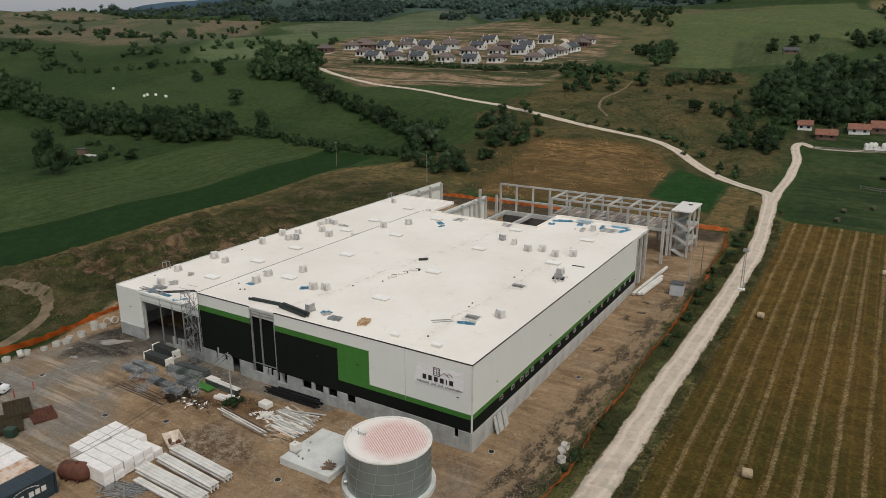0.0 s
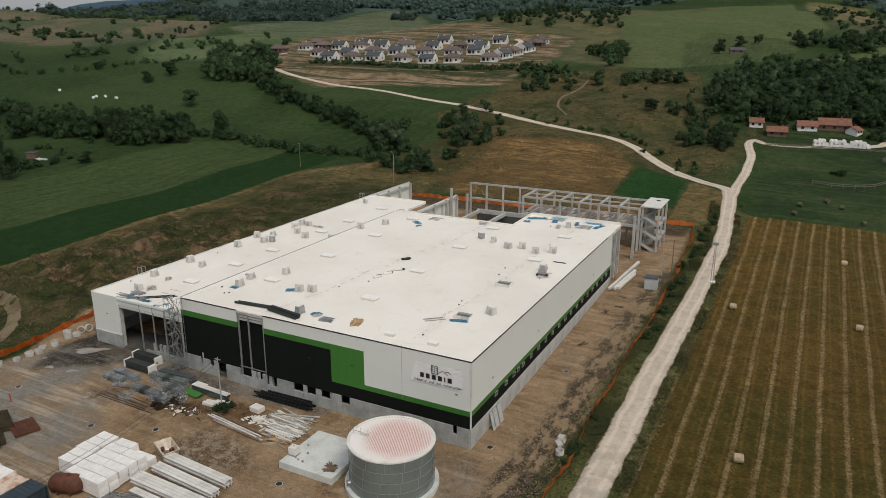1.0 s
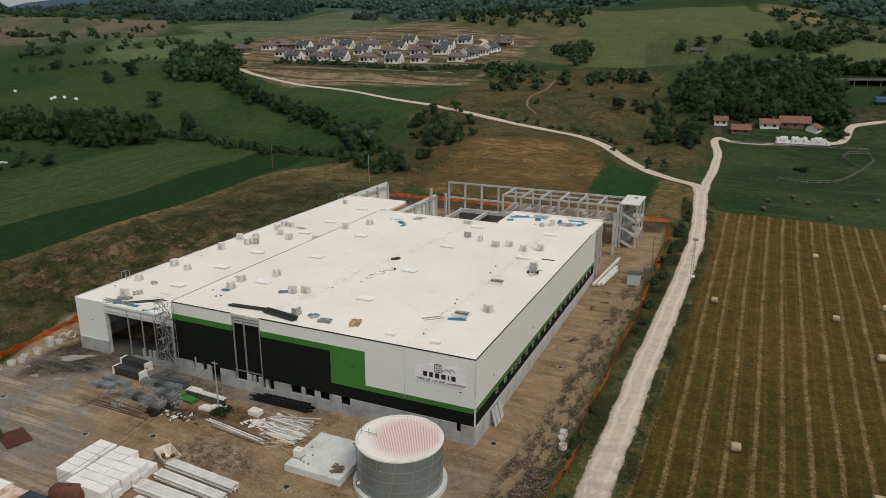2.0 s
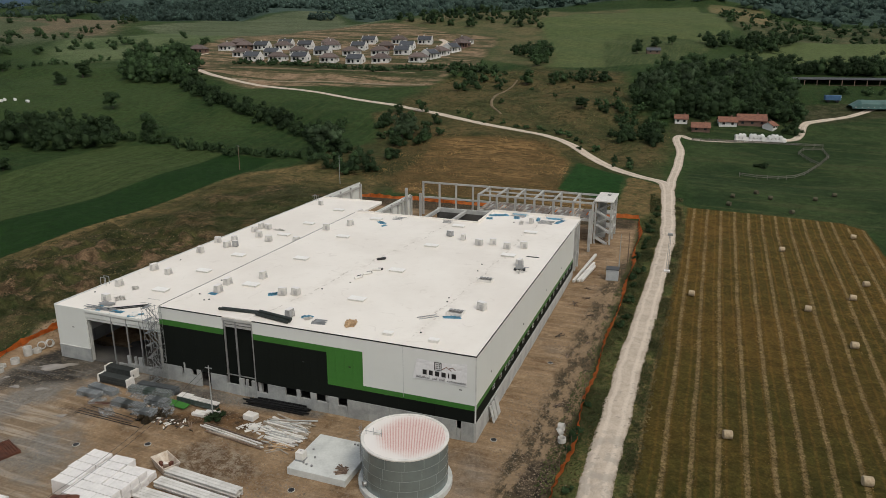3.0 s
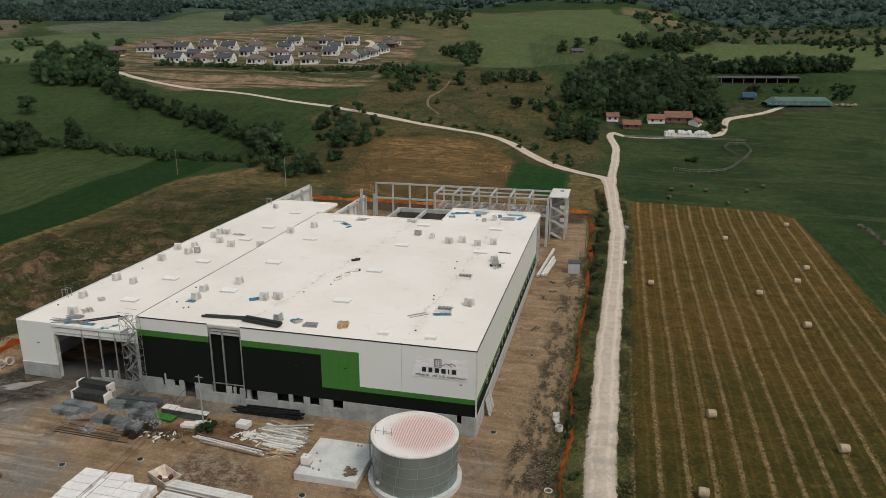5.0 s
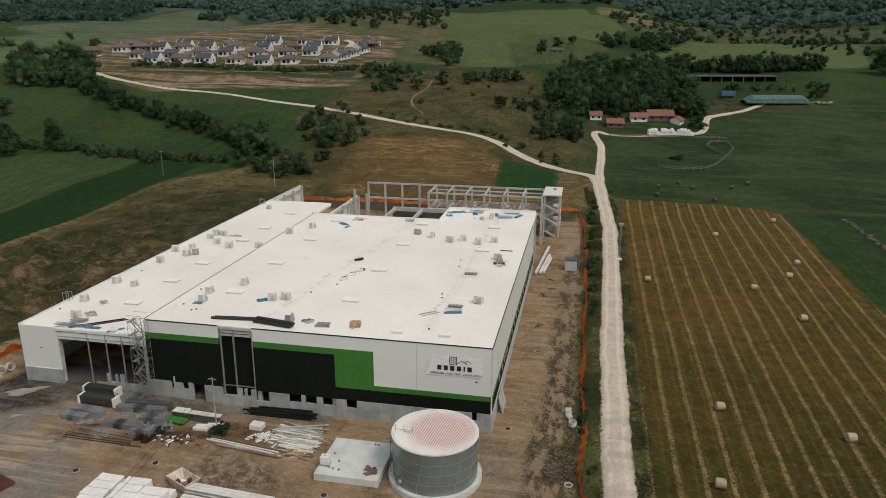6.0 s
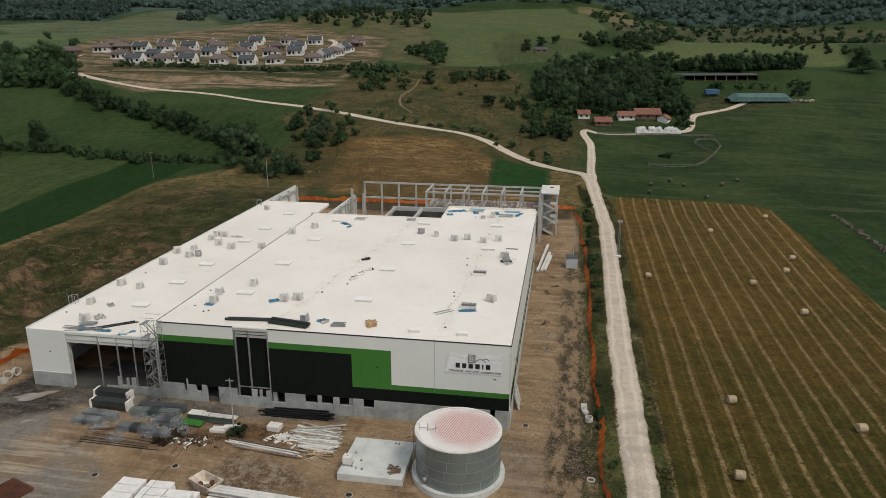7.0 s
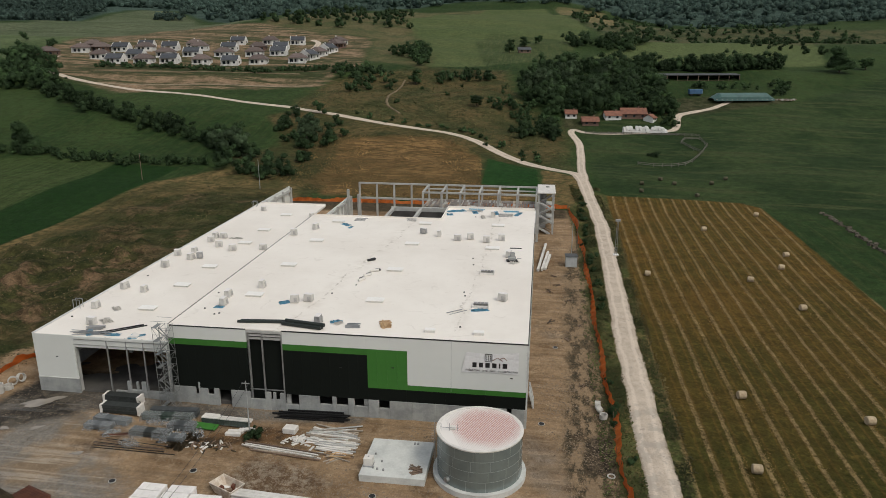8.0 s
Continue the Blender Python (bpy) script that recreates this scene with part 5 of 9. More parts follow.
thicket("woodland", "distant forest on the skyline hills", "woodland", scatter([(-820, 860), (-600, 790), (-424, 752), (-345, 656), (-225, 566), (-180, 650), (-100, 780), (150, 705), (500, 655), (950, 860), (930, 1150), (-900, 1150)], 22.5, 0.97), 23, 11, 10, 3, 2.2, M["leaf_haze"])
thicket("woodland", "small copse among far fields", "woodland", scatter([(-402, 640), (-380, 622), (-362, 640), (-392, 668)], 8), 10, 8, 20, 4, 1.3, M["leaf_haze"])
thicket("woodland", "scattered woods on far western hills", "woodland", scatter([(-600, 560), (-700, 600), (-1000, 620), (-1500, 900), (-1400, 1300), (-1100, 1150), (-820, 860), (-500, 690)], 24, 0.4), 24, 11, 12, 4, 2.4, M["leaf_haze"])
thicket("shrubs", "bushes dotted over far fallow hills", "shrubs", scatter([(-480, 330), (-700, 320), (-1000, 400), (-1000, 560), (-650, 540), (-480, 480)], 26, 0.25), 9, 5, 14, 4, 1.1, M["leaf"])
for line in ([(-400, 182), (-388, 239), (-361, 267), (-364, 294), (-330, 319)], [(-455, 385), (-470, 453), (-520, 520)], [(-760, 330), (-560, 345), (-450, 320)], [(-980, 500), (-640, 440), (-520, 430)], [(-1200, 640), (-800, 600), (-600, 560)], [(-640, 250), (-520, 240), (-420, 215)]):
    thicket("hedge", "hedge and bushes between far fields", "hedge", along(line, 9, 6), 8, 5.5, 16, 4, 0.8, M["leaf"])

thicket("tree_belt", "dark trees close behind the farmhouses", "woodland", along([(4, 223), (16, 229), (26, 230), (36, 233), (50, 231), (57, 240)], 2.4, 1.6), 6.5, 6.5, 36, 5, 0.55, M["leaf"])
thicket("thicket", "shrubs and young trees at the foot of a wood", "shrubs", scatter([(-12, 236), (10, 228), (12, 216), (2, 210), (-14, 214), (-26, 232)], 4.5, 0.8), 5, 4.5, 34, 4, 0.5, M["leaf"])
thicket("thicket", "bushes beside the farm lane", "shrubs", scatter([(46, 214), (56, 216), (58, 232), (50, 232)], 4.5, 0.6), 5, 4.5, 34, 4, 0.5, M["leaf"])
thicket("hedge", "long hedge below wooded hills", "hedge", along([(128, 470), (160, 462), (210, 470)], 5, 4), 7, 4, 26, 4, 0.7, M["leaf"])

GREENS = [make_tree(9, 10, 3, M["leaf"]), make_tree(9, 10, 5, M["leaf"]), make_tree(9, 10, 8, M["leaf_pale"])]
SOLO = ((-218, 170, 8, 7.5), (-195, 67, 11, 15), (-279, 214, 9, 8), (-278, 199, 7, 6), (-27, 226, 6, 5), (-60, 266, 7, 7), (-332, 212, 6, 5), (-172, 141, 9, 10), (-177, 144, 6, 6), (-210, 122, 9, 13), (-199, 124, 8, 8),
        (157, 337, 15, 13), (173, 345, 8, 7), (-20, 365, 7, 8), (-3, 400, 6, 6), (-12, 392, 7, 6), (130, 350, 7, 8), (-189, 92, 5, 4), (-203, 80, 4, 3.5))
random.seed(21)
for i, (x, y, w, h) in enumerate(SOLO):
    src = GREENS[2] if (x, y) == (-199, 124) else GREENS[i % 2]
    t = src if i < 2 else copy_thing(src, Matrix())
    t.matrix_basis = Matrix.Translation((x, y, gz(x, y))) @ Matrix.Rotation(random.uniform(0, 6.2), 4, "Z") @ Matrix.Diagonal((w / 9, w / 9, h / 10, 1))
    t["group"] = "meadow trees"
GREENS[2].matrix_basis = Matrix.Translation((-84, 172, gz(-84, 172)))
tagged(GREENS[2], "pale grey-green willow beside the road", "tree")

# weeds and long grass along the fence and the road
def tuft_cards(spots, h, spread):
    n = len(spots)
    sx, sy = np.array([q[0] for q in spots], float), np.array([q[1] for q in spots], float)
    p = np.stack([sx, sy, ground_z(sx, sy)], 1)
    a = RNG.uniform(0, math.tau, n)
    u = np.stack([np.cos(a), np.sin(a), np.zeros(n)], 1)
    fall = np.stack([-np.sin(a), np.cos(a), np.zeros(n)], 1)
    tip = RNG.uniform(0.9, 1.35, n)[:, None]
    up = fall * np.sin(tip) + np.array([0, 0, 1.0]) * np.cos(tip)
    hh = (RNG.uniform(0.5, 1.3, n) * h)[:, None]
    w = (RNG.uniform(0.5, 1.2, n) * spread)[:, None]
    quad = np.stack([p - u * w * 0.5, p + u * w * 0.5, p + u * w * 0.8 + up * hh, p - u * w * 0.6 + up * hh * 0.8], 1)
    soft = np.array([0, 0, 1.0]) * (0.6 + np.sin(tip)) - fall * np.cos(tip)
    soft /= np.linalg.norm(soft, axis=1)[:, None]
    return quad.reshape(-1, 3), np.repeat(soft, 4, axis=0)


M["weed"] = leaf_material("weeds", (0.112, 0.120, 0.046), (0.056, 0.070, 0.025))
M["dry_grass"] = leaf_material("dry_grass", (0.24, 0.150, 0.062), (0.12, 0.085, 0.034))
M["bank_straw"] = leaf_material("bank_straw", (0.105, 0.080, 0.037), (0.048, 0.045, 0.020))
M["bank_weed"] = leaf_material("bank_weeds", (0.072, 0.070, 0.028), (0.036, 0.042, 0.016))
M["tussock"] = leaf_material("dry_tussock", (0.135, 0.106, 0.050), (0.070, 0.066, 0.029))
M["straw"] = leaf_material("straw", (0.24, 0.165, 0.08), (0.12, 0.08, 0.034))


def tufts(name, label, spots, h, spread, material):
    me = card_mesh(name, *tuft_cards(spots, h, spread))
    me.materials.append(material)
    return tagged(new(name, me), label, "grass", kind="stuff")


def strip(x0, x1, y0, y1, n, clump=0.5):
    """Spots in a strip beside the road, bunched; offsets are from the road's middle."""
    out = []
    while len(out) < n:
        y, o = random.uniform(y0, y1), random.uniform(x0, x1)
        x = np.interp(y, (-40, 29, 55, 95, 112, 137), (14.8, 15.0, 15.5, 16.0, 15.2, 13.4)) + o
        if noise.noise((x * 0.35, y * 0.18, 0)) > clump - 0.5 - random.random() * 0.4:
            out.append((x, y))
    return out


tufts("weeds", "rank green weeds along a plastic site fence", strip(-4.5, -1.9, -30, 132, 11000, 0.5), 0.36, 0.17, M["weed"])
tufts("verge_grass", "dry grass verge beside the gravel road", strip(-4.4, -1.75, -30, 132, 2500, 0.4) + strip(1.75, 4.0, -30, 130, 4500, 0.45), 0.3, 0.16, M["tussock"])
tufts("fence_weeds", "low weeds inside a plastic site fence", strip(-6.4, -4.4, -24, 110, 2600, 0.62), 0.22, 0.2, M["weed"])
tufts("verge_weeds", "green weeds beside the gravel road", strip(1.8, 3.3, -30, 130, 3200, 0.62), 0.32, 0.17, M["weed"])
thicket("roadside_bushes", "small bushes along the site fence", "shrubs", [(11.5 + random.uniform(-0.9, 1.1), y + random.uniform(-2, 2)) for y in (-4, 1, 4.5, 12, 40, 46, 52, 61, 66, 70, 75, 79, 84, 88, 93, 99, 103, 108, 113, 118)], 2.2, 1.5, 60, 3, 0.2, M["leaf"])
thicket("pole_weeds", "rank weeds round the foot of a pole", "weeds", [(-32.0, -6.3), (-31.4, -6.8), (-32.6, -7.0), (-31.8, -5.6)], 1.6, 1.0, 50, 3, 0.18, M["leaf"])
bank_spots = [p for p in scatter([(-113, -10), (-116, 40), (-112, 110), (-68, 118), (-68, 10), (-76, -8)], 0.55, 0.9)]
tufts("bank_grass", "rough dry grass on a spoil bank", bank_spots, 0.26, 0.2, M["bank_straw"])
tufts("bank_weeds", "dark weeds on a spoil bank", [p for p in scatter([(-113, -10), (-116, 40), (-112, 110), (-68, 118), (-68, 10), (-76, -8)], 0.5, 0.9) if noise.noise((p[0] * 0.09, p[1] * 0.09, 3)) > 0.12], 0.3, 0.22, M["bank_weed"])
TUSSOCK = [p for p in scatter([(-104, 208), (-62, 204), (-30, 194), (-8, 172), (9, 156), (10, 205), (-10, 240), (-20, 300), (-60, 300), (-100, 262)], 1.15, 0.8)]
tufts("tussock_grass", "dry tussocks over a hillside pasture", [p for p in TUSSOCK if noise.noise((p[0] * 0.05, p[1] * 0.05, 3)) > -0.1], 0.45, 0.34, M["tussock"])
tufts("tussock_weeds", "green tussocks over a hillside pasture", [p for p in TUSSOCK if noise.noise((p[0] * 0.05, p[1] * 0.05, 3)) <= 0.1], 0.5, 0.36, M["weed"])
tufts("dry_field_grass", "tall dry grass in an uncut field", scatter([(-77, 181), (-38, 186), (-20, 169), (-16.5, 130), (-10, 114), (-60, 113), (-80, 128)], 0.6, 0.8), 0.4, 0.26, M["dry_grass"])
swath = []
for k in range(14):
    y = -40.0
    while y < 119.5:
        x = 21.2 + k * (2.96 + 0.0022 * y) + 0.16 * math.sin(y * 0.05 + k) + random.gauss(0, 0.3)
        if noise.noise((x * 0.5, y * 0.12, k)) > -0.35 and x < 60:
            swath.append((x, y))
        y += random.uniform(0.02, 0.075) if y < 60 else random.uniform(0.03, 0.14)
tufts("straw_swaths", "pale straw left in rows on a mown field", swath, 0.08, 0.13, M["straw"])

# ---- housing estate ----
M["render_white"] = mat("white_render", (0.72, 0.71, 0.68), (0.60, 0.59, 0.57), 0.8, grain=3, stain=0.3, vary=0.06)
M["roof_slate"] = mat("slate_roof", (0.060, 0.066, 0.076), (0.042, 0.046, 0.054), 0.6, grain=5, stain=0.7, vary=0.15)
M["roof_brown"] = mat("brown_tile_roof", (0.13, 0.098, 0.088), (0.09, 0.068, 0.06), 0.7, grain=5, stain=0.7, vary=0.2)
M["roof_red"] = mat("red_tile_roof", (0.225, 0.098, 0.062), (0.135, 0.062, 0.044), 0.75, grain=6, stain=0.9, vary=0.15)
M["brick_wall"] = mat("unplastered_brick", (0.175, 0.108, 0.082), (0.125, 0.08, 0.062), 0.85, grain=6, stain=0.8)


def make_house(label, gable, wall, roof):
    ob = thing("house", label, "house")
    W, D, H, R = 11.0, 9.5, 2.9, 2.7
    bm = bmesh.new()
    add_box(bm, -W / 2, W / 2, 1.9, D, -1.5, H)
    add_box(bm, 0.8, W / 2, 0, 1.9, -1.5, H)
    add_box(bm, -W / 2, 0.8, 0, 1.9, -1.5, 0.25)
    if gable:
        for x in (-W / 2, W / 2 - 0.3):
            vs = [bm.verts.new((x + o, y, z)) for o in (0, 0.3) for y, z in ((0, H), (D, H), (D / 2, H + R + 0.35))]
            for f in ((0, 1, 2), (5, 4, 3), (0, 3, 4, 1), (1, 4, 5, 2), (2, 5, 3, 0)):
                bm.faces.new([vs[i] for i in f])
    part("wall", bm, wall, ob)
    bm = bmesh.new()
    o = 0.0 if gable else 0.6
    e = -0.35 if gable else 0.6
    k = 0 if gable else 3.6
    t = 0.22
    low = [(-W / 2 - e, -0.5, H - 0.1), (W / 2 + e, -0.5, H - 0.1), (W / 2 + e, D + 0.5, H - 0.1), (-W / 2 - e, D + 0.5, H - 0.1)]
    ridge = [(-W / 2 - e + k, D / 2, H + R), (W / 2 + e - k, D / 2, H + R)]
    vs = [bm.verts.new(p) for p in low + ridge] + [bm.verts.new((x, y, z + t)) for x, y, z in low + ridge]
    for a in (0, 6):
        for f in ((0, 1, 5, 4), (2, 3, 4, 5), (1, 2, 5), (3, 0, 4)):
            if gable and len(f) == 3:
                continue
            bm.faces.new([vs[a + i] for i in f])
    for a, b in ((0, 1), (1, 2), (2, 3), (3, 0)) if not gable else ((0, 1), (2, 3)):
        bm.faces.new((vs[a], vs[b], vs[b + 6], vs[a + 6]))
    part("roof", bm, roof, ob)
    for x in (-W / 2 + 0.2, -2.2):
        bm = bmesh.new()
        add_box(bm, x, x + 0.3, 0.1, 0.4, 0.25, H)
        part("porch_post", bm, wall, ob)
    for x, y, w, z0, z1 in ((2.4, -0.03, 1.5, 0.9, 2.2), (-4.6, 1.87, 2.0, 0.3, 2.3), (-1.6, 1.87, 1.1, 0.3, 2.3)):
        bm = bmesh.new()
        add_box(bm, x, x + w, y, y + 0.06, z0, z1)
        part("window", bm, M["glass"], ob)
    bm = bmesh.new()
    add_box(bm, W / 2 - 0.03, W / 2 + 0.03, 3.8, 5.0, 0.9, 2.2)
    part("window", bm, M["glass"], ob)
    bm = bmesh.new()
    add_box(bm, -1.5, -0.9, D * 0.62, D * 0.62 + 0.6, H + R * 0.5, H + R + 0.9)
    part("chimney", bm, wall, ob)
    return ob


random.seed(31)
HOUSES = [make_house("new white bungalow with a dark slate gable roof", True, M["render_white"], M["roof_slate"]),
          make_house("new white bungalow with a brown hipped roof", False, M["render_white"], M["roof_brown"]),
          make_house("unfinished brick bungalow with a brown hipped roof", False, M["brick_wall"], M["roof_brown"])]
ROWS = ((-223, 279, "g"), (-208, 281, "h"), (-195, 284, "g"), (-179, 288, "h"), (-164, 290, "g"), (-150, 294, "h"), (-130, 299, "h"),
        (-238, 290, "h"), (-221, 296, "g"), (-206, 301, "h"), (-192, 304, "g"), (-176, 309, "h"), (-160, 314, "h"), (-147, 317, "g"), (-124, 312, "g"), (-123, 326, "h"), (-122, 342, "g"), (-121, 357, "b"),
        (-268, 289, "b"), (-258, 304, "h"), (-250, 310, "b"), (-240, 314, "g"), (-228, 319, "h"), (-215, 324, "g"), (-200, 329, "h"), (-184, 335, "g"), (-168, 340, "b"), (-155, 343, "g"),
        (-262, 322, "b"), (-236, 335, "g"), (-210, 345, "h"), (-187, 356, "g"), (-168, 361, "h"), (-152, 366, "g"), (-124, 372, "h"))
used = set()
for x, y, kind in ROWS:
    src = HOUSES["ghb".index(kind)]
    h = src if kind not in used else copy_thing(src, Matrix())
    used.add(kind)
    turn = 11 + random.uniform(-3, 3) + (62 if x > -131 and y > 305 else 0)
    h.matrix_basis = pose(x, y, gz(x, y) + 0.4, 0, 0, turn) @ Matrix.Diagonal((0.84, 0.84, 0.84, 1))
    h["group"] = "houses of the estate"

# ---- farmstead ----
def cottage(name, label, x, y, w, d, h, r, turn, wall, roof):
    ob = thing(name, label, "house")
    bm = bmesh.new()
    add_box(bm, -w / 2, w / 2, 0, d, -1, h)
    for xx in (-w / 2, w / 2 - 0.25):
        vs = [bm.verts.new((xx + o, yy, z)) for o in (0, 0.25) for yy, z in ((0, h), (d, h), (d / 2, h + r - 0.1))]
        for f in ((0, 1, 2), (5, 4, 3), (0, 3, 4, 1), (1, 4, 5, 2), (2, 5, 3, 0)):
            bm.faces.new([vs[i] for i in f])
    part("wall", bm, wall, ob)
    bm = bmesh.new()
    for s in (0, 1):
        y0, y1 = (-0.5, d / 2) if s == 0 else (d + 0.5, d / 2)
        z0 = h - 0.25
        vs = [bm.verts.new(p) for p in ((-w / 2 - 0.4, y0, z0), (w / 2 + 0.4, y0, z0), (w / 2 + 0.4, y1, h + r), (-w / 2 - 0.4, y1, h + r))]
        us = [bm.verts.new(v.co + Vector((0, 0, 0.18))) for v in vs]
        for f in ((0, 1, 2, 3),):
            bm.faces.new([vs[i] for i in f][::-1])
            bm.faces.new([us[i] for i in f])
        for i in range(4):
            j = (i + 1) % 4
            bm.faces.new((vs[i], vs[j], us[j], us[i]))
    part("roof", bm, roof, ob)
    n = max(2, int(w / 3))
    for i in range(n):
        bm = bmesh.new()
        cx = -w / 2 + w * (i + 0.5) / n
        add_box(bm, cx - 0.5, cx + 0.5, -0.04, 0.03, 0.9, 2.0)
        part("window", bm, M["glass"], ob)
    bm = bmesh.new()
    add_box(bm, w * 0.2, w * 0.2 + 0.6, d * 0.55, d * 0.55 + 0.6, h + r * 0.5, h + r + 0.8)
    part("chimney", bm, M["brick_wall"], ob)
    ob.matrix_basis = pose(x, y, gz(x, y) + 0.1, 0, 0, turn) @ Matrix.Diagonal((0.92, 0.92, 0.78, 1))
    return ob


cottage("cottage", "small cottage with a red tiled roof", 12.5, 221, 5.0, 4.5, 2.4, 1.8, 5, M["render_white"], M["roof_red"])
cottage("cottage", "farm outbuilding with a red tiled roof beside the lane", 20, 214, 7.0, 5.0, 2.2, 2.0, 4, M["brick_wall"], M["roof_red"])
cottage("farmhouse", "long farmhouse with a red tiled roof", 29.5, 221.2, 7.0, 5.5, 2.3, 2.0, 9, M["render_white"], M["roof_red"])
cottage("farmhouse", "long farmhouse with a red tiled roof", 38, 223.5, 11.0, 7.0, 2.6, 2.6, 6, M["brick_wall"], M["roof_red"])
cottage("cottage", "whitewashed shed with a red tiled roof", 46, 222, 4.0, 4.5, 2.0, 1.6, 60, M["render_white"], M["roof_red"])
cottage("field_barn", "lone dark barn on an upland meadow", -11, 369, 8.0, 5.0, 2.4, 1.8, 12, M["old_timber"], M["grey_dark"])

barn = thing("cattle_barn", "long open cattle barn with a grey sheet roof", "barn")
bm = bmesh.new()
for s in (0, 1):
    z = ((2.7, 3.3), (3.3, 2.7))[s]
    ya, yb = ((0, 6), (6, 12))[s]
    vs = [bm.verts.new(p) for p in ((-22, ya, z[0]), (22, ya, z[0]), (22, yb, z[1]), (-22, yb, z[1]))]
    us = [bm.verts.new(v.co + Vector((0, 0, 0.25))) for v in vs]
    bm.faces.new(vs[::-1])
    bm.faces.new(us)
    for i in range(4):
        bm.faces.new((vs[i], vs[(i + 1) % 4], us[(i + 1) % 4], us[i]))
part("roof", bm, M["grey_dark"], barn)
for i in range(9):
    for y in (0.3, 11.7):
        bm = bmesh.new()
        add_box(bm, -21.8 + i * 5.4, -21.5 + i * 5.4, y - 0.15, y + 0.15, -1, 2.8)
        part("post", bm, M["old_timber"], barn)
# black walls and dark floor put the barn's inner shade into colour
bm = bmesh.new()
add_box(bm, -22, 22, 11.5, 11.7, -1, 2.7)
part("back_wall", bm, M["black_trim"], barn)
for x0 in (-22, 21.8):
    bm = bmesh.new()
    add_box(bm, x0, x0 + 0.2, 0.4, 11.5, -1, 2.6)
    part("end_wall", bm, M["black_trim"], barn)
bm = bmesh.new()
add_box(bm, -21.8, 21.8, 0.4, 11.5, -0.9, 0.35)
part("floor", bm, M["rust_dark"], barn)
barn.matrix_basis = pose(78, 303, gz(78, 303), 0, 0, 13)

M["teal_sheet"] = mat("teal_sheet", (0.06, 0.13, 0.12), (0.045, 0.095, 0.09), 0.5, grain=2, stain=0.5, bump=0.1)
clamp = thing("silage_clamp", "long silage heap under a teal plastic sheet", "silage heap")
bm = bmesh.new()
rows = []
for i in range(19):
    x = -14 + i * 28 / 18
    taper = min(1, (i + 1) / 3, (19 - i) / 3)
    rows.append([bm.verts.new((x, -4 * math.cos(a) * (0.7 + 0.3 * taper), 3.3 * taper * math.sin(a) ** 0.6 + 0.12 * random.random())) for a in [math.pi * k / 8 for k in range(9)]])
for a, b in zip(rows, rows[1:]):
    for k in range(8):
        bm.faces.new((a[k], b[k], b[k + 1], a[k + 1]))
part("sheet", bm, M["teal_sheet"], clamp)
for i in range(12):
    bm = bmesh.new()
    add_tube(bm, (-13 + i * 2.3, -3.6, 0.55), (-13 + i * 2.3, -3.6, 0.85), 0.4, 0.35, 9)
    part("weight_tyre", bm, M["grey_box"], clamp)
clamp.matrix_basis = pose(89, 262, gz(89, 262), 0, 0, 12)

M["blue_paint"] = mat("blue_paint", (0.06, 0.14, 0.26), (0.05, 0.10, 0.19), 0.5, grain=5, stain=0.8)


def make_trailer():
    ob = thing("trailer", "blue farm trailer with a white end", "trailer")
    bm = bmesh.new()
    add_box(bm, -3, 3, -1.2, 1.2, 0.9, 2.9, 0.05)
    part("box", bm, M["blue_paint"], ob)
    bm = bmesh.new()
    add_box(bm, 3.0, 3.06, -1.1, 1.1, 1.0, 2.8)
    part("end_panel", bm, M["white_frame"], ob)
    for x in (-1.8, 1.8):
        for y in (-1.1, 1.1):
            bm = bmesh.new()
            add_tube(bm, (x, y - 0.15, 0.5), (x, y + 0.15, 0.5), 0.5, 0.5, 14)
            part("wheel", bm, M["black_trim"], ob)
    return ob


make_trailer().matrix_basis = pose(70, 268, gz(70, 268), 0, 0, 8)


def round_bale(name, label, material, r=0.54, w=1.05, cap=None):
    bm = bmesh.new()
    rings = []
    for x, k in ((-w / 2, 0.9), (-w / 2 + 0.08, 1), (0, 1.02), (w / 2 - 0.08, 1), (w / 2, 0.9)):
        rings.append([bm.verts.new((x, k * r * math.cos(a) * (1 + 0.02 * math.sin(5 * a)), k * r * math.sin(a) + r * 0.97)) for a in [math.tau * i / 20 for i in range(20)]])
    for a, b in zip(rings, rings[1:]):
        for i in range(20):
            bm.faces.new((a[i], a[(i + 1) % 20], b[(i + 1) % 20], b[i]))
    bm.faces.new(rings[0][::-1])
    bm.faces.new(rings[-1])
    return tagged(part(name, bm, material, None), label, "bale")


M["bale_net"] = mat("straw_bale", (0.46, 0.37, 0.25), (0.33, 0.25, 0.16), 0.9, grain=14, stain=2.5, bump=0.03, vary=0.1)
M["bale_wrap"] = mat("bale_wrap", (0.78, 0.77, 0.75), (0.66, 0.65, 0.64), 0.35, grain=4, stain=1.0)
M["bale_old"] = mat("weathered_bale", (0.10, 0.09, 0.055), (0.06, 0.06, 0.035), 0.95, grain=12, stain=2, bump=0.04)
random.seed(41)
bale = round_bale("hay_bale", "round netted straw bale on a mown field", M["bale_net"])
bale["group"] = "bales on the mown field"
for i, (x, y) in enumerate(((22.5, 60.2), (40.2, 94.5), (56.5, 110.5), (41.8, 59.5), (50, 67.8), (53.5, 76.5), (46.8, 45.3), (28.1, 11.6), (42.1, 6.8), (25.4, -5.7))):
    b = bale if i == 0 else copy_thing(bale, Matrix())
    b.matrix_basis = pose(x, y, gz(x, y), 0, 0, random.choice((4, -6, 9, -3, 12)))
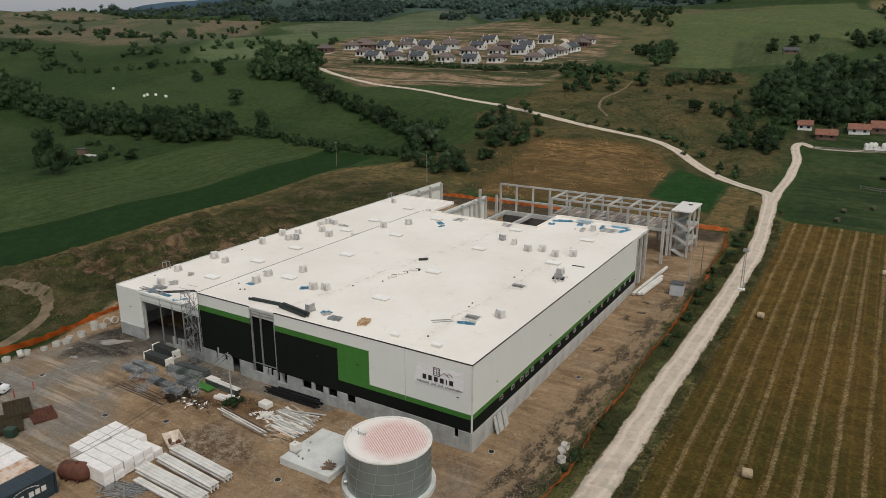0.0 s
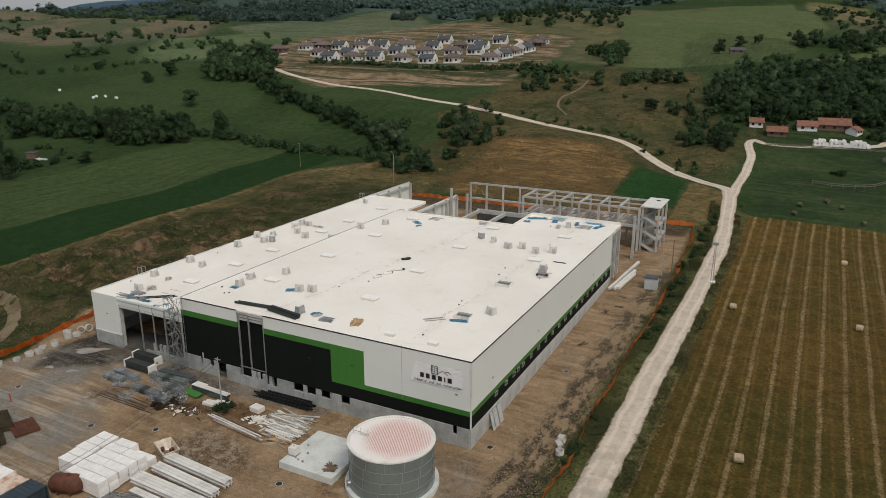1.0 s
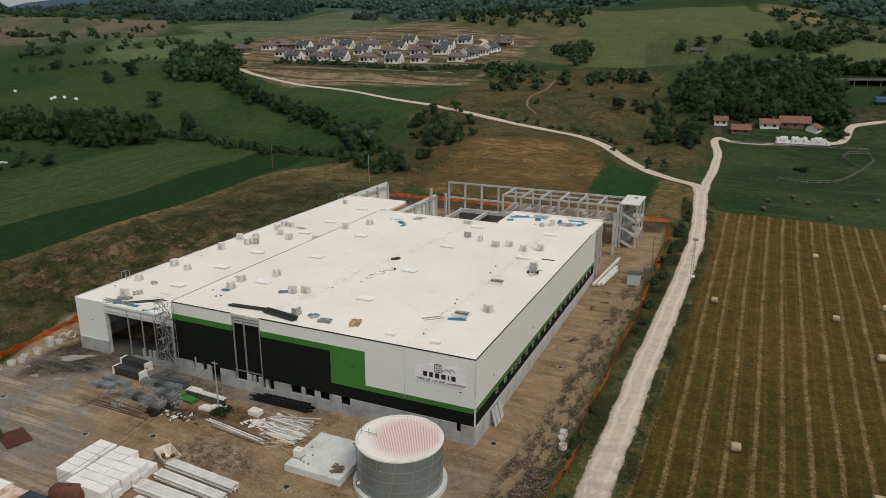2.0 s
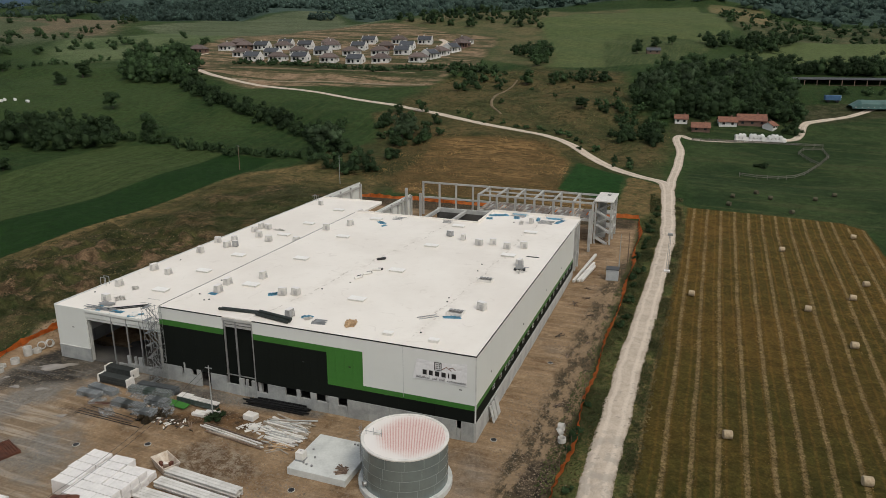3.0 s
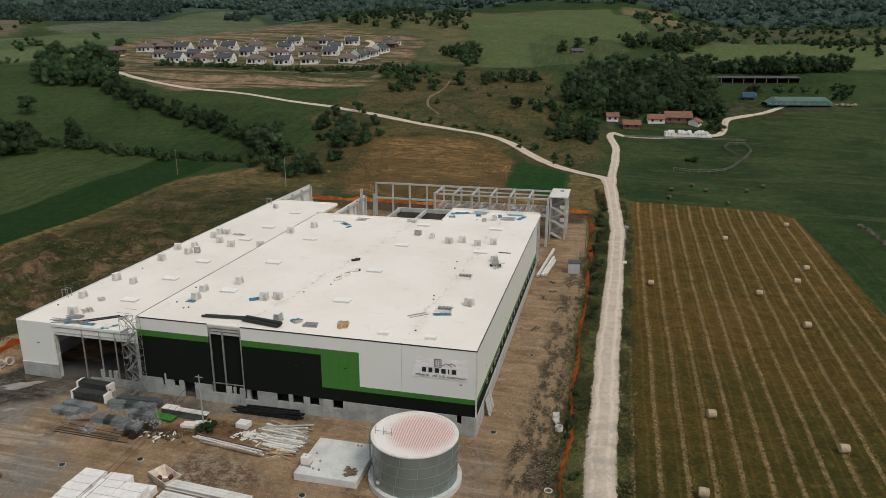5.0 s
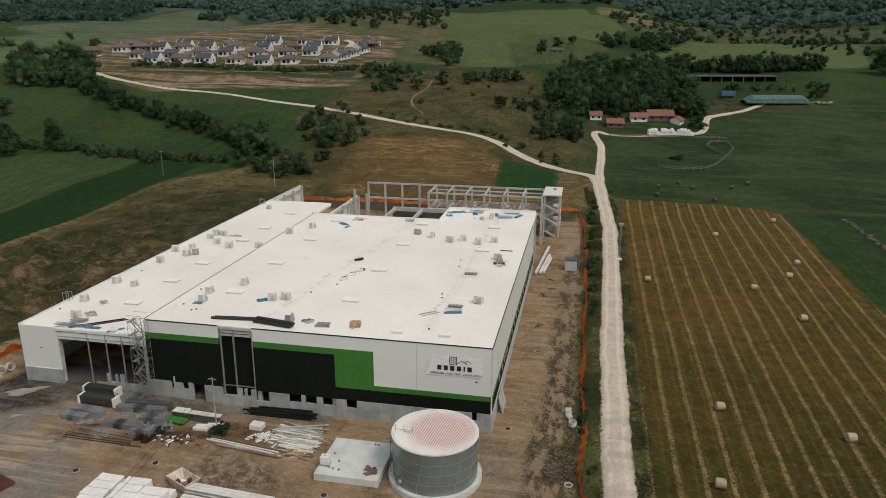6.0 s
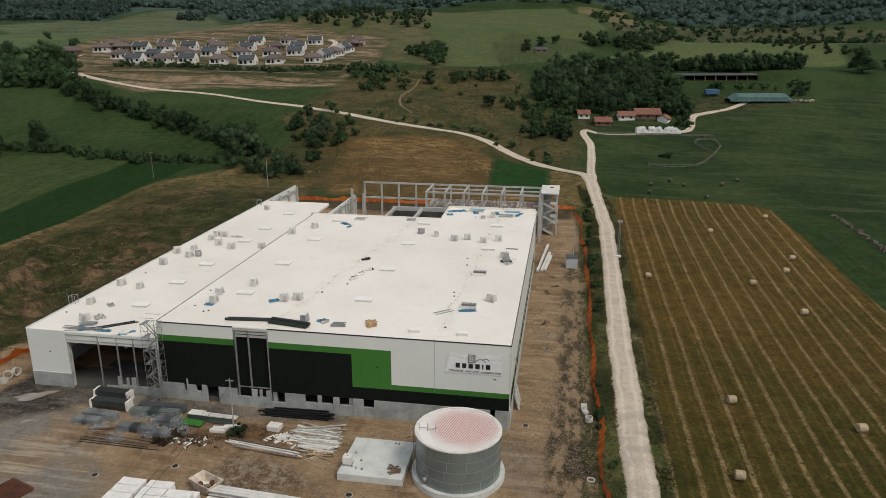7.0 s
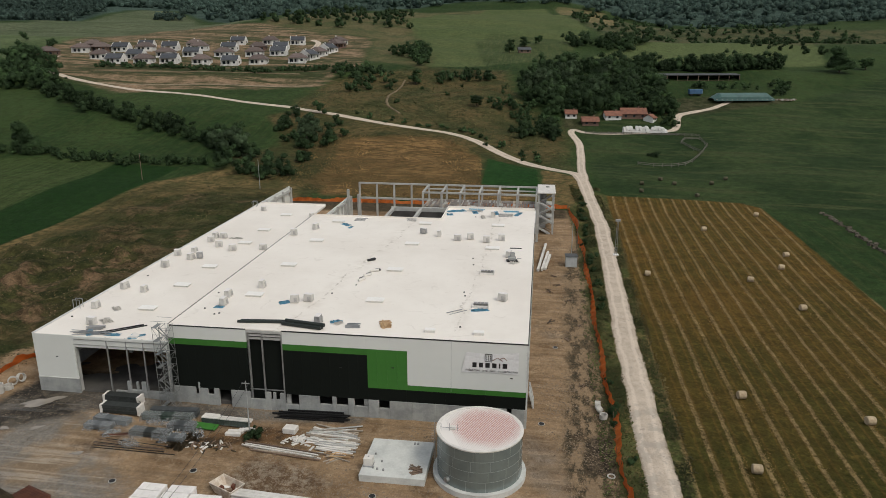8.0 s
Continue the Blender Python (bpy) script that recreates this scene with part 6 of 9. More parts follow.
old = round_bale("old_bale", "dark weathered round bale on pasture", M["bale_old"], 0.55, 1.05)
old["group"] = "bales on the pasture"
for i, (x, y) in enumerate(((29.6, 127.8), (36.8, 141), (40.2, 136.8), (44.8, 126.5), (51.5, 140), (57, 146.5), (30.6, 135))):
    b = old if i == 0 else copy_thing(old, Matrix())
    b.matrix_basis = pose(x, y, gz(x, y), 0, 0, random.uniform(0, 180))
wrapped = round_bale("wrapped_bale", "round bale wrapped in white film, in a stack", M["bale_wrap"], 0.65, 1.25)
wrapped["group"] = "stack of wrapped bales"
n = 0
for k in range(14):
    for row in range(2):
        for lvl in range(2):
            if lvl == 1 and (k % 5 == 3 or row == 1 and k % 3 == 0):
                continue
            x, y = 32.5 + k * 1.22, 205.6 + k * 0.22 + row * 1.5
            b = wrapped if n == 0 else copy_thing(wrapped, Matrix())
            b.matrix_basis = pose(x, y, gz(x, y) + lvl * 1.22, 0, 0, 100 + random.uniform(-12, 12))
            n += 1
for x, y in ((-307.8, 169.5), (-276.2, 164.3), (-276.7, 166.4), (-272.1, 167.8), (-263.7, 167.1)):
    b = copy_thing(wrapped, Matrix())
    b.matrix_basis = pose(x, y, gz(x, y), 0, 0, random.uniform(0, 180))
    tagged(b, "round bale wrapped in white film on a meadow", "bale", "bales on the far meadow")
thicket("garden_shrubs", "small fruit bushes in a meadow plot", "shrubs", [(-201.8, 79.8), (-221.6, 98.1), (-218.4, 99.5), (-210.9, 99.1), (-198.4, 93.8), (-213.9, 114.1), (-231.5, 120.5), (-198.1, 100.7), (-198.5, 86.5), (-200.1, 89.5), (-201.1, 83.2), (-206, 96), (-204, 84)], 3.4, 2.4, 40, 4, 0.4, M["leaf"])
hut = thing("garden_hut", "tumbledown dark timber hut in a meadow plot", "hut", pose(-213.5, 89.5, gz(-213.5, 89.5), 0, 0, 25))
box_part("wall", -1.6, 1.6, -1.1, 1.1, -0.3, 1.9, M["old_timber"], hut, 0.03)
box_part("roof", -1.8, 1.8, -1.3, 1.3, 1.91, 2.05, M["grey_dark"], hut, 0.02)
heap = bmesh.new()
for i in range(14):
    add_box(heap, -0.5, 0.5, -0.3, 0.3, 0, 0.4, 0.05, pose(-208.5 + random.gauss(0, 1.2), 88.8 + random.gauss(0, 0.7), gz(-208.5, 88.8), random.uniform(-20, 20), random.uniform(-20, 20), random.uniform(0, 180)))
tagged(part("rubble_heap", heap, M["concrete_pale"], None), "heap of pale rubble beside a hut", "rubble", kind="stuff")

thicket("tree_belt", "close row of dark trees behind a long barn", "woodland", along([(52, 316), (80, 322), (104, 328), (128, 340)], 2.6, 1.5), 7.5, 8, 30, 5, 0.7, M["leaf"])
thicket("thicket", "dark bushes between a barn and a covered clamp", "shrubs", along([(73, 286), (79, 281), (86, 284), (96, 287), (105, 288)], 3.6, 2.0), 4.2, 3.2, 30, 4, 0.5, M["leaf"])
thicket("thicket", "dark trees at the end of a covered clamp", "shrubs", along([(105, 268), (110, 276), (113, 288), (115, 301)], 3.6, 2.2), 5.5, 5.5, 32, 5, 0.55, M["leaf"])
thicket("shrubs", "low bush in a mown meadow", "shrubs", [(38.6, 177.2), (40.6, 176.8)], 3.4, 1.5, 40, 4, 0.35, M["leaf"])
lane = thing("lane_fence", "dark plank fence below a farm lane", "fence")
for i in range(15):
    p = [(17.5 + 2.9 * j, 201.3 + 0.42 * j) for j in (i, i + 1)]
    bm = bmesh.new()
    add_box(bm, -0.1, 0.1, -0.1, 0.1, -0.3, 1.1, 0, Matrix.Translation((*p[0], gz(*p[0]))))
    part("post", bm, M["fence_wood"], lane)
    for z in (0.35, 0.75):
        bm = bmesh.new()
        add_beam(bm, (*p[0], gz(*p[0]) + z), (*p[1], gz(*p[1]) + z), 0.06, 0.24)
        part("rail", bm, M["fence_wood"], lane)
fence = thing("paddock_fence", "weathered wooden rail fence round a small paddock", "fence")
line = [(33, 164.5), (38, 163.8), (44, 165), (49, 168), (52, 172), (57, 182), (61, 193), (60, 202), (54, 200), (52, 195), (55, 186), (57.5, 182)]
for (ax, ay), (bx, by) in zip(line, line[1:]):
    k = max(1, int(math.hypot(bx - ax, by - ay) / 2.6))
    for i in range(k):
        p = [(ax + (bx - ax) * u, ay + (by - ay) * u) for u in (i / k, (i + 1) / k)]
        bm = bmesh.new()
        add_box(bm, -0.1, 0.1, -0.1, 0.1, -0.3, 1.35, 0, Matrix.Translation((*p[0], gz(*p[0]))))
        part("post", bm, M["fence_wood"], fence)
        for z in (0.6, 1.1):
            bm = bmesh.new()
            add_beam(bm, (*p[0], gz(*p[0]) + z), (*p[1], gz(*p[1]) + z), 0.06, 0.2)
            part("rail", bm, M["fence_wood"], fence)
wall_line = [(74.6, 117), (75.2, 113), (75.4, 90), (76, 66)]
bm = bmesh.new()
for x, y in along(wall_line, 0.5, 0.35):
    s = random.uniform(0.25, 0.55)
    add_box(bm, -s, s, -s * 0.7, s * 0.7, -0.2, s * 0.9, 0.0, pose(x, y, gz(x, y), random.uniform(-20, 20), random.uniform(-20, 20), random.uniform(0, 90)))
tagged(part("stone_bank", bm, M["stone"], None), "low bank of field stones in pasture", "stone bank", kind="stuff")


# ---- roof: smoke vents, wrapped units, clutter ----
RZ = {"high": 11.025, "low": LOW + 0.035}


M["unit_grille"] = mat("pale_grille", (0.46, 0.45, 0.43), (0.36, 0.35, 0.34), 0.6, grain=8, stain=2)


M["lid_white"] = mat("white_roof_light", (0.86, 0.84, 0.81), (0.80, 0.78, 0.75), 0.4, grain=3, stain=0.9)


def make_vent():
    ob = thing("roof_light", "low white rectangular roof light curb on the membrane", "roof light")
    for name, x0, x1, y0, y1, z0, z1 in (("curb", -1.2, 1.2, -0.7, 0.7, 0, 0.34), ("lid", -1.3, 1.3, -0.8, 0.8, 0.345, 0.46)):
        bm = bmesh.new()
        add_box(bm, x0, x1, y0, y1, z0, z1, 0.03)
        part(name, bm, M["lid_white"] if name == "lid" else M["white_box"], ob)
    return ob


vent = make_vent()
first = True
for x, ys, lvl in ((-53.9, (10.1, 20.2, 29.7, 44.5, 54.0, 67.0), "low"), (-38.5, (11.7, 25.7, 40.2, 54.4), "high"), (-21.2, (11.8, 25.5, 40.4, 55.0), "high"), (-7.0, (39.5, 55.3), "high")):
    for y in ys:
        v = vent if first else copy_thing(vent, Matrix())
        first = False
        v.matrix_basis = pose(x, y, RZ[lvl]) @ Matrix.Diagonal((0.95, 0.92, 0.7, 1))
        v["group"] = "roof lights"
for x, y in ((-12.1, 2.2), (-6.1, 2.2)):
    v = copy_thing(vent, Matrix())
    v.matrix_basis = pose(x, y, RZ["high"]) @ Matrix.Diagonal((0.5, 0.5, 0.9, 1))
    v["group"] = "roof lights"


def make_unit(material, label):
    """A wrapped packing box with a slanted front and a loose lid strip."""
    ob = thing("wrapped_unit", label, "packed unit")
    bm = bmesh.new()
    vs = add_box(bm, -0.85, 0.85, -0.6, 0.6, 0.12, 1.3)
    for v in vs:
        if v.co.z > 1:
            v.co.x *= 0.9
            v.co.y = v.co.y * 0.86 + (0.14 if v.co.y < 0 else 0)
        v.co += Vector((random.uniform(-0.04, 0.04), random.uniform(-0.04, 0.04), 0))
    bmesh.ops.bevel(bm, geom=bm.edges[:], offset=0.04, segments=1, affect="EDGES")
    part("box", bm, material, ob)
    for x in (-0.7, 0.0, 0.7):
        bm = bmesh.new()
        add_box(bm, x - 0.08, x + 0.08, -0.6, 0.6, 0, 0.11)
        part("pallet_runner", bm, M["white_box"], ob)
    bm = bmesh.new()
    add_box(bm, -0.05, 0.62, -0.615, -0.5, 0.28, 0.95)
    part("label_panel", bm, M["unit_grille"], ob)
    bm = bmesh.new()
    add_box(bm, -0.8, 0.8, -0.38, 0.55, 1.31, 1.36, 0.015)
    part("film_cover", bm, M["pack_white"], ob)
    return ob


random.seed(51)
# box wrap greyed so the sides' shade is in the colour; covers stay white
M["unit_wrap"] = mat("shade_grey_wrap", (0.58, 0.56, 0.53), (0.47, 0.45, 0.43), 0.5, grain=5, stain=1.2, bump=0.01, vary=0.06)
units = [make_unit(M["unit_wrap"], "white film-wrapped unit on a pallet on the roof"), make_unit(M["grey_box"], "grey packed unit on a pallet on the roof")]
UNITS = ((-43.9, 43.6), (-41.2, 48.3), (-49.0, 41.0), (-54.2, 39.6), (-57.7, 41.6), (-59.5, 47.5), (-61.0, 47.3), (-60.7, 44.6), (-62.6, 35.4), (-59.2, 33.6), (-57.9, 34.3), (-60.5, 37.6), (-61.4, 28.8), (-62.0, 17.8), (-58.3, 16.9),
         (-61.5, 9.6), (-58.4, 3.8), (-41.2, 7.6), (-42.0, 10.9), (-38.7, 15.1), (-32.0, 9.8), (-30.3, 10.6), (-26.5, 3.0), (-47.8, 65.8), (-60.5, 70.5), (-20.4, 47.8), (-17.3, 46.3), (-13.6, 44.0), (-11.4, 45.2), (-8.4, 43.6), (-5.8, 45.1), (-4.0, 35.2), (-3.9, 14.4), (-8.6, 62.5))
seen = set()
for i, (x, y) in enumerate(UNITS):
    kind = 1 if i in (22, 25, 10) else 0
    u = units[kind] if kind not in seen else copy_thing(units[kind], Matrix())
    seen.add(kind)
    k = random.uniform(0.6, 0.76)
    u.matrix_basis = pose(x, y, RZ["high" if x > DIV else "low"], 0, 0, random.choice((0, 5, -8, 12, 88, -20, 75))) @ Matrix.Diagonal((k, k, random.uniform(0.75, 0.92), 1))
    u["group"] = "wrapped units on the roof"


def make_hatch(x, y):
    ob = thing("roof_hatch", "open framed roof opening with slatted louvres", "roof hatch")
    bm = bmesh.new()
    for a in ((-1.3, 1.3, -0.95, -0.8), (-1.3, 1.3, 0.8, 0.95), (-1.3, -1.15, -0.8, 0.8), (1.15, 1.3, -0.8, 0.8)):
        add_box(bm, *a, 0, 0.35, 0.01)
    part("frame", bm, M["white_box"], ob)
    bm = bmesh.new()
    add_box(bm, -1.15, 1.15, -0.8, 0.8, 0.02, 0.06)
    part("opening", bm, M["unit_grille"], ob)
    for i in range(4):
        bm = bmesh.new()
        add_box(bm, -1.12 + i * 0.58, -0.68 + i * 0.58, 0.1, 0.75, 0.3, 0.36)
        part("louvre", bm, M["grey_box"], ob)
    ob.matrix_basis = pose(x, y, RZ["high"]) @ Matrix.Diagonal((0.85, 0.9, 1, 1))


make_hatch(-6.9, 26.0)
make_hatch(-6.7, 11.8)


def crumple(name, label, category, x, y, z, w, d, h, material, n=12, seed=0):
    """A loose crumpled sheet."""
    rnd = random.Random(seed)
    bm = bmesh.new()
    grid = []
    for i in range(n + 1):
        row = []
        for k in range(n + 1):
            px, py = (i / n - 0.5) * w, (k / n - 0.5) * d
            edge = min(i, k, n - i, n - k) == 0
            row.append(bm.verts.new((px + rnd.gauss(0, w * 0.03), py + rnd.gauss(0, d * 0.03), 0.01 if edge else rnd.random() ** 2 * h + 0.012)))
        grid.append(row)
    for i in range(n):
        for k in range(n):
            bm.faces.new((grid[i][k], grid[i + 1][k], grid[i + 1][k + 1], grid[i][k + 1]))
    bmesh.ops.solidify(bm, geom=bm.faces[:], thickness=0.006)
    ob = part(name, bm, material, None)
    ob.matrix_basis = pose(x, y, z, 0, 0, rnd.uniform(0, 180))
    return tagged(ob, label, category)


BLUE = "crumpled blue plastic film lying on the roof"
for i, (x, y, w, d, lvl) in enumerate(((-33.4, 9.6, 1.5, 1.2, "high"), (-41.5, 6.8, 1.3, 0.9, "high"), (-24.4, 3.8, 1.6, 1.0, "high"), (-6.7, 10.3, 2.4, 0.8, "high"), (-36.5, 52.5, 2.4, 1.2, "high"), (-35, 50.5, 1.6, 0.6, "high"),
                                        (-16.5, 66.8, 4.0, 1.6, "high"), (-12.5, 66.2, 2.6, 1.2, "high"), (-8.0, 66.0, 3.0, 0.8, "high"), (-3.5, 65.6, 3.5, 0.9, "high"), (-17.5, 63.5, 1.5, 1.3, "high"), (-57.0, 1.1, 2.2, 0.8, "low"), (-53.6, 0.9, 2.0, 0.8, "low"), (-50.2, 0.8, 2.2, 0.7, "low"))):
    crumple("blue_film", BLUE, "plastic film", x, y, RZ[lvl], w, d, 0.18, M["blue_film"], 9, i)
for i, (x, y, w, d, lvl) in enumerate(((-57.2, 5.2, 2.2, 1.4, "low"), (-58.4, 9.6, 1.8, 1.0, "low"), (-10.5, 62.0, 2.6, 0.9, "high"), (-3.0, 32.0, 1.7, 1.1, "high"), (-24.0, 3.3, 1.2, 0.8, "high"), (-57.0, 47.4, 2.6, 0.8, "low"))):
    crumple("plastic_sheet", "crumpled white plastic sheeting lying on the roof", "plastic film", x, y, RZ[lvl], w, d, 0.35, M["white_box"], 9, 50 + i)


def bundle(name, label, category, x, y, z, length, turn, pieces, material, across=0.12, height=0.1, spread=0.5, jitter=3.0, seed=0, piece="plank"):
    """A heap or bundle of long pieces, each a part."""
    rnd = random.Random(seed)
    ob = thing(name, label, category, pose(x, y, z, 0, 0, turn))
    for i in range(pieces):
        bm = bmesh.new()
        l = length * rnd.uniform(0.75, 1.0)
        o = (i / max(1, pieces - 1) - 0.5) * spread
        lvl = (i % 3) * height
        m = pose(rnd.uniform(-0.06, 0.06) * length, o, lvl + height * 0.5, 0, rnd.uniform(-0.6, 0.6), rnd.gauss(0, jitter))
        add_box(bm, -l / 2, l / 2, -across / 2, across / 2, -height / 2, height / 2, 0, m)
        part(piece, bm, rnd.choice(material) if isinstance(material, (list, tuple)) else material, ob)
    return ob


bundle("timber_heap", "heap of pale timber offcuts on the roof", "timber heap", -18.0, 3.6, RZ["high"], 1.6, 15, 36, M["timber"], 0.12, 0.09, 1.7, 55, 1)
bundle("panel_stack", "stack of grey profiled sheets on the roof", "sheet stack", -22.0, 2.6, RZ["high"], 1.9, 4, 9, M["steel"], 0.2, 0.09, 0.9, 2, 2, "sheet")
bundle("ladder_section", "short aluminium ladder section on the roof", "ladder", -9.6, 9.3, RZ["high"], 3.4, 42, 2, M["steel"], 0.09, 0.08, 0.5, 0.5, 3, "rail")
bundle("panel_stack", "stack of grey sheets at the roof edge", "sheet stack", -57.0, 2.6, RZ["low"], 2.4, 3, 8, M["grey_box"], 0.25, 0.1, 1.0, 3, 4, "sheet")
bundle("steel_angles", "loose steel angles along the roof edge", "steel bars", -56.5, 0.9, RZ["low"], 5.5, 2, 6, [M["steel"], M["grey_box"]], 0.12, 0.07, 0.8, 5, 5, "bar")
bundle("steel_angles", "long dark steel angle lying on the roof", "steel bars", -53.3, 2.6, RZ["low"], 6.0, 38, 2, M["black_trim"], 0.22, 0.1, 0.3, 1, 6, "bar")
bundle("edge_battens", "dark battens scattered near the rear roof edge", "battens", -34.5, 56.8, RZ["high"], 2.6, -1, 4, M["grey_box"], 0.2, 0.07, 2.0, 3, 7, "batten")
bundle("edge_battens", "dark battens scattered near the rear roof edge", "battens", -24.5, 57.6, RZ["high"], 2.2, 0, 3, M["grey_box"], 0.22, 0.07, 1.2, 2, 8, "batten")
bundle("edge_battens", "dark battens lying beside the roof edge", "battens", -3.0, 40.3, RZ["high"], 2.4, 0, 1, M["black_trim"], 0.25, 0.1, 0, 0, 9, "batten")
bundle("edge_battens", "pale boards beside the rear roof edge", "battens", -6.0, 64.2, RZ["high"], 3.2, 1, 5, [M["steel"], M["grey_box"]], 0.2, 0.06, 2.2, 3, 10, "board")
bundle("offcuts", "blue and white panel offcuts along the rear parapet", "offcuts", -12.5, 67.8, RZ["high"], 3.4, 1, 9, [M["white_box"], M["blue_film"], M["unit_grille"]], 0.3, 0.06, 1.8, 9, 11, "offcut")
bundle("offcuts", "blue and white panel offcuts along the rear parapet", "offcuts", -5.0, 68.0, RZ["high"], 3.6, -2, 8, [M["white_box"], M["blue_film"], M["white_box"]], 0.28, 0.06, 1.4, 8, 14, "offcut")
bundle("white_offcuts", "white panel offcuts on the roof edge", "offcuts", -50.5, 0.75, RZ["low"], 1.4, 0, 9, [M["white_box"], M["blue_film"]], 0.45, 0.05, 0.9, 25, 12, "offcut")

# rolls of dark membrane by the front edge
for (ax, ay), (bx, by), r, lbl in (((-36.8, 1.9), (-31.2, 2.4), 0.3, "long dark rolled membrane lying near the roof edge"), ((-30.9, 1.9), (-25.6, 0.95), 0.42, "thick dark rolled membrane lying near the roof edge")):
    roll = thing("membrane_roll", lbl, "membrane roll")
    for k, off in enumerate(((0, 0, 0), (0.1, 0.42, 0), (0.4, 0.21, 0.3)) if r > 0.35 else ((0, 0, 0), (0.3, 0.34, 0))):
        bm = bmesh.new()
        add_tube(bm, (ax + off[0], ay + off[1], RZ["high"] + r * 0.62 + off[2]), (bx + off[0], by + off[1], RZ["high"] + r * 0.62 + off[2]), r * 0.6, r * 0.6, 12)
        part("roll", bm, M["dark_roll"], roll)
# white and dark rolls in the middle of the roof
for i, (x, y, a) in enumerate(((-25.2, 20.2, 62), (-24.8, 22.4, 48), (-24.2, 24.6, 20), (-26.0, 30.0, 40))):
    ob = thing("felt_roll", "short roofing felt roll with a dark end", "felt roll", pose(x, y, RZ["high"], 0, 0, a))
    bm = bmesh.new()
    add_tube(bm, (-0.75, 0, 0.2), (0.6, 0, 0.2), 0.2, 0.2, 12)
    part("roll", bm, M["white_box"] if i < 3 else M["black_trim"], ob)
    bm = bmesh.new()
    add_box(bm, 0.1, 0.9, 0.24, 0.7, 0, 0.26, 0.04)
    part("bucket", bm, M["black_trim"], ob)
# machine among the units
mach = thing("welding_machine", "grey roof welding machine beside packed units", "machine", pose(-3.4, 32.9, RZ["high"], 0, 0, 10))
for name, b, m_ in (("body", (-0.6, 0.6, -0.4, 0.4, 0.2, 0.8), "steel"), ("hood", (-0.3, 0.4, -0.3, 0.3, 0.8, 1.5), "grey_box"), ("base", (-0.9, 0.9, -0.5, 0.5, 0.0, 0.2), "black_trim"), ("handle", (0.7, 1.5, -0.35, -0.25, 0.5, 0.6), "steel")):
    bm = bmesh.new()
    add_box(bm, *b, 0.04)
    part(name, bm, M[m_], mach)

# small roof drains and dark scraps
for x, y in ((-40.5, 4.6), (-41.0, 4.2), (-43.2, 6.0), (-44.0, 12.0), (-9.4, 30.0), (-9.8, 33.5), (-9.5, 17.0), (-9.2, 15.5), (-8.6, 4.2), (-25.5, 18.0), (-28.0, 14.0), (-12.0, 62.0), (-62.8, 6.0), (-61.8, 24.0)):
    bm = bmesh.new()
    z = RZ["high" if x > DIV else "low"]
    add_tube(bm, (x, y, z), (x, y, z + 0.12), 0.14, 0.1, 8)
    tagged(part("roof_drain", bm, M["black_trim"], None), "small black roof drain set in the membrane", "roof drain", "roof drains")

# access cage on the west edge
for y0 in (9.0, 74.0):
    cage = thing("ladder_cage", "steel ladder hoop over the roof edge", "ladder")
    for dy in (0, 0.7):
        bm = bmesh.new()
        add_tube(bm, (WEST - 0.2, y0 + dy, LOW - 3), (WEST - 0.2, y0 + dy, LOW + 1.3), 0.05, 0.05, 6)
        part("stile", bm, M["steel"], cage)
        bm = bmesh.new()
        add_tube(bm, (WEST - 0.2, y0 + dy, LOW + 1.3), (WEST + 0.8, y0 + dy, LOW + 1.3), 0.05, 0.05, 6)
        add_tube(bm, (WEST + 0.8, y0 + dy, LOW + 1.3), (WEST + 0.8, y0 + dy, LOW + 0.05), 0.05, 0.05, 6)
        part("hoop", bm, M["steel"], cage)

# ---- banner on the front wall ----
banner = thing("banner", "creased white advertising banner tied to the front wall", "banner")
bm = bmesh.new()
grid = []
for i in range(41):
    u = i / 40
    row = []
    for k in range(17):
        v = k / 16
        top, bot = 9.72 + 0.22 * u - 0.22 * math.sin(u * math.pi), 7.05 + 0.1 * math.sin(u * math.pi)
        x = -7.35 + 6.35 * u - 0.62 * (1 - v) * (1 - u) ** 2 - 0.1 * u
        crease = 0.012 * math.sin(26 * u + 9 * v) + 0.02 * math.sin(14 * u - 17 * v) * v
        row.append(bm.verts.new((x, -0.07 - abs(crease), bot + (top - bot) * v)))
    grid.append(row)
for i in range(40):
    for k in range(16):
        bm.faces.new((grid[i][k], grid[i + 1][k], grid[i + 1][k + 1], grid[i][k + 1]))
part("cloth", bm, M["banner_cloth"], banner)


def lettering(text, size, x, z, y, material, parent, bold=0.0):
    cu = bpy.data.curves.new("text", "FONT")
    cu.body, cu.size, cu.extrude, cu.offset = text, size, 0.004, bold
    tmp = new("tmp_text", cu)
    me = bpy.data.meshes.new_from_object(tmp.evaluated_get(bpy.context.evaluated_depsgraph_get()))
    bpy.data.objects.remove(tmp)
    me.materials.append(material)
    ob = new("lettering", me)
    ob.parent = parent
    ob.matrix_basis = pose(x, y, z, 90)
    return ob


# brand word as plain block shapes, then its readable line
bx = -6.62
for w in (0.5, 0.48, 0.52, 0.52, 0.16, 0.54):
    bm = bmesh.new()
    add_box(bm, bx, bx + w, -0.135, -0.13, 7.8, 8.42, 0.002)
    part("brand_shape", bm, M["ink"], banner)
    bx += w + 0.29
for word, wx in (("industrial", -7.45), ("and", -5.45), ("civil", -4.55), ("construction", -3.55)):
    lettering(word, 0.46, wx, 7.28, -0.13, M["ink"], banner)
bm = bmesh.new()
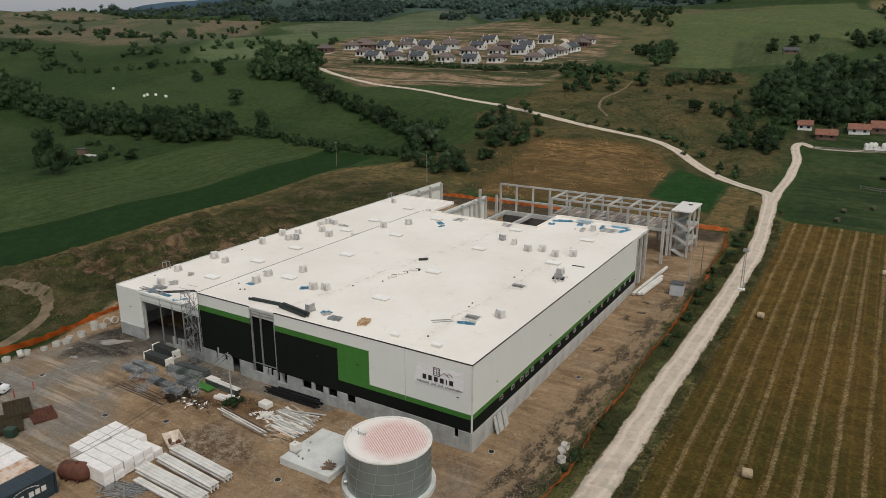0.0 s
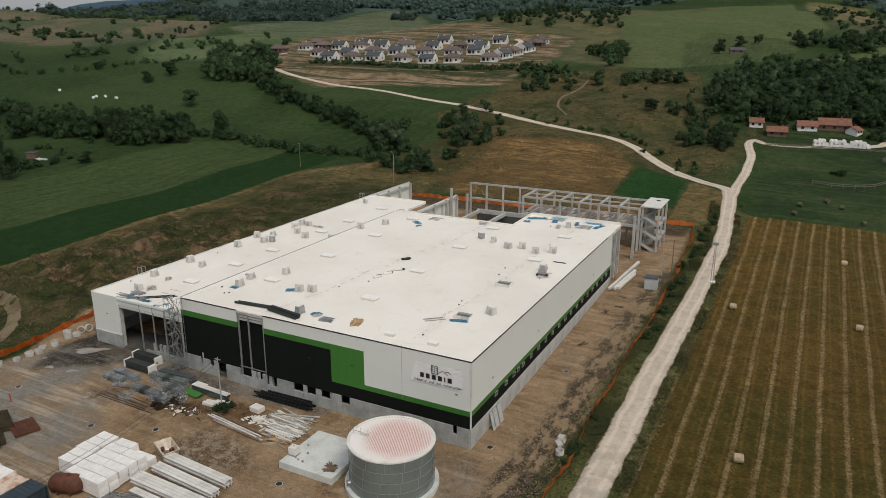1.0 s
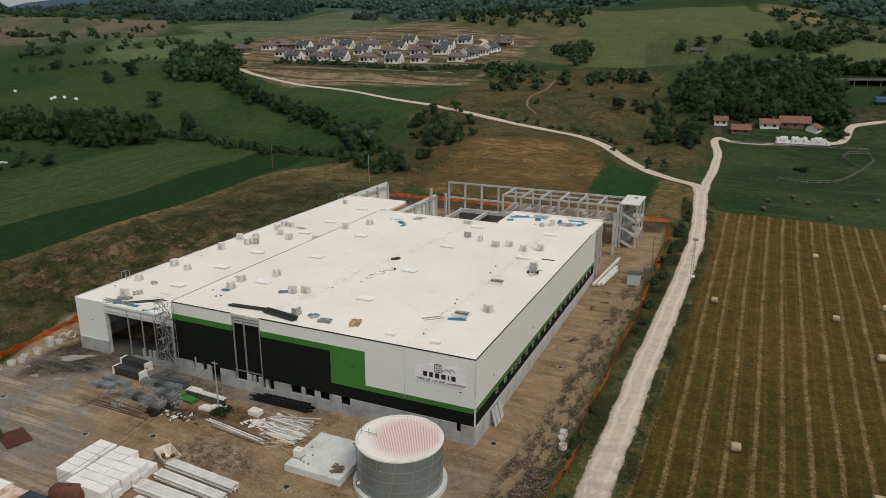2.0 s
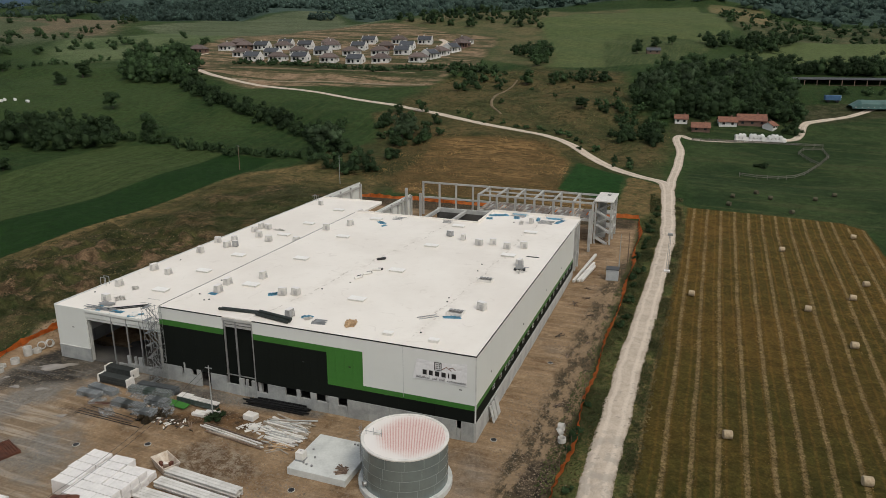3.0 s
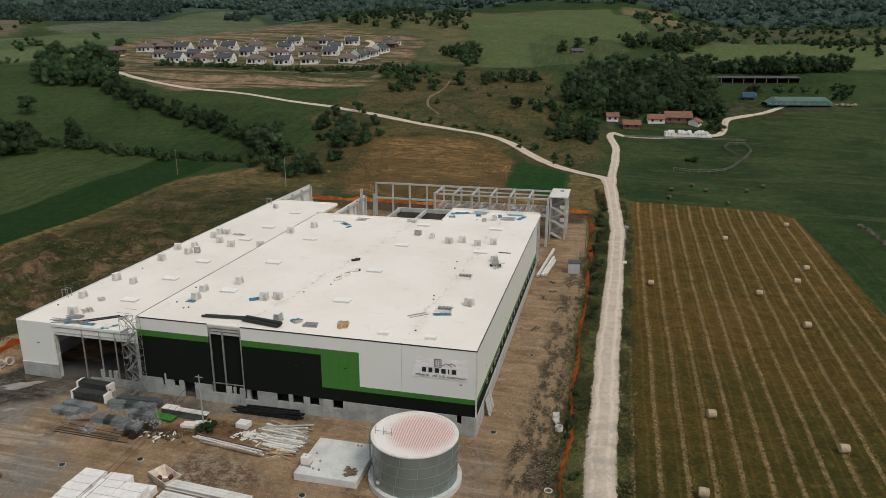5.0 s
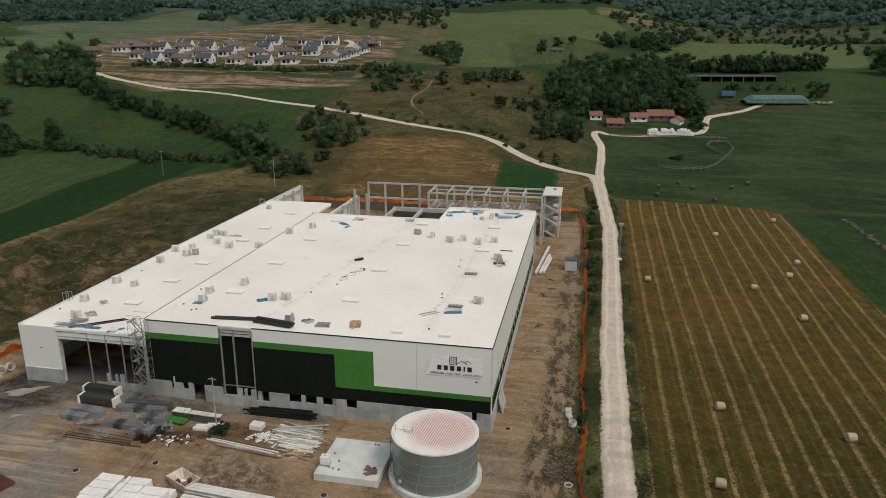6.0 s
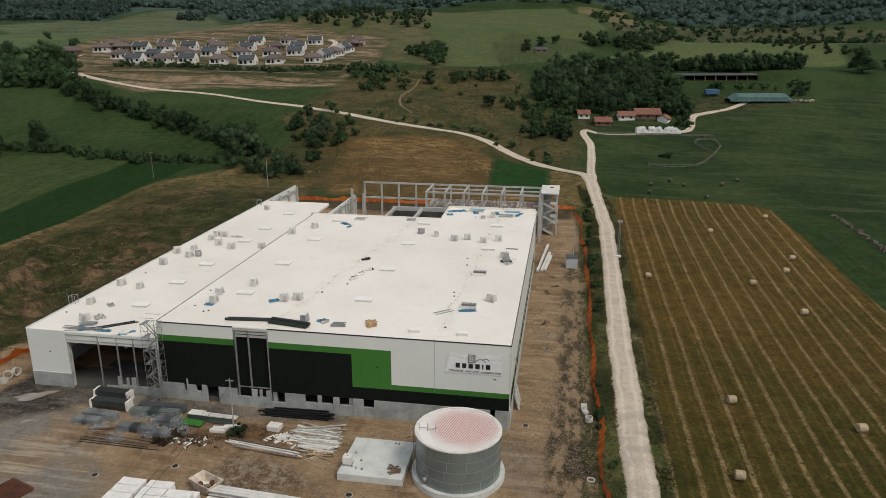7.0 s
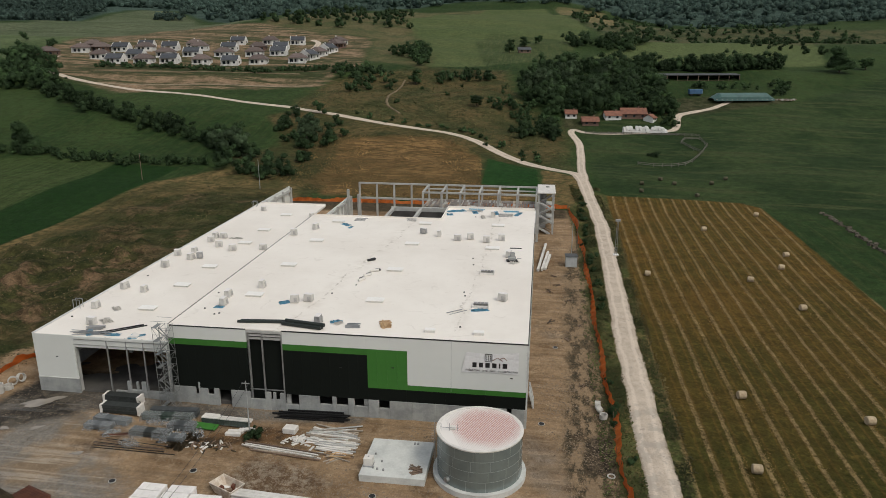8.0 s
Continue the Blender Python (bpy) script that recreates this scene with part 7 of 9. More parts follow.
for a in ((-5.15, -4.25, 9.52, 9.6), (-5.15, -4.25, 8.55, 8.63), (-5.15, -5.07, 8.63, 9.52), (-4.33, -4.25, 8.63, 9.52)):
    add_box(bm, a[0], a[1], -0.135, -0.13, a[2], a[3])
for i in range(3):
    for k in range(3):
        add_box(bm, -4.97 + i * 0.22, -4.86 + i * 0.22, -0.135, -0.13, 8.76 + k * 0.25, 8.9 + k * 0.25)
part("logo_shape", bm, M["ink"], banner)
bm = bmesh.new()
for a, b in (((-4.2, 8.75), (-3.65, 9.15)), ((-3.65, 9.15), (-3.0, 8.75)), ((-3.35, 9.0), (-2.9, 9.2)), ((-2.9, 9.2), (-2.5, 8.9))):
    add_beam(bm, (a[0], -0.132, a[1]), (b[0], -0.132, b[1]), 0.006, 0.08)
part("logo_shape", bm, M["roof_red"], banner)
for x, z in ((-1.9, 6.45), (-16.4, 6.9), (-23.0, 6.5), (-61.3, 5.6)):
    box_part("wall_vent", x - 0.16, x + 0.16, -0.03, 0.0, z, z + 0.12, M["black_trim"], hall)
for y in (6.2, 22.5, 38.0, 50.5):
    box_part("wall_vent", 0.0, 0.03, y - 0.16, y + 0.16, 6.3, 6.45, M["black_trim"], hall)

# ---- water tank details ----
for k in range(3):
    z = TZ0 + (TZ1 - TZ0) * (k + 1) / 4
    bm = bmesh.new()
    ring = [[bm.verts.new((TX + r * math.cos(a), TY + r * math.sin(a), zz)) for a in [math.tau * i / 64 for i in range(64)]] for r, zz in ((TR + 0.002, z - 0.025), (TR + 0.015, z - 0.02), (TR + 0.015, z + 0.02), (TR + 0.002, z + 0.025))]
    for a, b in zip(ring, ring[1:]):
        for i in range(64):
            bm.faces.new((a[i], a[(i + 1) % 64], b[(i + 1) % 64], b[i]))
    part("seam_band", bm, M["tank_seam"], tank)
for lvl in range(4):
    z0, z1 = TZ0 + (TZ1 - TZ0) * lvl / 4 + 0.05, TZ0 + (TZ1 - TZ0) * (lvl + 1) / 4 - 0.05
    for i in range(14):
        a = math.tau * (i + 0.12 * lvl) / 14
        bm = bmesh.new()
        add_box(bm, TR, TR + 0.012, -0.018, 0.018, z0, z1, 0, Matrix.Translation((TX, TY, 0)) @ Matrix.Rotation(a, 4, "Z"))
        part("sheet_joint", bm, M["tank_seam"], tank)
RIM = TZ1 + 0.12
ang = radians(24)
for i in range(44):
    o = -3.05 + i * 0.168
    half = math.sqrt(max(0.05, 4.4 ** 2 - o ** 2))
    lo, hi = -half, half
    bm = bmesh.new()
    add_box(bm, o - 0.03, o + 0.03, lo, hi, RIM, RIM + 0.035, 0, Matrix.Translation((TX, TY, 0)) @ Matrix.Rotation(ang, 4, "Z"))
    part("roof_rib", bm, M["tank_rib"], tank)
bm = bmesh.new()
for r0, r1, z0, z1 in ((TR - 0.25, TR + 0.1, RIM, RIM + 0.05),):
    ring = [[bm.verts.new((TX + r * math.cos(a), TY + r * math.sin(a), z)) for a in [math.tau * i / 64 for i in range(64)]] for r, z in ((r0, z0), (r0, z1), (r1, z1), (r1, z0 - 0.1))]
    for a, b in zip(ring, ring[1:]):
        for i in range(64):
            bm.faces.new((a[i], a[(i + 1) % 64], b[(i + 1) % 64], b[i]))
part("rim", bm, M["white_box"], tank)
lad = 3.35
lx, ly = TX + (TR + 0.25) * math.cos(lad), TY + (TR + 0.25) * math.sin(lad)
for s in (-0.28, 0.28):
    bm = bmesh.new()
    add_tube(bm, (lx - s * math.sin(lad), ly + s * math.cos(lad), 0.4), (lx - s * math.sin(lad), ly + s * math.cos(lad), 6.2), 0.03, 0.03, 6)
    part("ladder_stile", bm, M["steel"], tank)
for k in range(18):
    z = 0.6 + k * 0.3
    bm = bmesh.new()
    add_tube(bm, (lx + 0.28 * math.sin(lad), ly - 0.28 * math.cos(lad), z), (lx - 0.28 * math.sin(lad), ly + 0.28 * math.cos(lad), z), 0.018, 0.018, 5)
    part("rung", bm, M["steel"], tank)
for k in range(6):
    z = 2.4 + k * 0.65
    bm = bmesh.new()
    pts = [(lx + 0.42 * math.cos(lad) * (1 - math.cos(a)) * 0.9 - 0.36 * math.sin(lad) * math.sin(a), ly + 0.42 * math.sin(lad) * (1 - math.cos(a)) * 0.9 + 0.36 * math.cos(lad) * math.sin(a), z) for a in [-math.pi / 2 + math.pi * 2 * j / 10 for j in range(6)]]
    for a, b in zip(pts, pts[1:]):
        add_tube(bm, a, b, 0.015, 0.015, 4)
    part("cage_hoop", bm, M["steel"], tank)
hx, hy = TX - 2.9, TY - 0.5
box_part("hatch", hx - 0.35, hx + 0.35, hy - 0.35, hy + 0.35, RIM, RIM + 0.22, M["white_box"], tank, 0.03)
bm = bmesh.new()
for a, b in (((hx - 1.3, hy - 0.5, RIM + 0.4), (hx + 0.7, hy - 0.5, RIM + 0.4)), ((hx - 1.2, hy - 0.5, RIM), (hx - 1.2, hy - 0.5, RIM + 0.9)), ((hx + 0.6, hy - 0.5, RIM), (hx + 0.6, hy - 0.5, RIM + 0.9)), ((hx - 0.3, hy - 0.5, RIM), (hx - 0.3, hy - 0.5, RIM + 0.9))):
    add_tube(bm, a, b, 0.03, 0.03, 5)
part("hatch_rail", bm, M["steel"], tank)
bm = bmesh.new()
va = 4.0
add_tube(bm, (TX + TR * math.cos(va), TY + TR * math.sin(va), 1.0), (TX + (TR + 0.35) * math.cos(va), TY + (TR + 0.35) * math.sin(va), 1.0), 0.3, 0.3, 14)
part("manway", bm, M["steel"], tank)

# ---- things on the slab ----
ibc = thing("liquid_container", "white caged liquid container on a concrete slab", "container", pose(-16.9, -11.2, 0.6))
for name, b, m_ in (("tank", (-0.5, 0.5, -0.45, 0.45, 0.16, 1.05), "white_box"), ("pallet", (-0.55, 0.55, -0.5, 0.5, 0, 0.15), "steel"), ("cap", (-0.1, 0.1, -0.1, 0.1, 1.05, 1.12), "grey_box")):
    bm = bmesh.new()
    add_box(bm, *b, 0.04)
    part(name, bm, M[m_], ibc)
bundle("timber_heap", "small heap of old boards on a concrete slab", "timber heap", -11.6, -11.6, 0.6, 1.6, 20, 16, M["old_timber"], 0.12, 0.08, 1.1, 35, 13)
for x, y in ((-15.8, -11.9), (-15.1, -12.0), (-16.3, -11.7), (-12.6, -6.4), (-12.2, -6.4), (-15.6, -10.4), (-16.6, -9.0)):
    bm = bmesh.new()
    add_tube(bm, (x, y, 0.6), (x, y, 0.78), 0.12, 0.12, 10)
    part("pipe_stub", bm, M["grey_box"], slab)

# ---- yard: concrete pieces and panel stacks ----
def wrapped_stack(x, y, turn, l, w, h, core, film, label, seed):
    """A stack of wall panels on bearers, partly wrapped in film."""
    rnd = random.Random(seed)
    z = gz(x, y)
    ob = thing("panel_stack", label, "panel stack", pose(x, y, z, 0, 0, turn), "panel stacks in the yard")
    for s in (-0.38, 0.0, 0.38):
        bm = bmesh.new()
        add_box(bm, s * l - 0.1, s * l + 0.1, -w / 2, w / 2, -0.05, 0.15)
        part("bearer", bm, M["old_timber"], ob)
    h *= 0.82
    n = max(3, int(h / 0.16))
    for i in range(n):
        bm = bmesh.new()
        o = rnd.uniform(-0.04, 0.04)
        add_box(bm, -l / 2 + o, l / 2 + o, -w / 2, w / 2, 0.15 + i * h / n, 0.15 + (i + 1) * h / n - 0.012, 0.008)
        part("panel", bm, core, ob)
    if film is not None:
        loose = film is M["clear_film"]
        for s in (-1, 1):
            reach = rnd.uniform(0.28, 0.44) * l if loose else rnd.uniform(0.18, 0.34)
            part("film_wrap", draped(s * (l / 2 + 0.05), s * (l / 2 - reach), w, h + 0.17, 0.3 if loose else 0.03, rnd), film, ob)
    return ob


def draped(x_end, x_in, w, h, flare, rnd):
    """Film pulled over the end of a stack: it hangs down three sides and spreads on the ground."""
    bm = bmesh.new()
    out = 1 if x_end > x_in else -1
    rows, n = [], 7
    for i in range(n + 2):
        x = x_in + (x_end - x_in) * min(1, i / n)
        drop = i > n
        row = []
        for k, (v, z) in enumerate(((-0.5, 0.02), (-0.5, 0.5), (-0.5, 1), (-0.25, 1), (0, 1), (0.25, 1), (0.5, 1), (0.5, 0.5), (0.5, 0.02))):
            low = 1 - z
            y = v * (w + 0.06) + math.copysign(flare * low * low * rnd.uniform(0.4, 1.3), v) * (abs(v) == 0.5)
            px = x + out * (flare * 0.8 * rnd.uniform(0.3, 1.2) + 0.02 if drop else 0)
            pz = (0.03 if drop else z * h + 0.025) + (rnd.gauss(0, 0.018) if z == 1 and not drop else 0)
            row.append(bm.verts.new((px + rnd.gauss(0, 0.03), y + rnd.gauss(0, 0.02), max(0.02, pz))))
        rows.append(row)
    for a, b in zip(rows, rows[1:]):
        for k in range(8):
            bm.faces.new((a[k], b[k], b[k + 1], a[k + 1]))
    return bm


DK, GY = M["dark_stack"], M["grey_stack"]
def strewn(name, label, category, x, y, n, sx, sy, sizes, materials, seed, piece):
    """Loose pieces strewn over the ground or piled a little, each a part."""
    rnd = random.Random(seed)
    ob = thing(name, label, category, pose(x, y, gz(x, y)))
    for i in range(n):
        l, w, h = (rnd.uniform(0.6, 1.1) * v for v in sizes)
        px, py = rnd.gauss(0, sx), rnd.gauss(0, sy)
        lift = max(0, 0.25 - 0.2 * math.hypot(px / sx, py / sy)) * rnd.random()
        bm = bmesh.new()
        add_box(bm, -l / 2, l / 2, -w / 2, w / 2, 0, h, 0.01, pose(px, py, lift, rnd.uniform(-9, 9), rnd.uniform(-9, 9), rnd.uniform(0, 180)))
        part(piece, bm, rnd.choice(materials), ob)
    return ob


wrapped_stack(-51.6, -1.6, -2, 5.0, 1.15, 1.25, DK, M["white_box"], "dark wall panels stacked on bearers with white-wrapped ends", 1)
wrapped_stack(-50.4, -3.9, -1, 5.2, 1.15, 1.25, DK, M["white_box"], "dark wall panels stacked on bearers with white-wrapped ends", 2)
wrapped_stack(-51.0, -7.8, 0, 3.4, 1.1, 0.7, GY, M["clear_film"], "grey wall panels wrapped in clear film on the yard", 3)
wrapped_stack(-50.2, -6.3, -6, 4.6, 1.1, 0.75, GY, M["clear_film"], "grey wall panels wrapped in clear film on the yard", 4)
wrapped_stack(-44.0, -4.6, 3, 6.2, 0.95, 0.9, M["green_stack"], M["clear_film"], "green wall panels stacked beside the hall", 5)
wrapped_stack(-43.6, -3.4, 3, 6.0, 0.95, 1.05, GY, None, "grey wall panels stacked beside the hall", 9)
wrapped_stack(-41.2, -6.3, 2, 3.2, 1.2, 0.9, GY, M["clear_film"], "grey wall panels loosely wrapped in film", 6)
wrapped_stack(-44.2, -8.2, -2, 4.8, 1.2, 0.8, DK, M["clear_film"], "dark wall panels under torn clear film", 7)
wrapped_stack(-41.1, -8.6, 3, 2.6, 1.1, 0.6, GY, M["clear_film"], "short grey wall panels under loose clear film", 10)
wrapped_stack(-36.5, -4.3, -3, 6.0, 1.1, 0.85, M["green_stack"], None, "green and white wall panels stacked on bearers", 8)
top = box_part("loose_panel", -1.0, 1.0, -0.55, 0.55, 0, 0.1, M["white_box"], None, 0.01)
top.matrix_basis = pose(-38.5, -4.2, gz(-38.5, -4.2) + 0.86, 0, 0, -3)
tagged(top, "short white panel lying on a panel stack", "panel")
gp_ = box_part("loose_panel", -1.9, 1.9, -0.55, 0.55, 0, 0.12, M["green_panel"], None, 0.01)
gp_.matrix_basis = pose(-38.9, -5.6, gz(-38.9, -5.6) + 0.3, 6, 0, -6)
tagged(gp_, "bright green wall panel lying on the ground", "panel")
for i in range(3):
    wp = box_part("loose_panel", -3.0, 3.0, -0.09, 0.09, 0, 0.16, M["white_box"], None, 0.01)
    wp.matrix_basis = pose(-36.0, -4.72 + i * 0.26, gz(-36.5, -4.3) + 0.86, 0, 0, -3)
    tagged(wp, "long white trim strip lying on a panel stack", "trim strip")
for i, (x, y, w, d) in enumerate(((-45.8, -10.3, 2.6, 1.6), (-41.5, -7.9, 2.6, 1.6), (-38.9, -7.0, 2.2, 1.4), (-49.0, -8.6, 2.2, 1.2), (-44.8, -5.6, 3.0, 1.2), (-47.0, -3.9, 1.5, 1.5))):
    crumple("plastic_sheet", "torn clear plastic sheeting between panel stacks", "plastic film", x, y, gz(x, y) + 0.03, w, d, 0.6, M["clear_film"], 10, 80 + i)
strewn("debris_heap", "heap of broken boards, film and dark soil", "debris", -39.4, -8.9, 34, 1.5, 0.8, (0.8, 0.3, 0.1), [M["white_box"], M["old_timber"], M["black_trim"], M["rust_dark"], M["rust_dark"]], 20, "scrap")
mound = crumple("soil_mound", "low mound of dark soil and torn film", "soil heap", -39.8, -8.6, gz(-39.8, -8.6) - 0.02, 4.2, 2.4, 0.7, M["rust_dark"], 12, 96)
tagged(mound, kind="stuff")
strewn("debris_heap", "heap of broken boards and white scraps", "debris", -36.0, -8.9, 26, 1.2, 0.5, (0.9, 0.22, 0.1), [M["white_box"], M["old_timber"], M["rust_dark"]], 21, "scrap")
for bx, by, ba in ((-34.6, -5.9, 6), (-33.4, -5.3, 12), (-34.7, -6.5, 2)):
    blk = box_part("foam_block", -0.95, 0.95, -0.24, 0.24, 0, 0.4, M["white_box"], None, 0.04)
    blk.matrix_basis = pose(bx, by, gz(bx, by), 0, 0, ba)
    tagged(blk, "long white foam block beside a pole", "block")
bundle("long_rods", "long rusty steel rods lying on the yard", "steel rods", -45.0, -10.9, gz(-45, -10.9) + 0.05, 10.5, -3, 6, [M["old_timber"], M["black_trim"], M["old_timber"]], 0.07, 0.06, 1.5, 2.2, 23, "rod")
bundle("long_rods", "short bundle of boards on the yard", "boards", -48.0, -8.7, gz(-48, -8.7) + 0.05, 5.0, 12, 4, [M["old_timber"], M["rust"]], 0.12, 0.08, 0.5, 2, 24, "rod")
bundle("pole_bundle", "bundle of long pale timber poles", "poles", -27.6, -9.1, gz(-27.6, -9.1) + 0.05, 10.2, -6.5, 10, [M["timber_pale"], M["white_box"], M["timber_pale"], M["old_timber"]], 0.14, 0.13, 1.1, 1.0, 25, "pole")
bundle("black_pipes", "long black drainage pipes along the wall", "pipes", -26.5, -1.0, gz(-26.5, -1.3) + 0.05, 9.6, 1, 9, M["black_trim"], 0.17, 0.16, 1.5, 1.2, 26, "pipe")
for k, (x, y, a, n, l) in enumerate(((-23.0, -4.4, -4, 16, 6.5), (-22.6, -6.0, -10, 20, 6.5), (-21.8, -7.5, -6, 18, 5.0))):
    bundle("board_pile", "scattered pile of pale used boards", "boards", x, y, gz(x, y) + 0.04, l, a, n, [M["white_box"], M["timber_pale"], M["concrete_pale"]], 0.2, 0.09, 2.2, 11, 30 + k, "board")
bundle("board_pile", "scattered pile of raw timber boards", "boards", -21.0, -8.6, gz(-21, -8.6) + 0.04, 3.6, 8, 22, [M["timber"], M["timber_pale"], M["old_timber"]], 0.14, 0.08, 1.8, 22, 34, "board")
strewn("block_heap", "heap of broken white foam pieces", "blocks", -26.6, -6.3, 42, 0.9, 0.55, (0.8, 0.25, 0.12), [M["white_box"], M["beam_white"]], 35, "block")
bx_ = box_part("foam_block", -0.8, 0.8, -0.6, 0.6, 0, 0.7, M["white_box"], None, 0.05)
bx_.matrix_basis = pose(-28.2, -4.6, gz(-28.2, -4.6), 0, 0, -5)
tagged(bx_, "white wrapped foam block on the ground", "block")

strewn("rubble_heap", "heap of pale rubble and scrap beyond a silage heap", "rubble", 108.6, 266, 34, 2.6, 1.4, (1.3, 0.9, 0.7), [M["ring_concrete"], M["old_timber"], M["stone_warm"]], 55, "lump")

# white insulation packs
random.seed(61)
pack = thing("insulation_pack", "white film-wrapped insulation pack on a pallet stack", "insulation pack")
bm = bmesh.new()
vs = add_box(bm, -1.33, 1.33, -0.57, 0.57, 0.0, 0.84)
bmesh.ops.subdivide_edges(bm, edges=bm.edges[:], cuts=2, use_grid_fill=True)
for v in bm.verts:
    v.co += Vector((random.gauss(0, 0.012), random.gauss(0, 0.012), random.gauss(0, 0.01)))
part("wrap", bm, M["pack_white"], pack)
for x in (-0.47, 0.47):
    bm = bmesh.new()
    add_box(bm, x - 0.02, x + 0.02, -0.582, 0.582, 0.0, 0.852)
    part("strap", bm, M["white_box"], pack)
first = True
for col in range(3):
    for row in range(6):
        for lvl in range(2):
            if col == 0 and row > 4 or col == 2 and row == 0 and lvl == 1:
                continue
            x, y = -37.3 + col * 2.78 - (0.35 if row < 3 and col == 0 else 0), -19.4 - row * 1.235
            p = pack if first else copy_thing(pack, Matrix())
            first = False
            p.matrix_basis = pose(x + random.uniform(-0.09, 0.09), y, gz(-34, -23) + 0.1 + lvl * 0.86, 0, 0, random.uniform(-1.5, 1.5))
            p["group"] = "stacked insulation packs"

# white precast beams in three bundles
def beam_bundle(x, y, turn, n, levels, l):
    ob = thing("beam_bundle", "bundle of long white ribbed precast beams", "concrete beams", pose(x, y, gz(x, y), 0, 0, turn), "beam bundles")
    for s in (-0.35, 0.35):
        bm = bmesh.new()
        add_box(bm, s * l - 0.1, s * l + 0.1, -n * 0.22, n * 0.22, -0.05, 0.12)
        part("bearer", bm, M["old_timber"], ob)
    for lvl in range(levels):
        for i in range(n):
            bm = bmesh.new()
            yy = (i - (n - 1) / 2) * 0.42
            z = 0.12 + lvl * 0.42
            o = random.uniform(-0.08, 0.08)
            add_box(bm, -l / 2 + o, l / 2 + o, yy - 0.06, yy + 0.06, z, z + 0.3)
            add_box(bm, -l / 2 + o, l / 2 + o, yy - 0.19, yy + 0.19, z + 0.3, z + 0.38)
            part("beam", bm, M["beam_white"], ob)


beam_bundle(-24.6, -22.3, -2, 4, 2, 10.5)
beam_bundle(-23.6, -23.9, -2, 2, 1, 10.0)
beam_bundle(-24.6, -20.2, -4, 3, 2, 9.6)
beam_bundle(-24.8, -18.2, -4, 3, 2, 9.8)

# scaffold frames lying by the packs
bundle("scaffolding_pile", "pile of galvanised scaffold frames and tubes", "scaffold parts", -28.0, -25.3, gz(-28, -25.3), 4.6, 12, 22, M["steel"], 0.09, 0.08, 2.4, 16, 40, "tube")
bundle("scaffolding_pile", "pile of galvanised scaffold frames and tubes", "scaffold parts", -30.6, -25.6, gz(-30.6, -25.6), 3.0, -25, 14, M["steel"], 0.12, 0.1, 1.6, 30, 41, "tube")
bundle("scaffolding_pile", "pile of scaffold tubes beside wrapped packs", "scaffold parts", -29.4, -21.8, gz(-29.4, -21.8), 1.8, 20, 12, [M["steel"], M["grey_box"]], 0.12, 0.1, 1.2, 25, 42, "tube")

# rusty drum tank
drum = thing("drum_tank", "rust-red horizontal steel drum tank on the ground", "tank", pose(-34.7, -26.7, gz(-34.6, -26.6) + 1.05, 0, 0, 22))
bm = bmesh.new()
rings = []
for x, r in ((-1.9, 0.25), (-1.75, 0.7), (-1.4, 1.0), (0.9, 1.02), (1.3, 0.95), (1.6, 0.7), (1.75, 0.25)):
    rings.append([bm.verts.new((x, r * math.cos(a), r * math.sin(a))) for a in [math.tau * i / 28 for i in range(28)]])
for a, b in zip(rings, rings[1:]):
    for i in range(28):
        bm.faces.new((a[i], a[(i + 1) % 28], b[(i + 1) % 28], b[i]))
bm.faces.new(rings[0][::-1])
bm.faces.new(rings[-1])
part("shell", bm, M["rust"], drum, "", True)
for x in (-0.8, 0.6):
    bm = bmesh.new()
    add_box(bm, x - 0.1, x + 0.1, -0.8, 0.8, -1.1, -0.6)
    part("saddle", bm, M["rust"], drum)
bm = bmesh.new()
add_tube(bm, (0.3, 0, 0.95), (0.3, 0, 1.15), 0.2, 0.2, 12)
part("filler_neck", bm, M["rust"], drum)

# open waste skip
skip = thing("waste_skip", "dirty white open waste skip half full of scrap", "skip", pose(-30.7, -17.0, gz(-30.7, -17.0) - 0.04, 0, 0, -25) @ Matrix.Diagonal((0.86, 0.86, 0.9, 1)))
bm = bmesh.new()
def tray(x, y, z0, z1, kx, t):
    lo = [bm.verts.new((sx * x * kx, sy * y * 0.8, z0)) for sx, sy in ((-1, -1), (1, -1), (1, 1), (-1, 1))]
    hi = [bm.verts.new((sx * x, sy * y, z1)) for sx, sy in ((-1, -1), (1, -1), (1, 1), (-1, 1))]
    return lo, hi
lo, hi = tray(1.95, 1.15, 0.1, 1.35, 0.62, 0)
li, hi2 = tray(1.85, 1.05, 0.35, 1.35, 0.62, 0)
bm.faces.new(lo[::-1])
bm.faces.new(li)
for i in range(4):
    j = (i + 1) % 4
    bm.faces.new((lo[i], lo[j], hi[j], hi[i]))
    bm.faces.new((li[j], li[i], hi2[i], hi2[j]))
    bm.faces.new((hi[i], hi[j], hi2[j], hi2[i]))
part("tub", bm, M["skip_paint"], skip)
for i, (x, y, w, a, m_) in enumerate(((-0.2, 0.1, 0.9, 20, "white_box"), (0.4, -0.2, 0.7, 60, "old_timber"), (-0.6, -0.3, 0.5, 5, "rust"), (0.5, 0.3, 0.6, 120, "rust"))):
    bm = bmesh.new()
    add_box(bm, -w / 2, w / 2, -0.2, 0.2, 0.4, 0.8 + 0.1 * i, 0.03, pose(x, y, 0, 8, 5, a))
    part("scrap", bm, M[m_], skip)

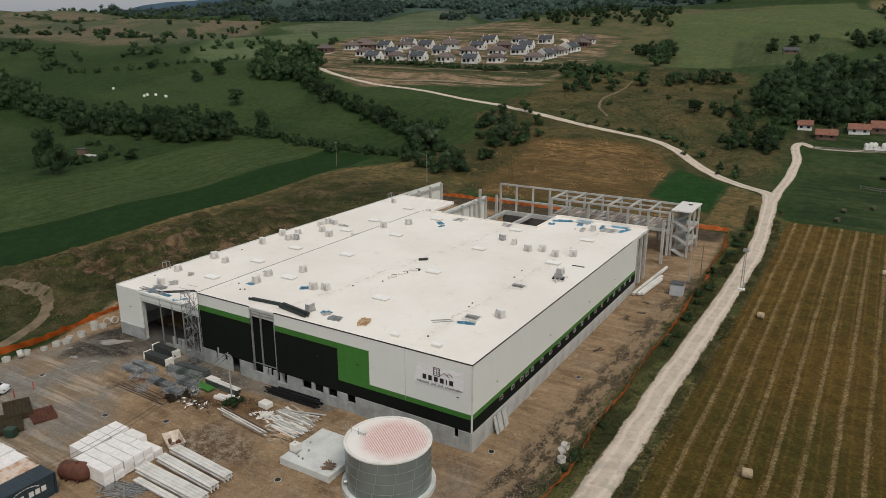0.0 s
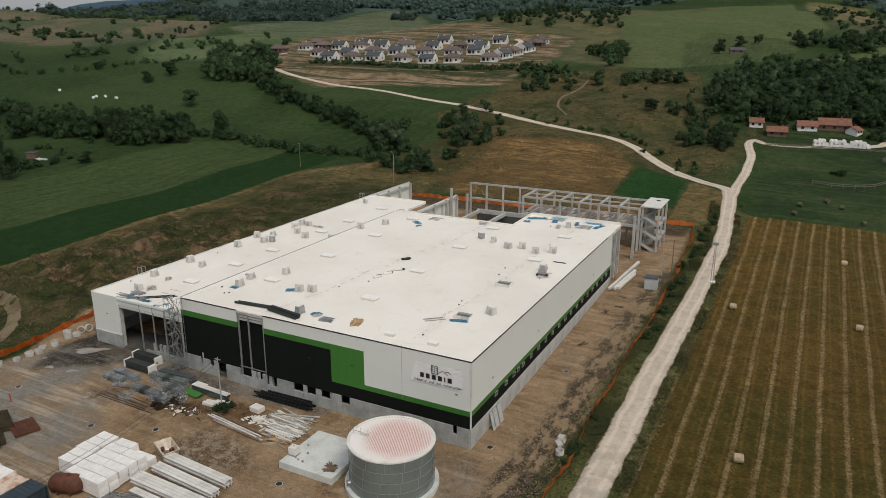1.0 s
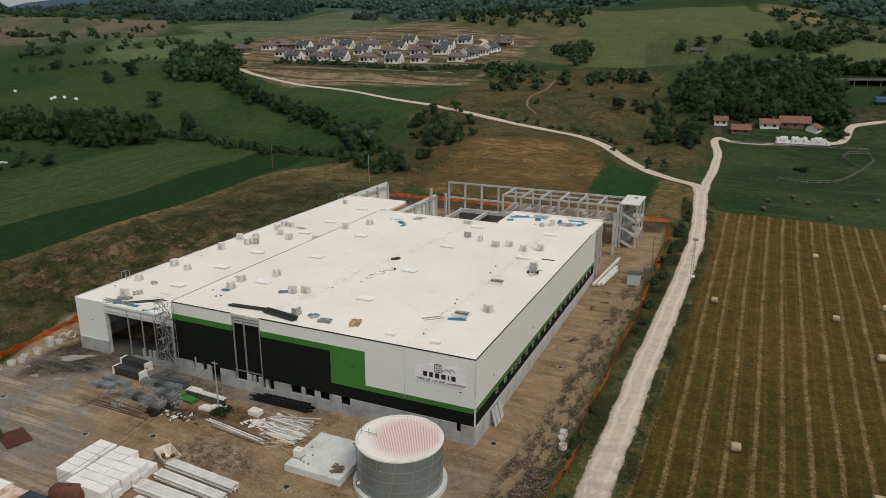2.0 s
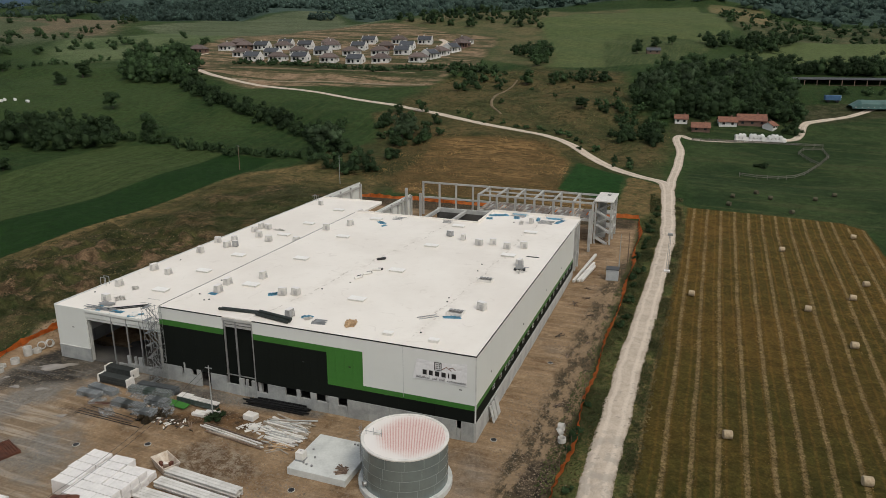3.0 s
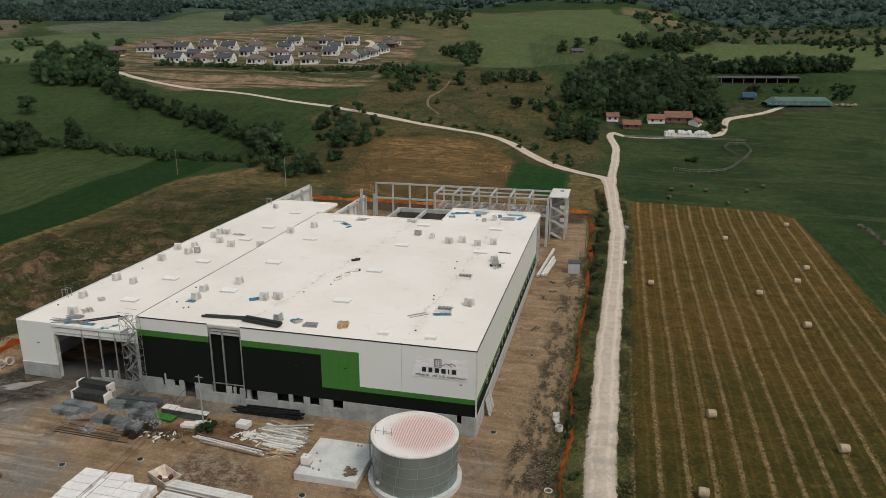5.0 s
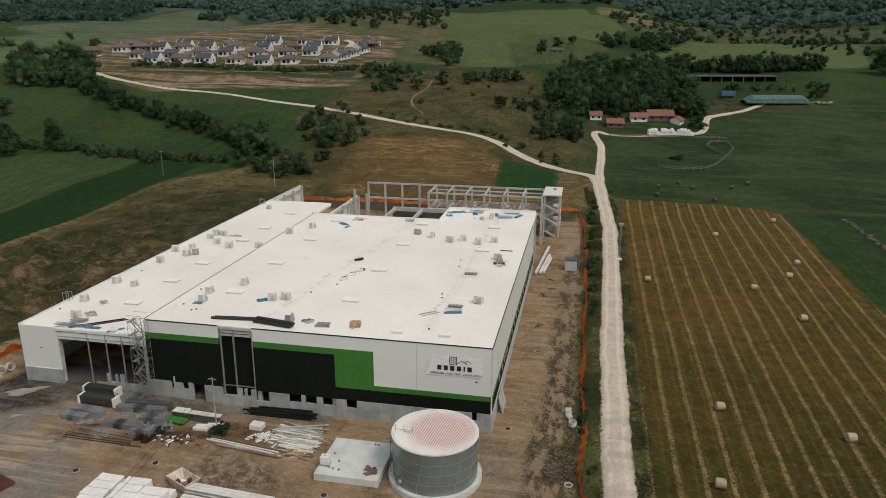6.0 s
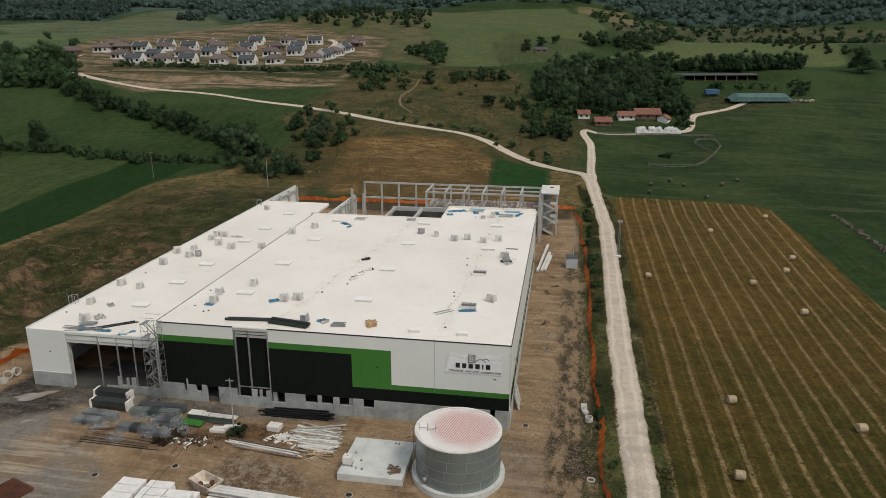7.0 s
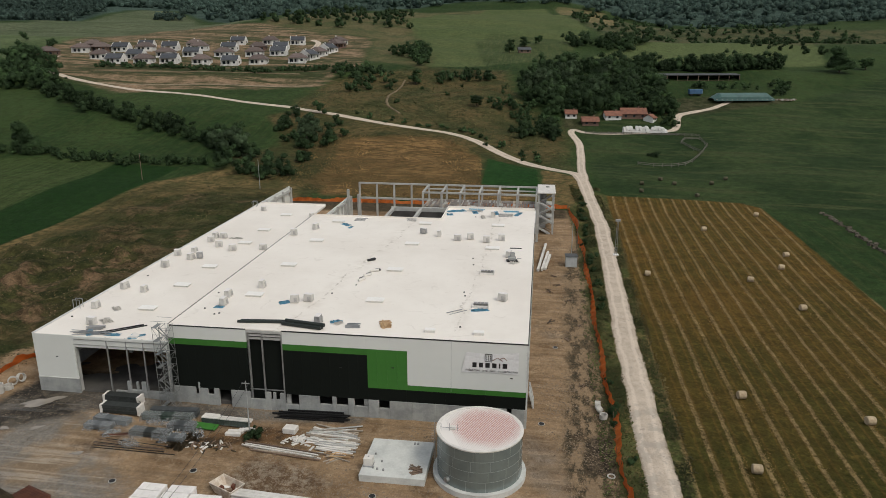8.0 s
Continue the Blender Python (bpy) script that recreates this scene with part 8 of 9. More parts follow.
# site containers at the yard's corner
def container(x0, x1, y0, y1, h, side, roof, label):
    ob = thing("shipping_container", label, "container", pose((x0 + x1) / 2, (y0 + y1) / 2, gz((x0 + x1) / 2, (y0 + y1) / 2) - 0.05))
    w, d = (x1 - x0) / 2, (y1 - y0) / 2
    bm = bmesh.new()
    n = int(d * 2 / 0.28)
    for s in (-1, 1):
        rows = []
        for i in range(n * 2 + 1):
            y = -d + 0.12 + (2 * d - 0.24) * i / (n * 2)
            o = 0.04 * ((i // 2) % 2)
            rows.append((bm.verts.new((s * (w - o), y, 0.2)), bm.verts.new((s * (w - o), y, h - 0.15))))
        for a, b in zip(rows, rows[1:]):
            bm.faces.new((a[0], b[0], b[1], a[1]))
    part("side_wall", bm, side, ob)
    bm = bmesh.new()
    for sx in (-1, 1):
        for sy in (-1, 1):
            add_box(bm, sx * w - 0.07, sx * w + 0.07, sy * d - 0.07, sy * d + 0.07, 0, h)
        add_box(bm, sx * w - 0.06, sx * w + 0.06, -d, d, h - 0.16, h - 0.01)
        add_box(bm, sx * w - 0.06, sx * w + 0.06, -d, d, 0.02, 0.2)
    part("corner_frame", bm, side, ob)
    for s in (-1, 1):
        bm = bmesh.new()
        add_box(bm, -w, w, s * d - 0.03, s * d + 0.03, 0.1, h - 0.05)
        part("end_wall", bm, side, ob)
    bm = bmesh.new()
    add_box(bm, -w + 0.02, w - 0.02, -d + 0.02, d - 0.02, h - 0.06, h - 0.02)
    top_ = part("roof", bm, roof, ob)
    for i in range(int(d * 2 / 0.5)):
        y = -d + 0.3 + i * 0.5
        bm = bmesh.new()
        add_box(bm, -w + 0.1, w - 0.1, y, y + 0.22, h - 0.02, h + 0.005)
        part("roof_rib", bm, roof, top_)
    return ob


ct = container(-36.7, -34.25, -35.1, -29.2, 2.6, M["blue_paint_dark"], M["blue_paint_dark"], "dark blue shipping container with white shapes on its side")
for i, (y, wd) in enumerate(((-2.2, 0.5), (-1.55, 0.5), (-0.9, 0.5), (0.1, 0.5), (0.75, 0.5), (1.4, 0.5))):
    bm = bmesh.new()
    add_box(bm, 1.226, 1.232, y, y + wd, 1.1, 1.7)
    part("white_mark", bm, M["white_frame"], ct)
for i in range(9):
    bm = bmesh.new()
    a = math.pi * (0.15 + 0.08 * i)
    add_box(bm, 1.226, 1.232, -0.3 - 1.6 * math.cos(a), -0.3 - 1.6 * math.cos(a) + 0.3, 1.5 + 0.75 * math.sin(a), 1.58 + 0.75 * math.sin(a))
    part("white_mark", bm, M["white_frame"], ct)
container(-39.3, -36.85, -35.3, -29.4, 2.6, M["container_rusty"], M["container_rusty"], "white shipping container with rust on its roof")
for x in (-41.9, -44.4, -46.9):
    container(x, x + 2.42, -35.2, -29.1, 2.6, M["white_frame"], M["pack_white"], "white site cabin with a flat roof")

# dark sheets, bin, car
for x, y, w, d, h, a, m_, lbl in ((-53.9, -22.5, 4.4, 3.0, 0.8, -24, "rust_dark", "dark olive-brown stack of rebar mats on the yard"), (-51.6, -24.7, 4.6, 2.6, 0.55, -24, "rust_dark", "low dark stack of rebar mats on the yard"), (-50.4, -21.3, 3.6, 2.7, 0.25, -20, "rust", "rust-red stack of rebar mats on the yard")):
    ob = thing("rebar_stack", lbl, "steel mats", pose(x, y, gz(x, y), 0, 0, a), "steel mats")
    bm = bmesh.new()
    add_box(bm, -w / 2, w / 2, -d / 2, d / 2, 0, h, 0.02)
    part("mesh_core", bm, M[m_], ob)
    for i in range(int(w / 0.3) + 1):
        bm = bmesh.new()
        add_box(bm, -w / 2 + i * 0.3 - 0.025, -w / 2 + i * 0.3 + 0.025, -d / 2 - 0.08, d / 2 + 0.08, h + 0.004, h + 0.05)
        part("bar", bm, M[m_], ob)
    for i in range(int(d / 0.3) + 1):
        bm = bmesh.new()
        add_box(bm, -w / 2 - 0.08, w / 2 + 0.08, -d / 2 + i * 0.3 - 0.025, -d / 2 + i * 0.3 + 0.025, h + 0.054, h + 0.1)
        part("bar", bm, M[m_], ob)
bin_ = thing("waste_bin", "dark green wheeled waste bin", "bin", pose(-49.0, -26.0, gz(-49, -26), 0, 0, 30))
for name, b in (("body", (-0.6, 0.6, -0.45, 0.45, 0.15, 1.1)), ("lid", (-0.65, 0.65, -0.5, 0.5, 1.11, 1.25))):
    bm = bmesh.new()
    add_box(bm, *b, 0.06)
    part(name, bm, M["bin_green"], bin_)
for s in (-0.45, 0.45):
    bm = bmesh.new()
    add_tube(bm, (s, 0.35, 0.1), (s + 0.06, 0.35, 0.1), 0.1, 0.1, 10)
    part("wheel", bm, M["black_trim"], bin_)
car = thing("car", "white estate car parked on the yard", "car", pose(-61.9, -21.4, gz(-61.9, -21.4), 0, 0, 28))
bm = bmesh.new()
prof = [(-2.1, 0.35), (-2.1, 0.85), (-1.95, 1.0), (-1.7, 1.42), (0.35, 1.47), (1.05, 0.98), (1.95, 0.85), (2.1, 0.6), (2.1, 0.35)]
sides = [[bm.verts.new((x, s * (0.85 - 0.18 * max(0, z - 0.95)), z)) for x, z in prof] for s in (-1, 1)]
bm.faces.new(sides[0])
bm.faces.new(sides[1][::-1])
for i in range(len(prof)):
    j = (i + 1) % len(prof)
    bm.faces.new((sides[0][j], sides[0][i], sides[1][i], sides[1][j]))
bmesh.ops.bevel(bm, geom=bm.edges[:], offset=0.05, segments=2, affect="EDGES")
part("body", bm, M["car_white"], car)
for pts in (((-1.75, 1.05), (-1.6, 1.36), (0.28, 1.4), (0.85, 1.03)),):
    for s in (-1, 1):
        bm = bmesh.new()
        bm.faces.new([bm.verts.new((x, s * (0.865 - 0.18 * max(0, z - 0.95)), z)) for x, z in pts])
        bmesh.ops.solidify(bm, geom=bm.faces[:], thickness=0.01)
        part("side_window", bm, M["glass"], car)
for x0, z0, x1, z1 in ((0.4, 1.44, 1.02, 1.02), (-1.74, 1.4, -1.96, 1.05)):
    bm = bmesh.new()
    o = 0.03 if x0 > 0 else -0.03
    bm.faces.new([bm.verts.new(p) for p in ((x0 + o, -0.66, z0), (x0 + o, 0.66, z0), (x1 + o, 0.72, z1), (x1 + o, -0.72, z1))])
    bmesh.ops.solidify(bm, geom=bm.faces[:], thickness=0.01)
    part("windscreen", bm, M["glass"], car)
for x in (-1.3, 1.3):
    for s in (-1, 1):
        bm = bmesh.new()
        add_tube(bm, (x, s * 0.68, 0.32), (x, s * 0.88, 0.32), 0.32, 0.32, 16)
        w = part("wheel", bm, M["black_trim"], car)
        bm = bmesh.new()
        add_tube(bm, (x, s * 0.86, 0.32), (x, s * 0.89, 0.32), 0.19, 0.19, 12)
        part("rim", bm, M["steel"], w)
for s in (-0.6, 0.6):
    box_part("tail_light", -2.13, -2.08, s - 0.12, s + 0.12, 0.75, 0.95, M["rust"], car)
    box_part("headlight", 2.05, 2.12, s - 0.15, s + 0.15, 0.62, 0.76, M["glass"], car)

# ---- well rings, manholes, shed, poles ----
def well_ring(x, y, r=0.55, h=0.6, tip=0, rot=0, lift=0.0):
    bm = bmesh.new()
    prof = [(r, 0), (r, h), (r - 0.1, h), (r - 0.1, 0)]
    rings = [[bm.verts.new((a * math.cos(t), a * math.sin(t), z)) for t in [math.tau * i / 24 for i in range(24)]] for a, z in prof]
    for k in range(4):
        a, b = rings[k], rings[(k + 1) % 4]
        for i in range(24):
            bm.faces.new((a[i], a[(i + 1) % 24], b[(i + 1) % 24], b[i]))
    ob = part("well_ring", bm, M["ring_concrete"], None)
    ob.matrix_basis = pose(x, y, gz(x, y) + lift, 0, 0, rot) @ pose(0, 0, r if tip else 0, tip, 0, 0)
    return tagged(ob, "pale concrete well ring lying on the yard", "concrete ring", "well rings")


for i, (x, y, r, h, tip) in enumerate(((-68.9, -8.3, 0.6, 0.6, 0), (-68.5, -7.0, 0.6, 0.6, 0), (-69.6, -5.7, 0.55, 0.4, 0), (-68.8, -4.2, 0.6, 0.8, 0), (-69.3, -1.6, 0.6, 0.7, 0), (-68.9, -0.4, 0.6, 0.6, 0), (-69.1, 0.7, 0.6, 0.5, 85), (-68.7, 1.6, 0.6, 0.5, 80),
                                        (-69.9, -12.4, 0.6, 0.6, 0), (-69.6, -13.8, 0.6, 0.7, 80), (-70.2, -15.2, 0.6, 0.6, 0), (-69.0, -10.2, 0.5, 0.5, 0), (8.7, 6.3, 0.5, 0.7, 85), (8.9, 4.9, 0.5, 0.6, 60), (9.6, 3.8, 0.5, 0.6, 0), (9.5, -8.6, 0.45, 0.12, 0))):
    well_ring(x, y, r, h, tip, i * 37 % 180)
well_ring(-69.3, -1.6, 0.6, 0.6, 0, 0, 0.71)
for x, y in ((1.9, 1.3), (-15.5, -15.6), (-60.9, -15.2), (-43.6, -17.2), (-36.0, -14.0), (3.9, 24.0), (-8.0, -15.8)):
    ob = well_ring(x, y, 0.4, 0.08)
    tagged(ob, "low concrete manhole collar in the yard", "manhole", "manholes")
    bm = bmesh.new()
    add_tube(bm, (0, 0, 0.02), (0, 0, 0.1), 0.34, 0.34, 16)
    part("cover", bm, M["black_trim"], ob)

M["cabin_grey"] = mat("cabin_grey_paint", (0.46, 0.49, 0.51), (0.38, 0.41, 0.43), 0.5, grain=4, stain=0.8)
shed = thing("site_cabin", "small grey site cabin with a dark flat roof", "cabin", pose(7.6, 63.9, gz(7.6, 63.9), 0, 0, 3))
for name, b, m_ in (("body", (-1.15, 1.15, -1.0, 1.0, 0.0, 2.2), "cabin_grey"), ("roof", (-1.25, 1.25, -1.15, 1.15, 2.21, 2.34), "grey_dark"), ("door", (-0.4, 0.4, -1.04, -1.0, 0.05, 1.95), "cabin_grey")):
    bm = bmesh.new()
    add_box(bm, *b, 0.02)
    part(name, bm, M[m_], shed)
for i, (ax, ay, bx, by) in enumerate(((2.5, 76.5, 0.9, 59.0), (3.0, 71.0, 1.7, 59.5), (3.4, 69.0, 2.3, 60.0))):
    bm = bmesh.new()
    add_beam(bm, (ax, ay, gz(ax, ay) + 0.5), (bx, by, gz(bx, by) + 0.45), 0.5, 0.5)
    bmesh.ops.bevel(bm, geom=bm.edges[:], offset=0.03, segments=1, affect="EDGES")
    tagged(part("precast_column", bm, M["beam_white"], None), "long white precast concrete column lying on bearers", "concrete column", "precast columns")
    for u in (0.15, 0.85):
        x, y = ax + (bx - ax) * u, ay + (by - ay) * u
        b = box_part("bearer_block", x - 0.4, x + 0.4, y - 0.12, y + 0.12, gz(x, y) - 0.1, gz(x, y) + 0.22, M["old_timber"], None)
        tagged(b, "timber bearer block under a precast column", "bearer")
for i, (y, w) in enumerate(((5.2, 0.5), (6.2, 1.0), (7.5, 1.0))):
    bm = bmesh.new()
    add_box(bm, 0, 0.16, -w / 2, w / 2, 0, 2.4, 0.02, pose(0.75, y, gz(1, y) - 0.1, 0, -14, 0))
    tagged(part("leaning_slab", bm, M["concrete_pale"], None), "pale concrete slab leaning on the plinth", "concrete slab", "leaning slabs")


def pole(x, y, h, label, lattice=False, material="concrete", arm=True):
    ob = thing("utility_pole", label, "utility pole", pose(x, y, gz(x, y)))
    if lattice:
        for sx in (-1, 1):
            for sy in (-1, 1):
                bm = bmesh.new()
                add_tube(bm, (sx * 0.22, sy * 0.22, 0.25), (sx * 0.12, sy * 0.12, h), 0.04, 0.03, 5)
                part("leg", bm, M["steel"], ob)
        for k in range(12):
            bm = bmesh.new()
            z0, z1 = 0.3 + k * h / 12, 0.3 + (k + 1) * h / 12 - 0.2
            s = 0.22 - 0.1 * k / 12
            add_tube(bm, (-s, -s, z0), (s, -s, z1), 0.02, 0.02, 4)
            add_tube(bm, (s, s, z0), (-s, s, z1), 0.02, 0.02, 4)
            part("brace", bm, M["steel"], ob)
        bm = bmesh.new()
        add_box(bm, -0.6, 0.6, -0.5, 0.5, -0.1, 0.3, 0.04)
        part("footing", bm, M["pack_white"], ob)
        bm = bmesh.new()
        add_box(bm, -0.5, 0.5, -0.25, 0.25, h - 0.5, h, 0.04)
        part("lamp_box", bm, M["grey_box"], ob)
    else:
        bm = bmesh.new()
        add_tube(bm, (0, 0, -0.3), (0, 0, h), 0.1, 0.06, 8)
        part("shaft", bm, M[material], ob)
        if arm:
            bm = bmesh.new()
            add_box(bm, -0.5, 0.5, -0.05, 0.05, h - 0.35, h - 0.25)
            part("cross_arm", bm, M["steel"], ob)
    return ob


for x, y, a, l_ in ((-37.5, 78.5, 12, 3.4), (-35.0, 80.5, 78, 2.6), (-33.2, 79.0, 60, 3.0), (-40.5, 81.0, 5, 4.2), (-28.5, 82.0, 20, 3.6)):
    block = box_part("precast_piece", -l_ / 2, l_ / 2, -0.25, 0.25, 0, 0.5, M["beam_white"], None, 0.03)
    block.matrix_basis = pose(x, y, gz(x, y) + 0.02, 0, 0, a)
    tagged(block, "short white precast concrete piece lying behind the hall", "concrete piece", "precast pieces")
pole(17.4, 72.2, 8.0, "galvanised lattice mast on a white footing beside the road", True)
pole(8.0, 71.5, 7.0, "slim pale utility pole by the site fence", arm=False)
pole(9.3, 75.5, 6.5, "dark wooden pole by the site fence", material="old_timber", arm=False)
pole(-32.7, -6.2, 7.2, "grey utility pole among stacked materials")
pole(-79, 114, 8.5, "slim pole behind the low hall", arm=False)
pole(-118, 119, 8.0, "wooden utility pole at a field edge", material="old_timber")
for s in (-0.4, 0.4):
    cu = bpy.data.curves.new("cable", "CURVE")
    cu.dimensions, cu.bevel_depth = "3D", 0.02
    sp = cu.splines.new("POLY")
    a, b = Vector((-32.7 + s, -6.2, gz(-32.7, -6.2) + 6.9)), Vector((-34.6 + s, -30.0, 2.7))
    sp.points.add(15)
    for i, p in enumerate(sp.points):
        u = i / 15
        q = a.lerp(b, u)
        q.z -= 1.9 * 4 * u * (1 - u) * 0.5
        p.co = (*q, 1)
    ob = new("overhead_cable", cu)
    cu.materials.append(M["black_trim"])
    me = bpy.data.meshes.new_from_object(ob.evaluated_get(bpy.context.evaluated_depsgraph_get()))
    bpy.data.objects.remove(ob)
    tagged(new("overhead_cable", me), "thin dark cable hanging from a utility pole", "cable")

# ---- scaffold stair tower ----
sc = thing("scaffold_tower", "galvanised scaffold stair tower against the hall front", "scaffold")
SX, SY = (-46.15, -45.2, -44.2), (-2.2, -0.75)
sz0 = gz(-45.4, -1.5)
for x in SX:
    for y in SY:
        bm = bmesh.new()
        add_tube(bm, (x, y, sz0), (x, y, 11.6), 0.028, 0.028, 6)
        part("upright", bm, M["scaffold"], sc)
for k in range(7):
    z = sz0 + 0.3 + k * 1.8
    if z > 11.8:
        break
    for y in SY:
        for dz in (0, 0.9):
            bm = bmesh.new()
            add_tube(bm, (SX[0], y, z + dz), (SX[2], y, z + dz), 0.022, 0.022, 5)
            part("ledger", bm, M["scaffold"], sc)
    for x in SX:
        bm = bmesh.new()
        add_tube(bm, (x, SY[0], z), (x, SY[1], z), 0.028, 0.028, 5)
        part("transom", bm, M["scaffold"], sc)
    if z + 1.8 < 12:
        for y in SY:
            bm = bmesh.new()
            add_tube(bm, (SX[k % 2], y, z), (SX[1 + k % 2], y, z + 1.8), 0.024, 0.024, 5)
            add_tube(bm, (SX[1 + (k + 1) % 2], y, z), (SX[(k + 1) % 2], y, z + 1.8), 0.024, 0.024, 5)
            part("brace", bm, M["scaffold"], sc)
        bm = bmesh.new()
        s = (-1) ** k
        add_beam(bm, (-45.2 - s * 0.85, -1.25, z), (-45.2 + s * 0.85, -1.25, z + 1.75), 0.05, 0.09)
        add_beam(bm, (-45.2 - s * 0.85, -1.75, z), (-45.2 + s * 0.85, -1.75, z + 1.75), 0.05, 0.09)
        part("stair_flight", bm, M["scaffold"], sc)
    bm = bmesh.new()
    add_box(bm, SX[0], SX[0] + 0.5, SY[0], SY[1], z - 0.05, z)
    part("platform", bm, M["scaffold"], sc)

# ---- orange site fence ----
def mesh_fence(name, line, h, lean=0.35):
    ob = thing(name, "sagging orange plastic mesh fence round the site", "fence")
    pts = []
    for (ax, ay), (bx, by) in zip(line, line[1:]):
        k = max(1, int(math.hypot(bx - ax, by - ay) / 2.5))
        pts += [(ax + (bx - ax) * i / k, ay + (by - ay) * i / k) for i in range(k)]
    pts.append(line[-1])
    pts = [(x + 0.3 * math.sin(i * 0.8) * (h < 1.1), y) for i, (x, y) in enumerate(pts)]
    tops = [h * random.choice((1.0, 0.95, 0.8, 1.0, 0.55)) for _ in pts]
    for i, (x, y) in enumerate(pts):
        bm = bmesh.new()
        add_tube(bm, (x, y, gz(x, y) - 0.2), (x + random.uniform(-0.08, 0.08), y, gz(x, y) + h + 0.15), 0.025, 0.02, 5)
        part("stake", bm, M["old_timber"], ob)
    for i in range(len(pts) - 1):
        (ax, ay), (bx, by) = pts[i], pts[i + 1]
        bm = bmesh.new()
        nrm = Vector((by - ay, ax - bx, 0)).normalized()
        grid = []
        for k in range(9):
            u = k / 8
            sag = 0.22 * math.sin(u * math.pi) * random.uniform(0.5, 1.3)
            x, y = ax + (bx - ax) * u, ay + (by - ay) * u
            zt = tops[i] + (tops[i + 1] - tops[i]) * u - sag
            col = []
            for j in range(5):
                v = j / 4
                o = lean * v * (1 + 0.6 * math.sin(0.9 * i + u)) + 0.12 * math.sin(7 * u + 3 * v + i) * (1 - v * 0.4) + random.gauss(0, 0.02)
                col.append(bm.verts.new((x + nrm.x * o, y + nrm.y * o, gz(x, y) + 0.03 + zt * v)))
            grid.append(col)
        for a, b in zip(grid, grid[1:]):
            for j in range(4):
                bm.faces.new((a[j], b[j], b[j + 1], a[j + 1]))
        bmesh.ops.solidify(bm, geom=bm.faces[:], thickness=0.008)
        part("mesh_panel", bm, M["orange_mesh"], ob)
    return ob


random.seed(71)
mesh_fence("site_fence", [(11.2, -40), (10.8, -12), (10.6, -2), (10.5, 9), (10.4, 20), (10.2, 28), (10.5, 45), (10.4, 57), (10.2, 75), (9.6, 92), (9.0, 103), (8.4, 109)], 1.09, 0.5)
mesh_fence("site_fence", [(8.2, 109.3), (2, 108.4), (-10, 107.8), (-30, 106.8), (-51, 105.4), (-59, 104.6), (-69, 103.2)], 1.2)
mesh_fence("site_fence", [(-74.5, -34), (-73.6, -22), (-73.3, -14.4), (-72.4, -10), (-72.6, -5), (-72.6, 0), (-71.8, 5), (-70.6, 8.5), (-70, 14)], 1.35)

# ---- loose stone and soil on the yard ----
def stones(name, label, spots, lo, hi, material):
    bm_v, bm_f = [], []
    base = np.array([(1, 0, 0), (-1, 0, 0), (0, 1, 0), (0, -1, 0), (0, 0, 1), (0, 0, -0.6)], float)
    faces = np.array([(0, 2, 4), (2, 1, 4), (1, 3, 4), (3, 0, 4), (2, 0, 5), (1, 2, 5), (3, 1, 5), (0, 3, 5)])
    heights = ground_z(np.array([q[0] for q in spots], float), np.array([q[1] for q in spots], float))
    for i, (x, y) in enumerate(spots):
        s = lo + (hi - lo) * random.random() ** 2.5
        v = base * s * RNG.uniform(0.5, 1.3, (6, 3))
        a = random.uniform(0, 6.28)
        c, d = math.cos(a), math.sin(a)
        v = np.stack([v[:, 0] * c - v[:, 1] * d + x, v[:, 0] * d + v[:, 1] * c + y, v[:, 2] + heights[i] + s * 0.2], 1)
        bm_v.append(v)
        bm_f.append(faces + 6 * i)
    me = bpy.data.meshes.new(name)
    me.from_pydata(np.concatenate(bm_v).tolist(), [], np.concatenate(bm_f).tolist())
    me.materials.append(material)
    return tagged(new(name, me), label, "rubble", kind="stuff")


random.seed(81)
spots = []
for cx, cy, r, n in ((-28.5, -12.8, 2.6, 500), (-25, -14.5, 3, 350), (-17, -17, 4, 500), (-8, -16.5, 3, 250), (-21, -15.5, 4, 350), (5, 12, 3, 300), (6.5, -4, 3, 350), (5.5, 30, 3, 260), (-33, -2.5, 3, 300), (-12, -3.4, 3, 260), (7, 45, 3, 250), (4, 5, 2.5, 200), (-12, -20, 5, 300)):
    spots += [(random.gauss(cx, r * 0.6), random.gauss(cy, r * 0.6)) for _ in range(n)]
stones("rubble", "scattered broken stone and lumps of soil on the yard", spots, 0.025, 0.16, M["stone_warm"])
stones("gravel", "loose gravel along the fence and wall", [(random.uniform(1.0, 9.5), random.uniform(-20, 100)) for _ in range(5000)] + [(random.uniform(-66, 2), random.uniform(-40, -1)) for _ in range(7000)], 0.02, 0.1, M["stone_warm"])
stones("spoil_lumps", "lumps of pale clay and stone on the spoil bank", [p for p in scatter([(-112, 0), (-112, 60), (-76, 66), (-74, 10), (-80, -4)], 0.8, 0.8) if noise.noise((p[0] * 0.13, p[1] * 0.13, 9)) > 0.12], 0.04, 0.2, M["clay"])

